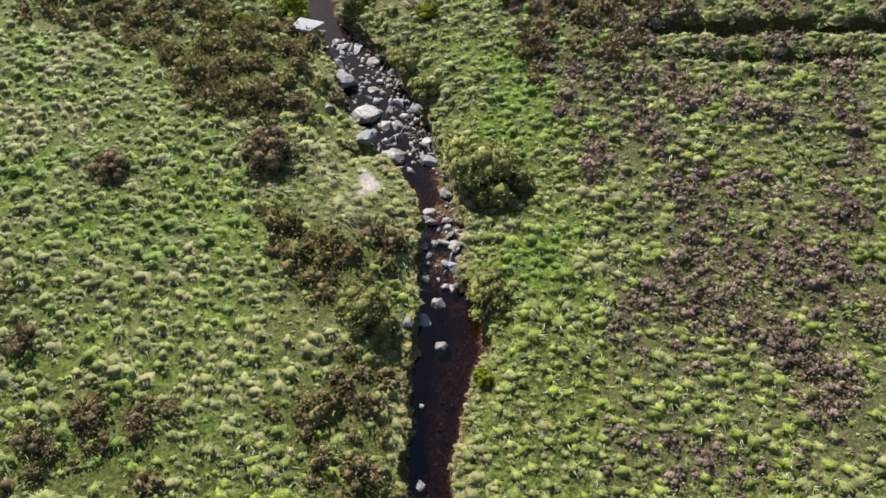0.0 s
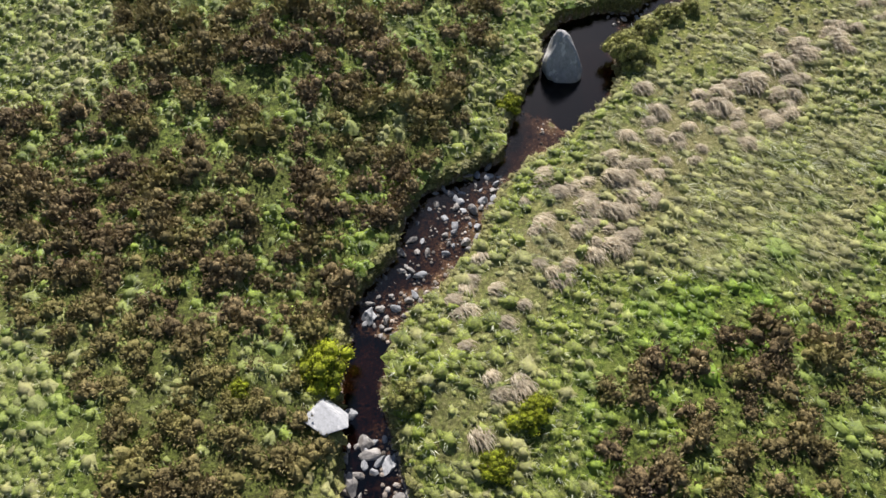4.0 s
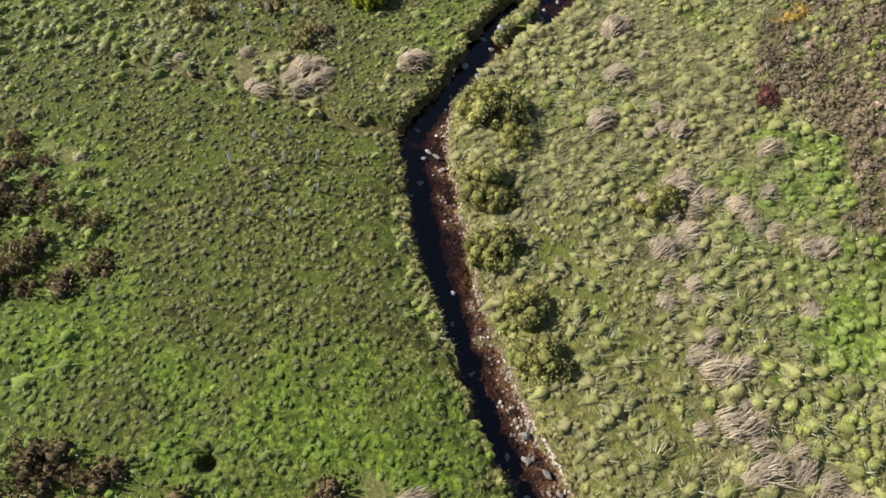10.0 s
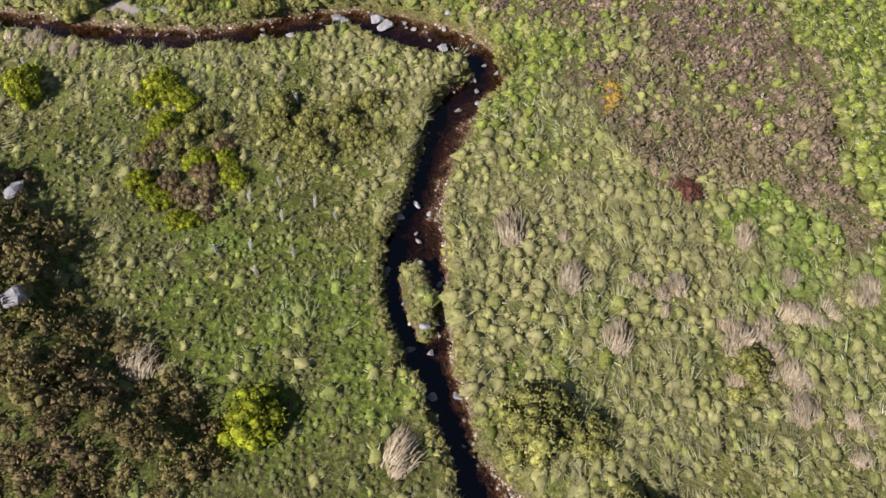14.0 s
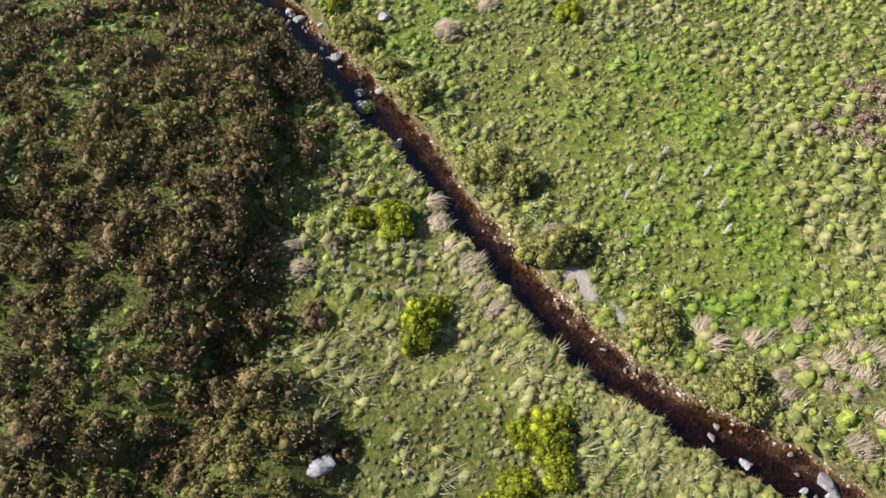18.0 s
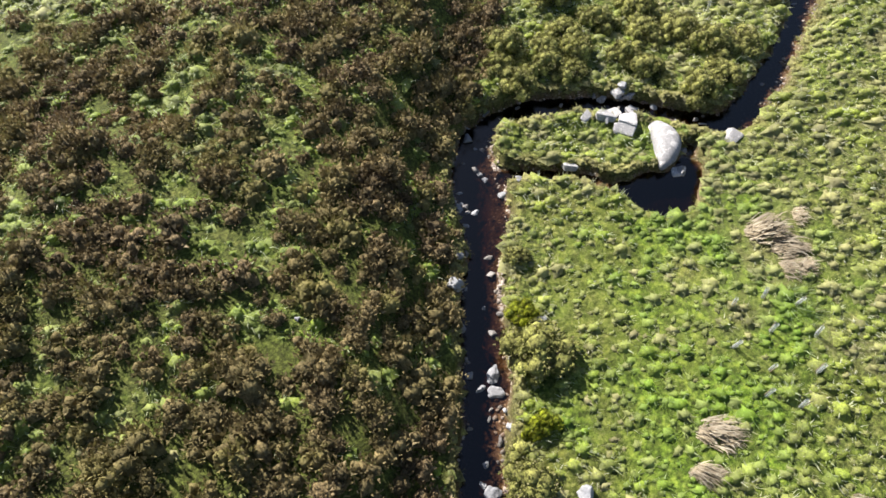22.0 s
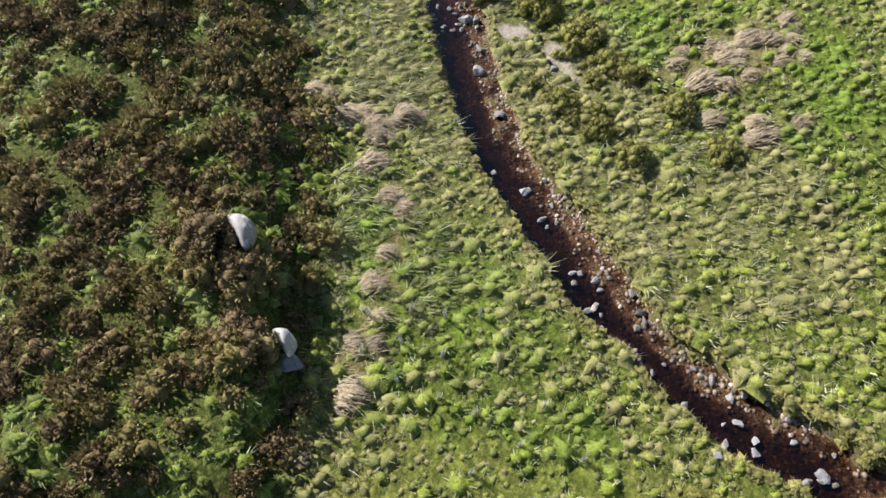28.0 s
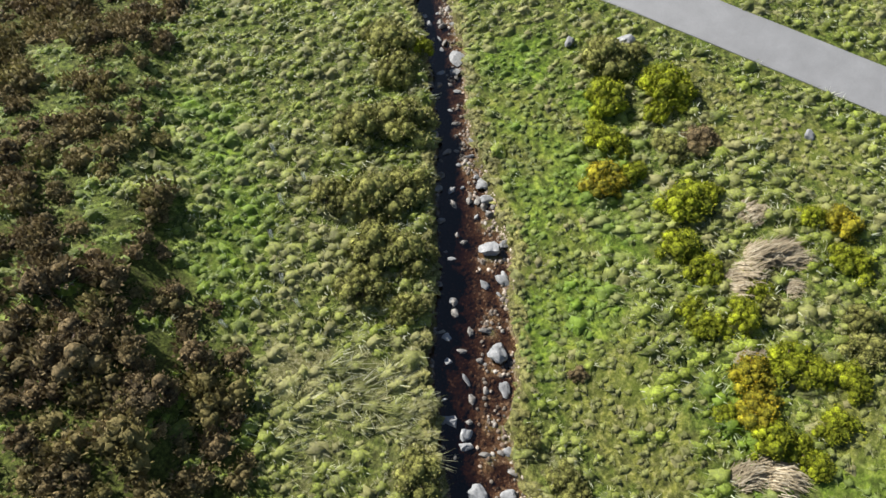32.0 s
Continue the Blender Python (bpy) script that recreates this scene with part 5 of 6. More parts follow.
def proto_bush(seed, sprigs=70, wide=0.52, tall=0.5, leaf=0.085, lumps=5):
    """A low woody bush: a few lumpy heads thick with short sprigs."""
    r = np.random.default_rng(seed)
    verts, tris, tip = [], [], []
    heads = [((r.uniform(-1, 1) * wide * 0.5, r.uniform(-1, 1) * wide * 0.5, 0), r.uniform(0.45, 0.75)) for _ in range(lumps)]
    for (cx, cy, _), s in heads:
        dv, dt = dome(r, wide * s * 0.72, tall * (0.45 + 0.6 * s) * 0.7, 5, [(1.0, -0.05), (0.7, 0.6)])
        n = len(verts)
        verts += [(v[0] + cx, v[1] + cy, v[2]) for v in dv]
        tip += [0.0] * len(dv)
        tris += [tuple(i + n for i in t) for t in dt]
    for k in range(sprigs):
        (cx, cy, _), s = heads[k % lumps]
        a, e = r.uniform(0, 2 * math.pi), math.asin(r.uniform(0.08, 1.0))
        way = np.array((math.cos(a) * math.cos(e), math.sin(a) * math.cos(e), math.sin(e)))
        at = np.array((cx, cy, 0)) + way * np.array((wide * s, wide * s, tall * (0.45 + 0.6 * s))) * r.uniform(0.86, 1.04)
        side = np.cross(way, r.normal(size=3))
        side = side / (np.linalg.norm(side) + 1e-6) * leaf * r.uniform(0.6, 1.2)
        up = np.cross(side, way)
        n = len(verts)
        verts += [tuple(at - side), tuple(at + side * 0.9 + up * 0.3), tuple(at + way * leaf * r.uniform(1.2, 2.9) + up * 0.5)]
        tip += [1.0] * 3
        tris.append((n, n + 1, n + 2))
    return np.array(verts), np.array(tris), np.array(tip)


def proto_pebble(seed):
    r = np.random.default_rng(seed)
    flat = r.uniform(0.45, 0.75)
    ring = [(math.cos(a) * r.uniform(0.8, 1.15), math.sin(a) * r.uniform(0.6, 1.0), 0) for a in np.linspace(0, 2 * math.pi, 6, endpoint=False)]
    verts = ring + [(x * 0.6, y * 0.6, flat * r.uniform(0.8, 1.0)) for x, y, _ in ring]
    tris = [(k, (k + 1) % 6, 6 + (k + 1) % 6) for k in range(6)] + [(k, 6 + (k + 1) % 6, 6 + k) for k in range(6)] + [(6, 6 + k, 7 + k) for k in range(1, 5)]
    return np.array(verts), np.array(tris), np.ones(len(verts))


def strew(name, protos, x, y, z, size, mat, label, category, turn=True, tall=None, faded=0.0):
    """All plants or stones of one kind, as one object."""
    if not len(x):
        return None
    pick = rng.integers(0, len(protos), len(x))
    spin = rng.uniform(0, 2 * math.pi, len(x)) if turn else rng.uniform(-0.5, 0.5, len(x))
    tall = size * rng.uniform(0.8, 1.25, len(x)) if tall is None else tall
    dry = np.clip(share_of("dry", x, y) * 0.8 + rng.normal(0, 0.12, len(x)) + 0.3 * value_noise(x, y, 5.0) + 0.3 * value_noise(x + 33, y, 1.8) + faded, 0, 1)
    lush = np.clip(np.maximum(soft_share("lush", x, y) * (0.8 + 0.8 * value_noise(x, y, 1.7)), 0.45 * (share_of("heather", x, y) > 0.3)) - 0.5 * dry, 0, 1)
    vs_, ts_, tips, dries, greens, base = [], [], [], [], [], 0
    for k, (pv, pt, tip) in enumerate(protos):
        m = np.flatnonzero(pick == k)
        c, s = np.cos(spin[m])[:, None], np.sin(spin[m])[:, None]
        px, py, pz = pv[:, 0][None], pv[:, 1][None], pv[:, 2][None]
        vx = (px * c - py * s) * size[m][:, None] + x[m][:, None]
        vy = (px * s + py * c) * size[m][:, None] + y[m][:, None]
        vz = pz * tall[m][:, None] + z[m][:, None]
        vs_.append(np.stack([vx, vy, vz], -1).reshape(-1, 3))
        ts_.append((pt[None] + (np.arange(len(m)) * len(pv))[:, None, None] + base).reshape(-1, 3))
        tips.append(np.tile(tip, len(m)))
        dries.append(np.repeat(dry[m], len(pv)))
        greens.append(np.repeat(lush[m], len(pv)))
        base += len(m) * len(pv)
    ob = new(name, mesh_from(name, np.vstack(vs_), np.vstack(ts_), mat, True, {"tip": np.concatenate(tips), "dry": np.concatenate(dries), "lush": np.concatenate(greens)}))
    return tagged(ob, label, category, kind="stuff")


def grow():
    """Blades, sprigs and bushes on the places planned above."""
    def on(key, name, protos, mat, label, category, sink=0.02, factor=1.0, turn=True, upright=1.0):
        x, y, z, size, own = GROWTH[key]
        strew(name, protos, x, y, z - sink, size * factor, mat, label, category, turn, tall=size * factor * upright * rng.uniform(0.8, 1.25, len(x)), faded=smooth(0.74, 0.92, own) * 0.8)

    tussocks = [proto_tussock(20 + k) for k in range(16)]
    on("tussock", "grass_tussocks", tussocks, MAT_TUSSOCK, "thousands of shaggy bright green grass tussocks on the moor", "grass", 0.04, turn=False)
    combed = [proto_tussock(220 + k, 44, 0.38, 0.3, (0.4, -0.5), 0.013, 0.8, swathe=0.35, body=0.62) for k in range(12)]
    on("combed", "combed_grass", combed, MAT_TUSSOCK, "long pale green grass combed over by the wind", "grass", 0.03, turn=False)
    on("amber", "amber_grass", [proto_tussock(50 + k, 40, 0.36) for k in range(3)], MAT_AMBER, "small patch of amber-coloured bog grass", "grass")
    on("ling", "low_ling", [proto_bush(60 + k, 52, 0.46, 0.4, 0.042, 3) for k in range(6)], MAT_LING, "low grey-brown ling covering open moor", "heather", factor=1.2)
    low = [proto_tussock(90 + k, 10, 0.24, 0.16, (0.1, -0.12), 0.014, 0.8, body=0.8) for k in range(12)]
    on("short", "short_grass", low, MAT_PASTURE, "short pale green grass in soft low tufts", "grass", 0.03)
    on("meadow", "meadow_grass", low, MAT_MEADOW, "short dark green grazed meadow grass", "grass", 0.03, 0.95)
    on("heather", "heather_moor", [proto_bush(120 + k, 116, 0.66, 0.6, 0.064, 6) for k in range(10)], MAT_HEATHER, "dense dark brown heather bushes covering the hillside", "heather", 0.04, 1.08, upright=1.15)
    on("straw", "dead_grass", [proto_straw(160 + k) for k in range(8)], MAT_STRAW, "pale dead moor grass combed over by the wind", "grass", 0.03, 1.05, turn=False, upright=0.8)
    on("fringe", "bank_grass", [proto_tussock(200 + k, 14, 0.22, 0.1, (0, 0), 0.014, 0.9) for k in range(8)], MAT_FRINGE, "pale grass hanging over the brook's cut banks", "grass", 0.0)


grow()


# pebbles in the bed: thick in the riffles, thin in the pools
def gravel():
    n = 11000
    k = rng.integers(12, len(BROOK) - 12, n)
    way = BROOK[np.minimum(k + 1, len(BROOK) - 1), :2] - BROOK[k, :2]
    way /= np.hypot(way[:, 0], way[:, 1])[:, None] + 1e-6
    off = rng.uniform(-1.05, 1.05, n) * BROOK[k, 2]
    x = BROOK[k, 0] - way[:, 1] * off + rng.normal(0, 0.2, n)
    y = BROOK[k, 1] + way[:, 0] * off + rng.normal(0, 0.2, n)
    z, sd, lv = height_at(x, y)
    shallow = smooth(0.45, 0.05, lv - z)
    g = (sd < 0.0) & (rng.random(n) < 0.12 + 0.7 * shallow)
    g &= ~((np.hypot(x - 23.3, y - 60.2) < 3.4))
    size = rng.uniform(0.05, 0.16, n)
    strew("gravel", [proto_pebble(300 + q) for q in range(8)], x[g], y[g], z[g] - 0.01, size[g], MAT_PEBBLE, "brown and grey gravel on the bed of the brook", "gravel")


gravel()


def cobbles():
    """Fist- to head-sized stones that stand out of the shallows."""
    n = 18000
    along = np.arange(18, len(BROOK) - 14)
    rich = np.interp(along, (0, 36, 42, 50, 56, 62, 84, 88, 97, 100, 122, 130, 156, 160, 176, 190, 250, 300, 330, 380, 400, 430, 470, 500, 515, 660), (0.12, 0.15, 0.9, 0.9, 0.3, 1.2, 1.2, 0.15, 0.12, 0.95, 0.92, 0.1, 0.05, 0.75, 0.6, 0.45, 0.25, 0.2, 0.45, 0.35, 0.5, 0.6, 0.45, 0.6, 0.88, 0.88))
    k = rng.choice(along, n, p=rich / rich.sum())
    way = BROOK[k + 1, :2] - BROOK[k, :2]
    way /= np.hypot(way[:, 0], way[:, 1])[:, None] + 1e-6
    off = rng.uniform(-1.0, 1.0, n) * BROOK[k, 2]
    step = rng.uniform(-0.5, 0.5, n)
    x, y = BROOK[k, 0] - way[:, 1] * off + way[:, 0] * step, BROOK[k, 1] + way[:, 0] * off + way[:, 1] * step
    z, sd, lv = height_at(x, y)
    thick = rich[k - 18]
    g = (sd < -0.05) & (rng.random(n) < 0.35 + 0.65 * smooth(0.4, 0.1, lv - z)) & (np.hypot(x - 23.3, y - 60.2) > 3.2)
    size = 0.035 + (0.14 + 0.1 * (thick > 1.0)) * rng.random(n) ** 3.5
    z = np.where(thick > 0.9, np.maximum(z, lv - size * 0.45), z)
    g &= (lv - z) < 0.12 + size * 0.5
    strew("cobbles", [proto_pebble(340 + q) for q in range(8)], x[g], y[g], z[g] - 0.02, size[g], MAT_COBBLE, "grey and pale cobbles standing out of the shallow brook", "cobbles")


cobbles()


def shingle():
    """Pale pebbles washed up along the gentler bank."""
    k = np.concatenate([rng.integers(a, b, m) for a, b, m in ((160, 262, 4200), (300, 345, 900), (396, 450, 3600), (505, 645, 3000))])
    n = len(k)
    way = BROOK[k + 1, :2] - BROOK[k, :2]
    way /= np.hypot(way[:, 0], way[:, 1])[:, None] + 1e-6
    off = -(1.08 - 0.3 * rng.random(n) ** 1.5) * BROOK[k, 2]
    step = rng.uniform(-0.5, 0.5, n)
    x, y = BROOK[k, 0] - way[:, 1] * off + way[:, 0] * step, BROOK[k, 1] + way[:, 0] * off + way[:, 1] * step
    z, sd, lv = height_at(x, y)
    g = (sd < 0.12) & (sd > -0.5) & (rng.random(n) < 0.25 + 0.75 * smooth(-0.3, 0.5, value_noise(x, y, 2.5)))
    strew("shingle", [proto_pebble(380 + q) for q in range(8)], x[g], y[g], np.maximum(z, lv - 0.04)[g] - 0.02, rng.uniform(0.035, 0.11, g.sum()), MAT_SHINGLE, "pale tan pebbles washed up along the bank", "shingle")


shingle()


# ---- things ----
def part(name, data, parent, label=""):
    ob = new(name, data)
    ob.parent = parent
    return tagged(ob, label)


def stone_mesh(name, seed, mat, detail=2, rough=0.3, blocky=0.5):
    """A weathered stone, 2 across, with chipped faces and rounded edges; it sits a little in the ground."""
    r = np.random.default_rng(seed)
    bm = bmesh.new()
    bmesh.ops.create_icosphere(bm, subdivisions=detail, radius=1.0)
    cuts = [(Vector(r.normal(size=3)).normalized(), r.uniform(0.45, 0.85)) for _ in range(13)]
    for v in bm.verts:
        for way, far in cuts:
            over = v.co.dot(way) - far
            if over > 0:
                v.co -= way * over * (0.5 + 0.5 * blocky)
        v.co *= 1 + rough * 0.35 * noise.noise(v.co * 1.7 + Vector((seed, 0, 0))) + rough * 0.16 * noise.noise(v.co * 4 + Vector((0, seed, 0))) + rough * 0.07 * noise.noise(v.co * 10)
    me = bpy.data.meshes.new(name)
    bm.to_mesh(me)
    bm.free()
    for q in me.polygons:
        q.use_smooth = detail > 3
    me.materials.append(mat)
    return me


def put_stone(name, data, x, y, r, label, group, flat=0.62, stretch=1.0, turn=None, sink=0.3):
    z, sd, lv = height_at([x], [y])
    ob = new(name, data)
    ob.location = (x, y, float(z[0]) + r * flat * (1 - 2 * sink) * 0.9)
    if sd[0] < 0:
        ob.location.z = max(ob.location.z, float(lv[0]) - 0.2 * r * flat)
    ob.rotation_euler = (rng.uniform(-0.25, 0.25), rng.uniform(-0.25, 0.25), rng.uniform(0, 6.28) if turn is None else turn)
    ob.scale = (r * stretch, r / stretch, r * flat)
    return tagged(ob, label, "boulder", group)


PALE = [stone_mesh("boulder", 400 + k, MAT_GRANITE, 3, 0.5, 0.85) for k in range(6)]
GREY = [stone_mesh("boulder", 420 + k, MAT_GREY, 3, 0.5, 0.85) for k in range(5)]
SMALL = [stone_mesh("stone", 440 + k, MAT_GRANITE if k % 3 == 0 else MAT_GREY, 2, 0.5, 0.9) for k in range(9)]

BOULDERS_A = [(7.9, 38.5, 0.43), (8.6, 36.9, 0.46), (9.0, 36.4, 0.52), (9.7, 35.8, 0.51), (7.8, 34.9, 0.57), (10.1, 34.0, 0.56), (7.4, 33.2, 1.06), (9.0, 32.4, 0.28), (9.2, 31.7, 0.46), (8.9, 30.6, 0.39), (7.7, 29.9, 0.98), (5.7, 30.3, 0.36), (10.3, 29.8, 0.5), (9.5, 29.6, 0.27), (10.0, 28.7, 0.38), (10.9, 28.7, 0.53), (8.7, 28.5, 0.47), (9.4, 28.3, 0.38), (6.8, 27.2, 0.77), (8.2, 26.1, 0.93), (10.4, 26.0, 0.37), (9.9, 24.5, 0.52), (8.4, 21.1, 0.44), (9.7, 21.9, 0.41), (7.8, 20.7, 0.3), (6.9, 19.3, 0.4), (8.5, 18.2, 0.46), (7.9, 17.1, 0.45), (7.2, 15.8, 0.29), (6.0, 15.3, 0.47)]
BOULDERS_B = [(5.0, 14.9, 0.53), (3.9, 14.6, 0.34), (5.2, 13.1, 0.39), (4.8, 9.6, 0.17), (2.8, 10.6, 0.15), (1.0, 7.0, 0.27), (1.1, 7.0, 0.22), (9.0, 43.7, 0.46), (16.5, 50.5, 0.26), (15.4, 48.7, 0.28), (14.1, 48.9, 0.31), (13.6, 49.4, 0.21), (12.2, 48.1, 0.21), (14.7, 49.9, 0.23), (14.3, 50.8, 0.26), (13.4, 47.1, 0.25), (31.4, 66.2, 0.2), (28.2, 64.6, 0.19), (27.0, 62.8, 0.22), (41.5, 73.1, 0.19), (57.4, 75.5, 0.29), (56.7, 74.6, 0.25), (47.9, 76.3, 0.22), (39.8, 72.8, 0.17), (37.4, 71.4, 0.16), (61.9, 71.4, 0.2), (66.6, 70.4, 0.25), (59.2, 74.2, 0.2), (75.6, 59.8, 0.4), (70.5, 61.3, 0.26)]
BOULDERS_C = [(80.3, 86.1, 0.68), (73.2, 88.5, 0.72), (71.7, 58.5, 0.27), (82.3, 63.7, 0.49), (81.6, 63.4, 0.49), (80.5, 61.7, 0.46), (79.7, 61.5, 0.59), (82.7, 67.1, 0.34), (81.8, 64.7, 0.24), (79.1, 60.3, 0.25), (77.2, 58.2, 0.25), (70.5, 58.9, 0.22), (99.4, 85.6, 0.44), (102.1, 88.2, 0.49), (103.4, 87.3, 0.43), (109.7, 94.4, 0.46), (109.2, 93.8, 0.42), (108.6, 92.0, 0.31), (106.0, 90.6, 0.43), (108.7, 87.9, 0.49), (113.1, 94.8, 0.37), (106.6, 91.7, 0.18), (104.1, 101.2, 0.15), (115.1, 102.6, 0.33), (111.3, 98.9, 0.54), (110.3, 97.3, 0.35), (108.9, 95.2, 0.26), (105.9, 91.1, 0.19), (112.6, 99.9, 0.22), (103.7, 90.3, 0.24)]
BOULDERS_D = [(103.1, 88.6, 0.37), (105.2, 90.2, 0.17), (125.0, 101.1, 0.4), (127.3, 100.9, 0.35), (127.6, 102.1, 0.39), (126.4, 101.3, 0.22), (125.7, 96.1, 0.39), (126.9, 96.8, 0.23), (121.2, 100.3, 0.3), (117.4, 103.5, 0.23), (117.3, 103.0, 0.2), (117.3, 101.6, 0.29), (118.6, 105.8, 0.39), (118.8, 101.8, 0.21), (118.1, 101.3, 0.16), (119.2, 106.4, 0.17), (148.1, 101.2, 0.26), (139.7, 98.8, 0.22), (134.4, 96.8, 0.19), (143.0, 99.7, 0.22), (139.3, 97.5, 0.21), (153.0, 103.3, 0.33), (152.4, 105.9, 0.24), (152.9, 106.1, 0.21), (153.7, 104.7, 0.21), (152.7, 109.2, 0.21), (151.2, 107.3, 0.2), (158.9, 120.7, 0.34), (156.1, 116.0, 0.19), (155.8, 114.8, 0.19)]
BOULDERS_E = [(154.1, 107.7, 0.21), (164.8, 127.2, 0.39), (146.2, 101.2, 0.17), (141.8, 99.6, 0.19), (144.9, 100.0, 0.19), (144.6, 124.1, 0.56), (169.9, 133.3, 0.51), (171.9, 135.9, 0.36), (171.8, 135.0, 0.35), (168.5, 131.6, 0.23), (168.5, 133.4, 0.22), (170.6, 132.2, 0.34), (170.1, 131.2, 0.3), (168.1, 130.2, 0.45), (168.4, 129.5, 0.29), (162.7, 124.5, 0.37), (159.1, 122.7, 0.19), (158.9, 119.1, 0.17), (156.2, 115.2, 0.22), (166.8, 123.3, 0.3), (175.7, 135.8, 0.53), (174.4, 134.7, 0.37), (171.3, 134.8, 0.3), (180.1, 139.0, 0.54), (179.0, 137.6, 0.43), (183.4, 141.4, 0.44), (182.6, 140.7, 0.37), (180.7, 138.6, 0.29), (175.1, 138.2, 0.25), (176.8, 139.0, 0.23)]
BOULDERS_F = [(182.2, 142.6, 0.25), (194.1, 128.3, 0.33), (182.0, 140.1, 0.25), (190.3, 147.4, 0.56), (189.3, 147.0, 0.41), (195.4, 139.3, 0.52), (193.7, 142.0, 0.34), (194.6, 135.9, 0.22)]
BOULDERS = BOULDERS_A + BOULDERS_B + BOULDERS_C + BOULDERS_D + BOULDERS_E + BOULDERS_F
OLIVE_A = [(164.7, 121.8, 0.85), (164.9, 123.7, 0.6), (164.2, 120.9, 0.65), (167.0, 121.0, 0.6), (165.2, 119.9, 0.7), (168.7, 123.0, 0.9), (79.0, 75.9, 0.98), (78.8, 75.1, 0.76), (78.5, 77.4, 0.96), (77.1, 71.4, 1.13), (75.9, 72.5, 0.95), (75.0, 70.6, 0.94), (73.9, 71.6, 0.92), (72.8, 71.5, 0.81), (74.2, 72.3, 0.72), (73.8, 69.1, 1.09), (74.6, 68.2, 0.84), (74.0, 67.0, 0.95), (72.2, 69.3, 0.91), (71.5, 68.0, 0.8), (193.3, 139.6, 1.36), (189.7, 134.0, 0.88), (183.8, 126.5, 0.61), (183.7, 122.3, 0.95), (185.1, 123.0, 0.76), (170.3, 129.8, 1.07), (171.5, 129.7, 0.87), (172.1, 130.6, 0.69), (170.7, 126.6, 1.15), (170.3, 125.7, 0.82), (172.8, 132.6, 0.61), (8.6, 14.1, 1.34), (2.2, 15.9, 1.33), (12.0, 21.0, 2.0), (11.7, 31.9, 1.01), (10.9, 38.6, 0.95)]
OLIVE_B = [(11.8, 28.9, 0.98), (26.4, 59.7, 1.22), (29.8, 63.0, 0.87), (28.0, 61.8, 0.94), (31.4, 63.6, 0.64), (26.4, 61.0, 0.98), (53.0, 73.2, 1.83), (51.2, 71.5, 1.1), (47.6, 72.8, 1.28), (46.7, 71.7, 0.84), (43.9, 71.5, 1.29), (40.8, 69.5, 1.1), (38.4, 68.3, 1.2), (48.6, 63.2, 1.19), (71.5, 58.0, 1.08), (96.7, 78.6, 1.33), (97.0, 80.9, 0.84), (92.7, 76.1, 1.42), (88.8, 71.0, 1.23), (85.8, 67.4, 1.37), (111.6, 93.5, 1.49), (107.2, 89.6, 1.22), (102.3, 84.9, 1.11), (104.2, 86.7, 0.97), (97.8, 79.8, 1.38), (106.3, 88.8, 0.93), (114.6, 97.9, 0.66), (123.0, 106.4, 1.14), (124.7, 108.8, 1.19), (125.2, 106.0, 1.17)]
OLIVE_C = [(127.5, 105.7, 1.2), (128.1, 107.4, 1.07), (129.8, 109.9, 1.28), (130.4, 106.6, 1.1), (133.2, 105.7, 1.37), (131.9, 103.9, 1.2), (133.5, 102.6, 1.34), (133.7, 100.4, 1.33), (135.1, 99.3, 1.16), (132.1, 98.4, 1.07), (130.5, 98.6, 1.13), (129.5, 102.0, 1.14), (125.9, 104.8, 1.05), (122.9, 107.9, 0.92), (129.4, 103.7, 0.91), (146.7, 105.1, 1.35), (143.6, 104.0, 1.14), (140.1, 100.6, 0.94), (139.2, 102.9, 0.93), (126.2, 107.0, 1.06), (148.9, 106.8, 0.98), (169.6, 123.1, 1.22), (168.6, 120.9, 0.95), (168.3, 119.4, 0.94), (164.9, 122.4, 0.8), (164.0, 119.1, 0.94), (163.3, 116.8, 0.93), (167.3, 116.1, 1.04), (165.9, 113.0, 0.97), (184.0, 146.8, 1.5)]
OLIVE_D = [(182.4, 148.6, 1.36), (179.1, 145.3, 1.52), (177.8, 147.1, 1.06), (180.4, 144.2, 1.26), (176.8, 143.6, 1.32), (177.4, 142.1, 1.18), (174.6, 142.7, 1.15), (174.9, 140.3, 0.95), (169.0, 135.7, 1.01), (188.4, 150.9, 1.59), (186.8, 149.3, 1.19), (194.5, 138.5, 0.82)]
OLIVE = OLIVE_A + OLIVE_B + OLIVE_C + OLIVE_D
GORSE_A = [(83.0, 76.1, 1.2), (81.5, 75.7, 1.01), (82.8, 77.2, 0.8), (80.4, 77.5, 0.88), (79.5, 78.8, 0.65), (77.4, 80.5, 0.72), (76.4, 80.5, 0.61), (76.7, 77.2, 0.83), (75.7, 75.9, 0.72), (74.3, 76.3, 0.81), (75.4, 80.2, 0.7), (73.8, 80.2, 0.59), (73.2, 79.6, 0.63), (190.9, 138.3, 1.18), (193.2, 136.0, 1.32), (193.1, 135.1, 0.91), (188.4, 137.0, 1.14), (187.3, 134.9, 0.74), (191.4, 135.5, 0.77), (186.9, 131.9, 1.19), (187.9, 131.2, 0.72), (184.5, 131.2, 0.92), (184.0, 129.8, 0.91), (181.9, 129.4, 0.55), (181.5, 128.4, 0.81), (182.6, 127.3, 0.87), (184.2, 127.2, 0.61), (189.2, 126.5, 0.7), (187.7, 124.2, 0.9), (178.2, 126.2, 0.56)]
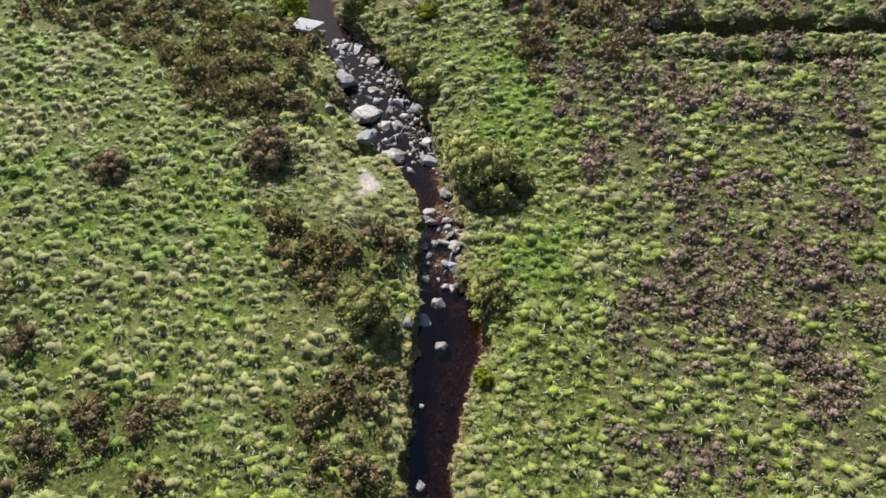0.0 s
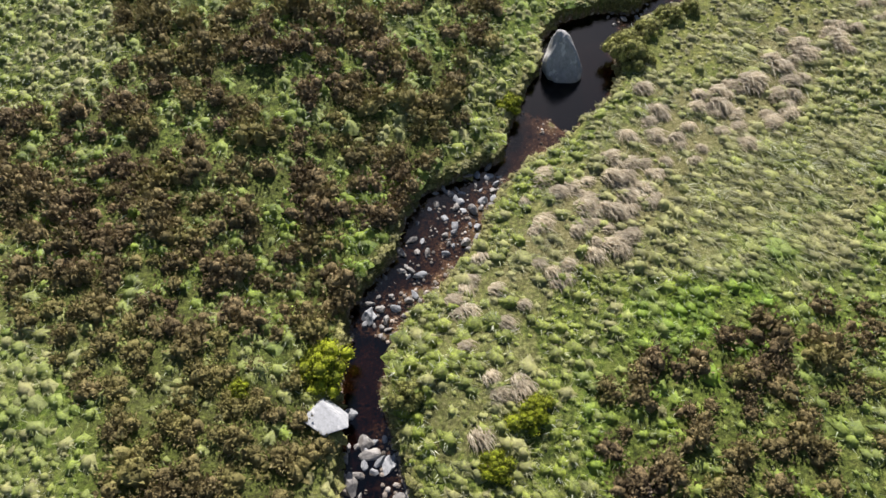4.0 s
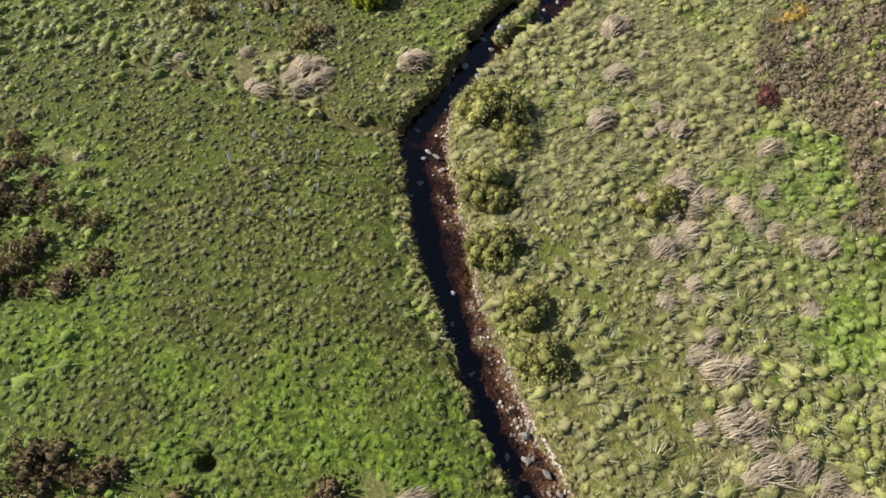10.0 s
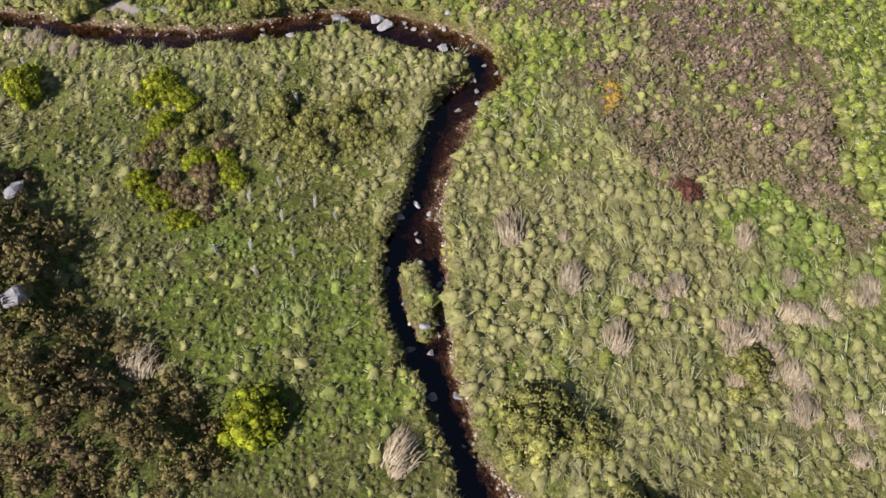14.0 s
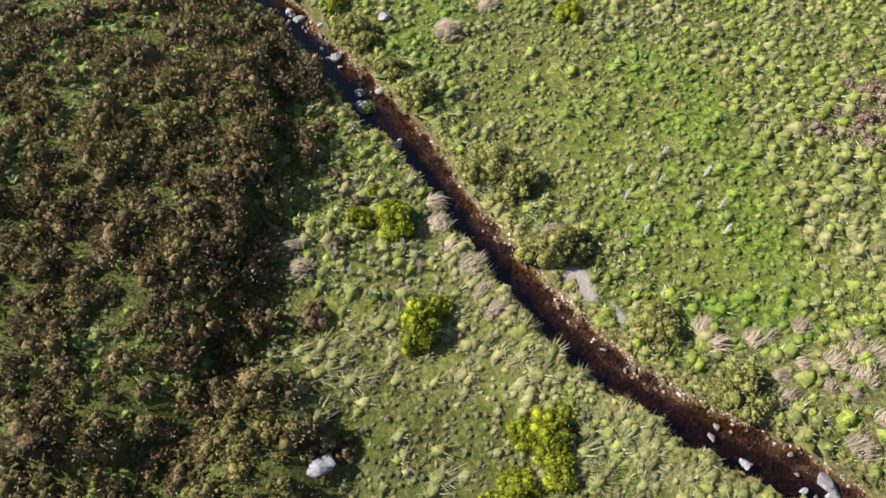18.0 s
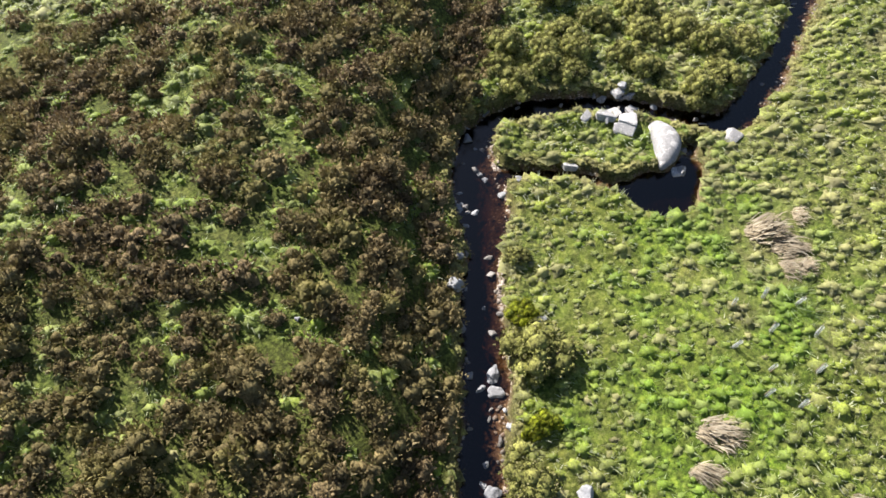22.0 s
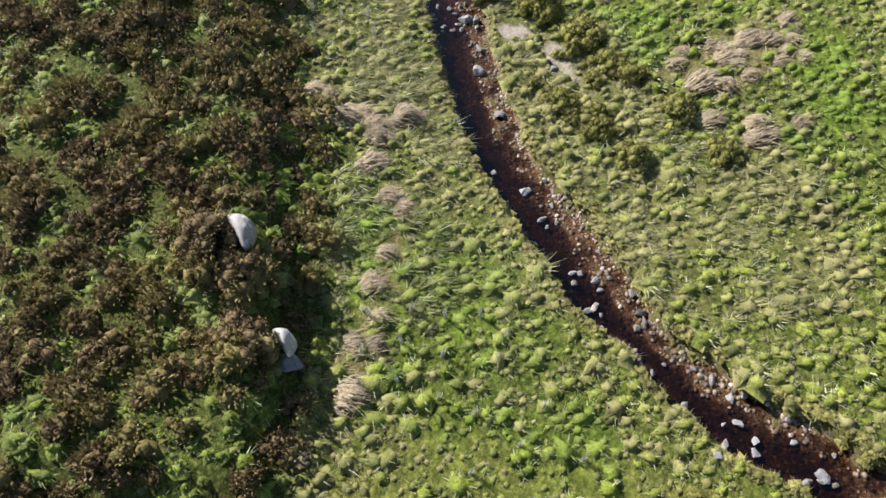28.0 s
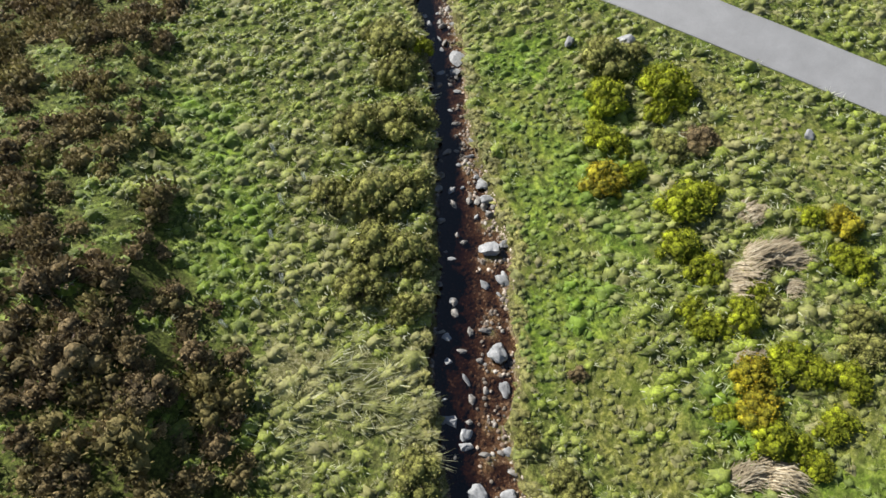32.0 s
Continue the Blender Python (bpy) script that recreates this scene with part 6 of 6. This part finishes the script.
GORSE_B = [(181.5, 124.8, 1.05), (181.7, 123.8, 0.83), (182.2, 122.4, 0.83), (178.0, 124.3, 0.9), (178.3, 123.3, 0.69), (178.0, 122.4, 0.59), (179.9, 122.4, 0.8), (6.1, 10.1, 0.57), (14.7, 34.8, 0.82), (6.9, 40.5, 1.23), (16.7, 37.0, 0.94), (3.1, 39.3, 0.51), (18.2, 56.8, 0.82), (61.3, 82.8, 1.45), (87.7, 82.7, 1.34), (93.4, 84.9, 1.21), (93.3, 86.7, 0.79), (95.1, 86.3, 0.46), (109.3, 91.1, 0.74), (110.4, 75.9, 0.93), (112.6, 95.5, 0.75), (150.5, 104.0, 0.51), (189.0, 149.3, 0.75)]
GORSE = GORSE_A + GORSE_B
BLOOM_A = [(186.1, 136.0, 0.98), (186.2, 135.3, 0.61), (189.6, 125.2, 0.81), (180.3, 126.0, 0.89), (179.0, 125.2, 0.82)]
BLOOM = BLOOM_A
HEATH_A = [(79.2, 78.6, 0.86), (78.6, 79.4, 0.74), (79.5, 77.7, 0.65), (76.8, 75.5, 0.84), (75.6, 77.3, 0.92), (74.8, 79.1, 0.9), (74.2, 78.0, 0.7), (73.1, 78.7, 0.68), (76.4, 79.3, 0.82), (190.9, 132.8, 1.01), (176.5, 132.2, 0.48), (-7.6, 30.3, 1.26), (0.9, 27.7, 1.73), (57.3, 84.7, 0.67), (94.2, 87.0, 0.52), (91.5, 87.6, 0.56), (95.9, 88.4, 0.6), (87.3, 87.9, 0.88), (81.4, 86.5, 0.83), (81.2, 85.4, 0.68), (99.1, 89.8, 0.63), (100.7, 90.3, 0.65), (123.9, 119.3, 1.46), (164.8, 149.7, 1.56), (165.0, 146.4, 1.2), (146.6, 129.9, 1.5), (146.2, 128.2, 1.2), (144.0, 126.0, 1.3)]
HEATH = HEATH_A
RUST_A = [(57.3, 57.6, 0.97)]
RUST = RUST_A
SHELTERS_A = [(47.9, 85.7), (46.0, 86.4), (46.7, 83.6), (48.6, 83.9), (47.3, 81.9), (44.8, 83.8), (42.9, 84.1), (43.3, 82.1), (45.2, 81.2), (60.1, 89.0), (60.3, 87.6), (57.0, 91.7), (57.7, 90.1), (58.2, 88.5), (56.6, 87.3), (56.2, 89.1), (58.7, 92.2), (70.5, 79.5), (70.1, 75.7), (69.8, 73.8), (67.7, 76.5), (68.0, 78.6), (58.5, 86.9), (69.6, 78.0), (76.9, 70.3), (68.3, 73.4), (59.3, 90.7), (72.2, 74.5), (72.4, 76.4), (99.6, 70.3), (97.7, 70.5), (96.2, 68.6), (96.5, 72.4), (96.3, 67.3), (98.1, 72.3), (79.0, 70.2), (89.3, 83.6), (94.3, 71.4), (93.1, 85.2), (90.8, 87.6)]
SHELTERS_B = [(91.4, 85.8), (91.9, 84.1), (89.9, 86.6), (90.3, 84.9), (90.8, 83.1), (88.9, 85.4), (89.4, 81.9), (98.4, 68.0), (94.7, 67.2), (120.4, 89.0), (121.8, 88.3), (122.6, 87.0), (120.6, 87.0), (121.9, 85.5), (118.7, 87.7), (119.0, 85.9), (120.4, 84.4), (117.8, 85.3), (118.5, 84.0), (133.2, 114.1), (132.7, 112.4), (133.8, 115.7), (135.0, 113.9), (131.5, 114.2), (138.9, 103.8), (137.5, 102.9), (142.7, 113.4), (143.4, 110.6), (137.9, 105.2), (136.8, 104.3), (136.2, 102.5), (146.2, 110.3), (149.8, 121.5), (150.4, 120.0), (151.3, 118.7), (149.9, 116.9), (149.2, 114.3), (148.2, 120.9), (147.0, 118.2), (147.3, 116.5)]
SHELTERS_C = [(147.2, 114.3), (148.1, 111.8), (146.6, 120.0), (145.6, 121.4), (145.6, 112.8), (145.1, 115.4), (148.5, 122.9), (148.7, 119.1), (146.8, 122.1), (178.4, 151.1), (177.9, 148.7), (174.3, 147.8), (176.2, 148.8), (171.3, 146.0), (172.3, 144.5), (163.6, 138.6), (164.4, 137.3), (165.3, 136.0), (162.5, 137.3), (163.3, 135.8), (164.4, 134.7), (161.3, 136.2), (162.1, 134.8), (163.3, 133.4), (169.6, 146.4), (172.8, 145.9)]
SHELTERS = SHELTERS_A + SHELTERS_B + SHELTERS_C

for k, (x, y, r) in enumerate(BOULDERS):
    dim = y < 38 and x < 20 and k % 3 != 0
    put_stone("boulder", (GREY if dim else PALE)[k % 5], x, y, r * 1.05,
              "dark grey weathered boulder among the rapids" if dim else "pale granite boulder in the brook's stony bed", "boulders along the brook",
              flat=rng.uniform(0.45, 0.8), stretch=rng.uniform(0.95, 1.35))

# the great boulders, each of its own shape
def egg_mesh(name, mat):
    """A great boulder worn round, narrowing to a blunt point."""
    bm = bmesh.new()
    bmesh.ops.create_icosphere(bm, subdivisions=5, radius=1.0)
    for v in bm.verts:
        narrow = 1.05 - 0.42 * max(0.0, v.co.z - 0.05) - 0.3 * max(0.0, -0.1 - v.co.z)
        v.co.x, v.co.y = v.co.x * narrow, v.co.y * narrow
        v.co *= 1 + 0.16 * noise.noise(v.co * 1.3 + Vector((3, 0, 0))) + 0.05 * noise.noise(v.co * 4) + 0.02 * noise.noise(v.co * 11)
        for way, far in ((Vector((0.5, -0.75, 0.3)), 0.62), (Vector((-0.8, -0.2, 0.5)), 0.66)):
            over = v.co.dot(way.normalized()) - far
            if over > 0:
                v.co -= way.normalized() * over * 0.7
    me = bpy.data.meshes.new(name)
    bm.to_mesh(me)
    bm.free()
    for q in me.polygons:
        q.use_smooth = True
    me.materials.append(mat)
    return me


put_stone("great_boulder", egg_mesh("great_boulder", MAT_WHITE), 22.3, 60.35, 1.36, "great white lichen-covered boulder in the dark pool", "great boulders", 1.95, 1.05, 1.25, 0.25)


def block_mesh(name, seed, mat, worn=0.3):
    """A flat-topped, split block of granite with worn corners, 2 across."""
    r = np.random.default_rng(seed)
    bm = bmesh.new()
    bmesh.ops.create_cube(bm, size=1.7)
    for v in bm.verts:
        v.co += Vector(r.uniform(-0.5, 0.5, 3)) * (1.0 if v.co.z > 0 else 0.6)
        if v.co.z > 0:
            v.co.x, v.co.y = v.co.x * 0.86, v.co.y * 0.86
    bmesh.ops.bevel(bm, geom=bm.edges[:], offset=worn, segments=3, profile=0.55, affect="EDGES")
    for v in bm.verts:
        v.co *= 1 + 0.16 * noise.noise(v.co * 2.0 + Vector((seed, 0, 0)))
    bmesh.ops.triangulate(bm, faces=bm.faces)
    me = bpy.data.meshes.new(name)
    bm.to_mesh(me)
    bm.free()
    me.materials.append(mat)
    return me


BLOCKS = [block_mesh("block", 520 + k, MAT_WHITE) for k in range(4)]
for k, (bx, by, br) in enumerate(((125.95, 100.2, 0.68), (125.1, 101.2, 0.5), (126.15, 101.4, 0.42), (127.1, 100.75, 0.45), (127.25, 102.1, 0.46), (127.75, 101.5, 0.36), (125.2, 99.8, 0.5), (125.6, 96.1, 0.46), (128.9, 95.3, 0.55), (121.2, 100.3, 0.4), (124.3, 101.9, 0.33), (126.5, 102.6, 0.34))):
    put_stone("block", BLOCKS[k % 4], bx, by, br, "flat-topped pale granite block beside the island", "blocks by the island", rng.uniform(0.34, 0.5), rng.uniform(0.95, 1.3), None, 0.3)


def crescent(name, length, width, height, bend):
    """A long whaleback of granite, bent to one side, steep at its outer flank."""
    bm = bmesh.new()
    rows, sides = 22, 16
    rings = []
    for i in range(rows + 1):
        t = i / rows
        s = math.sin(math.pi * min(max(t, 0.015), 0.985)) ** 0.55
        cx, cy = (t - 0.5) * length, bend * (1 - (2 * t - 1) ** 2)
        ring = []
        for k in range(sides):
            a = 2 * math.pi * k / sides
            p = Vector((cx, cy + math.cos(a) * width * 0.5 * s, math.copysign(abs(math.sin(a)) ** 0.75, math.sin(a)) * height * s))
            p += Vector((0.5, 1, 0.6)) * 0.06 * noise.noise(p * 1.9)
            ring.append(bm.verts.new(p))
        rings.append(ring)
    for a, b in zip(rings, rings[1:]):
        for k in range(sides):
            bm.faces.new((a[k], b[k], b[(k + 1) % sides], a[(k + 1) % sides]))
    bm.faces.new(rings[0])
    bm.faces.new(rings[-1][::-1])
    bmesh.ops.recalc_face_normals(bm, faces=bm.faces)
    me = bpy.data.meshes.new(name)
    bm.to_mesh(me)
    bm.free()
    for q in me.polygons:
        q.use_smooth = True
    me.materials.append(MAT_WHITE)
    return me


put_stone("great_boulder", block_mesh("slab", 531, MAT_GRANITE, 0.12), 6.8, 37.9, 1.1, "flat pale slab leaning on the bank", "great boulders", 0.3, 1.2, -0.75, 0.1)
whale = new("great_boulder", crescent("whaleback", 3.8, 1.65, 0.75, -0.65))
whale.location, whale.rotation_euler = (125.9, 98.15, -0.72), (0, 0.08, radians(52))
tagged(whale, "long curved white granite boulder at the island's end", "boulder", "great boulders")
for wx, wy, wl, wt in ((147.6, 129.1, 2.0, -1.94), (145.0, 124.8, 1.4, -1.94)):
    z, _, _ = height_at([wx], [wy])
    b = new("great_boulder", crescent("heath_boulder", wl, 0.42 * wl, 0.75, 0.2 * wl))
    b.location, b.rotation_euler = (wx, wy, float(z[0]) + 0.3), (0.1, 0, wt)
    tagged(b, "white boulder half buried in dark heather", "boulder", "great boulders")

# loose stones that can be told apart, in the stonier reaches
spots = []
for low, high, count in ((42, 52, 22), (60, 87, 75), (98, 126, 60), (158, 180, 20), (200, 262, 20), (262, 330, 25), (380, 450, 45), (500, 545, 35), (560, 645, 95)):
    tries = 0
    made = 0
    while made < count and tries < count * 8:
        tries += 1
        k = int(rng.integers(low, min(high, len(BROOK) - 2)))
        way = Vector(BROOK[k + 1, :2] - BROOK[k, :2]).normalized()
        off = rng.uniform(-0.95, 0.95) * BROOK[k, 2]
        x, y = BROOK[k, 0] - way.y * off, BROOK[k, 1] + way.x * off
        r = float(rng.uniform(0.13, 0.30)) * (1.25 if k < 126 else 1.0)
        if all((x - a) ** 2 + (y - b) ** 2 > (0.8 * (r + c)) ** 2 for a, b, c in spots):
            spots.append((x, y, r))
            made += 1
for k, (x, y, r) in enumerate(spots):
    put_stone("stone", SMALL[k % 9], x, y, r, "loose stone on the bed of the brook", "stones in the brook", rng.uniform(0.5, 0.85), rng.uniform(0.9, 1.5), None, 0.2)


# bushes: a woody stem and a crown of lumps thick with sprigs
def crown_mesh(name, seed, mat, lumps=19, sprigs=66, leaf=0.05, tall=0.8):
    r = np.random.default_rng(seed)
    verts, tris, tip = [], [], []
    long = r.uniform(0.95, 1.3)
    for j in range(lumps):
        a, q = j * 2.4 + r.uniform(-0.5, 0.5), math.sqrt((j + 0.3) / lumps) * r.uniform(0.75, 1.15)
        s = r.uniform(0.15, 0.24) + 0.16 * r.random() ** 2
        c = np.array((math.cos(a) * q * 0.8 * long, math.sin(a) * q * 0.8 / long, tall * max(0.1, 0.12 + 0.62 * (1 - q * q)) * r.uniform(0.7, 1.2)))
        n, sides = len(verts), 6
        for f, h in ((0.8, -0.8), (0.92, 0.1), (0.6, 0.68)):
            verts += [tuple(c + np.array((math.cos(k * math.pi / 3 + a) * f, math.sin(k * math.pi / 3 + a) * f, h)) * s * 0.92) for k in range(sides)]
        verts.append(tuple(c + np.array((0, 0, s * 0.9))))
        tip += [0.0] * (len(verts) - n)
        for g in (0, 1):
            for k in range(sides):
                u, v = n + g * sides + k, n + g * sides + (k + 1) % sides
                tris += [(u, v, v + sides), (u, v + sides, u + sides)]
        tris += [(n + 2 * sides + k, n + 2 * sides + (k + 1) % sides, n + 3 * sides) for k in range(sides)]
        for _ in range(sprigs):
            way = r.normal(size=3)
            way[2] = abs(way[2]) * 0.9 - 0.15
            way /= np.linalg.norm(way)
            at = c + way * s * r.uniform(0.88, 1.06)
            side = np.cross(way, r.normal(size=3))
            side = side / (np.linalg.norm(side) + 1e-6) * leaf * r.uniform(0.45, 0.9)
            n = len(verts)
            verts += [tuple(at - side), tuple(at + side), tuple(at + way * leaf * r.uniform(0.9, 2.0) + side * r.uniform(-0.5, 0.5))]
            tip += [1.0] * 3
            tris.append((n, n + 1, n + 2))
    return mesh_from(name, verts, tris, mat, True, {"tip": tip})


def stem_mesh(name, seed):
    r = np.random.default_rng(seed)
    verts, tris = [], []
    for _ in range(5):
        a = r.uniform(0, 6.28)
        end = np.array((math.cos(a) * 0.45, math.sin(a) * 0.45, 0.5))
        n = len(verts)
        for at, w in ((np.array((0, 0, -0.15)), 0.06), (end * 0.5 + (0, 0, 0.08), 0.045), (end, 0.02)):
            verts += [tuple(at + np.array((math.cos(b), math.sin(b), 0)) * w) for b in (0, 2.1, 4.2)]
        for g in (0, 3):
            for k in range(3):
                u, v = n + g + k, n + g + (k + 1) % 3
                tris += [(u, v, v + 3), (u, v + 3, u + 3)]
    return mesh_from(name, verts, tris, MAT_STEM)


def bushes(rows, name, mat, seed, label, category, group, tall, wide=1.08):
    models = []
    for k in range(4):
        root = new(name)
        tagged(root, label, category, group)
        part("crown", crown_mesh("crown", seed + k, mat, tall=tall), root)
        part("stem", stem_mesh("stem", seed + 50 + k), root, "brown woody stem")
        models.append(root)
    for k, (x, y, r) in enumerate(rows):
        z, sd, _ = height_at([x], [y])
        size = r * wide
        m = Matrix.LocRotScale((x, y, float(z[0]) - 0.03), Euler((0, 0, rng.uniform(0, 6.28))), None)
        ob = models[k] if k < 4 else copy_thing(models[k % 4], m)
        ob.matrix_basis = m @ Matrix.Diagonal((size, size * rng.uniform(0.85, 1.1), size * rng.uniform(0.85, 1.15), 1))


bushes(OLIVE, "gorse_bush", MAT_OLIVE, 600, "dark olive-green gorse bush on the grassy bank", "bush", "gorse bushes", 0.7, 1.25)
bushes(GORSE, "gorse_bush", MAT_GORSE, 620, "bright yellow-green young gorse bush", "bush", "gorse bushes", 0.75, 1.2)
bushes(BLOOM, "gorse_bush", MAT_BLOOM, 640, "gorse bush with golden yellow flowers", "bush", "gorse bushes", 0.75, 1.3)
bushes(HEATH, "heather_bush", MAT_HEATHER, 660, "dark brown rounded heather bush standing alone", "bush", "heather bushes", 0.6)
for x, y, r in RUST:
    z, _, _ = height_at([x], [y])
    rust = new("heather_bush")
    part("crown", crown_mesh("crown", 680, MAT_RUST, tall=0.55), rust)
    part("stem", stem_mesh("stem", 690), rust, "brown woody stem")
    rust.matrix_basis = Matrix.Translation((x, y, float(z[0]))) @ Matrix.Diagonal((r, r, r, 1))
    tagged(rust, "red-brown heather bush standing alone", "bush", "heather bushes")


# tree shelters: a clear plastic tube, its stake and the whip inside
def tube_mesh(radius=0.085, tall=0.75, thick=0.006, sides=14):
    bm = bmesh.new()
    rows = [(radius, -0.02), (radius, tall), (radius + 0.008, tall + 0.012), (radius - thick, tall), (radius - thick, -0.02)]
    rings = [[bm.verts.new((math.cos(2 * math.pi * k / sides) * q, math.sin(2 * math.pi * k / sides) * q, h)) for k in range(sides)] for q, h in rows]
    for a, b in zip(rings, rings[1:]):
        for k in range(sides):
            bm.faces.new((a[k], a[(k + 1) % sides], b[(k + 1) % sides], b[k]))
    me = bpy.data.meshes.new("tube")
    bm.to_mesh(me)
    bm.free()
    me.materials.append(MAT_TUBE)
    return me


def box_mesh(name, w, d, low, high, mat, at=(0, 0)):
    bm = bmesh.new()
    bmesh.ops.create_cube(bm, size=1.0)
    for v in bm.verts:
        v.co = Vector((v.co.x * w + at[0], v.co.y * d + at[1], low if v.co.z < 0 else high))
    bmesh.ops.bevel(bm, geom=bm.edges[:], offset=min(w, d) * 0.2, segments=1, affect="EDGES")
    me = bpy.data.meshes.new(name)
    bm.to_mesh(me)
    bm.free()
    me.materials.append(mat)
    return me


def shelters():
    first = new("tree_shelter")
    tagged(first, "clear plastic tree shelter on a stake in the grass", "tree shelter", "planted tree shelters")
    part("tube", tube_mesh(), first)
    part("stake", box_mesh("stake", 0.03, 0.03, -0.1, 0.85, MAT_STAKE, (0.108, 0)), first, "weathered wooden stake")
    whip_v, whip_t, whip_tip = proto_tuft(777, 14, 0.16, 0.02)
    part("sapling", mesh_from("sapling", whip_v * (0.45, 0.45, 2.6), whip_t, MAT_OLIVE, False, {"tip": whip_tip}), first, "thin green sapling inside the tube")
    for k, (x, y) in enumerate(SHELTERS):
        z, _, _ = height_at([x], [y])
        m = Matrix.LocRotScale((x, y, float(z[0]) + 0.02), Euler((rng.uniform(-0.12, 0.12), rng.uniform(-0.12, 0.12), rng.uniform(0, 6.28))), None)
        if k:
            copy_thing(first, m)
        else:
            first.matrix_basis = m


shelters()


# a bleached branch washed up in the rapids
def branch_mesh():
    r = np.random.default_rng(5)
    verts, quads_ = [], []

    def limb(a, b, w, bow):
        a, b = np.array(a), np.array(b)
        n, sides, rows = len(verts), 5, 6
        for i in range(rows):
            t = i / (rows - 1)
            at = a + (b - a) * t + np.array((0, 0, bow)) * math.sin(math.pi * t) + r.normal(0, 0.015, 3)
            for k in range(sides):
                c = 2 * math.pi * k / sides
                verts.append(tuple(at + np.array((math.cos(c), math.sin(c) * 0.6, math.sin(c) * 0.8)) * w * (1 - 0.75 * t)))
        for i in range(rows - 1):
            for k in range(sides):
                quads_.append((n + i * sides + k, n + i * sides + (k + 1) % sides, n + (i + 1) * sides + (k + 1) % sides, n + (i + 1) * sides + k))

    limb((-0.9, 0.3, 0.1), (0.9, -0.1, 0.25), 0.05, 0.18)
    limb((-0.2, 0.18, 0.28), (0.5, 0.75, 0.3), 0.03, 0.1)
    limb((0.1, 0.1, 0.34), (0.75, -0.7, 0.12), 0.032, 0.1)
    limb((0.3, -0.25, 0.3), (1.1, -0.5, 0.2), 0.02, 0.08)
    limb((0.2, 0.5, 0.33), (0.85, 0.45, 0.35), 0.016, 0.05)
    limb((-0.5, 0.25, 0.22), (-0.7, -0.3, 0.1), 0.022, 0.08)
    return mesh_from("branch", verts, quads_, MAT_DRIFT)


z, _, level_here = height_at([9.3], [27.0])
branch = new("driftwood_branch", branch_mesh())
branch.location = (9.3, 27.0, float(max(z[0], level_here[0])) - 0.02)
tagged(branch, "bleached forked driftwood branch stranded in the rapids", "driftwood")


# a boulder in the brook with a cap of grass and moss
mossy = new("mossy_boulder")
z, _, level_here = height_at([101.92], [88.03])
mossy.location = (101.92, 88.03, float(level_here[0]) - 0.1)
tagged(mossy, "boulder in the brook topped with a cushion of yellow-green grass", "boulder")
rock = part("rock", stone_mesh("rock", 541, MAT_GRANITE, 3, 0.5, 0.8), mossy, "pale granite block")
rock.scale = (0.62, 0.55, 0.42)
cap_v, cap_t, cap_tip = proto_bush(543, 260, 0.5, 0.34, 0.035, 6)
cap = part("grass_cap", mesh_from("grass_cap", cap_v, cap_t, MAT_MOSS, True, {"tip": cap_tip}), mossy, "cushion of grass and moss")
cap.location = (-0.08, -0.12, 0.22)
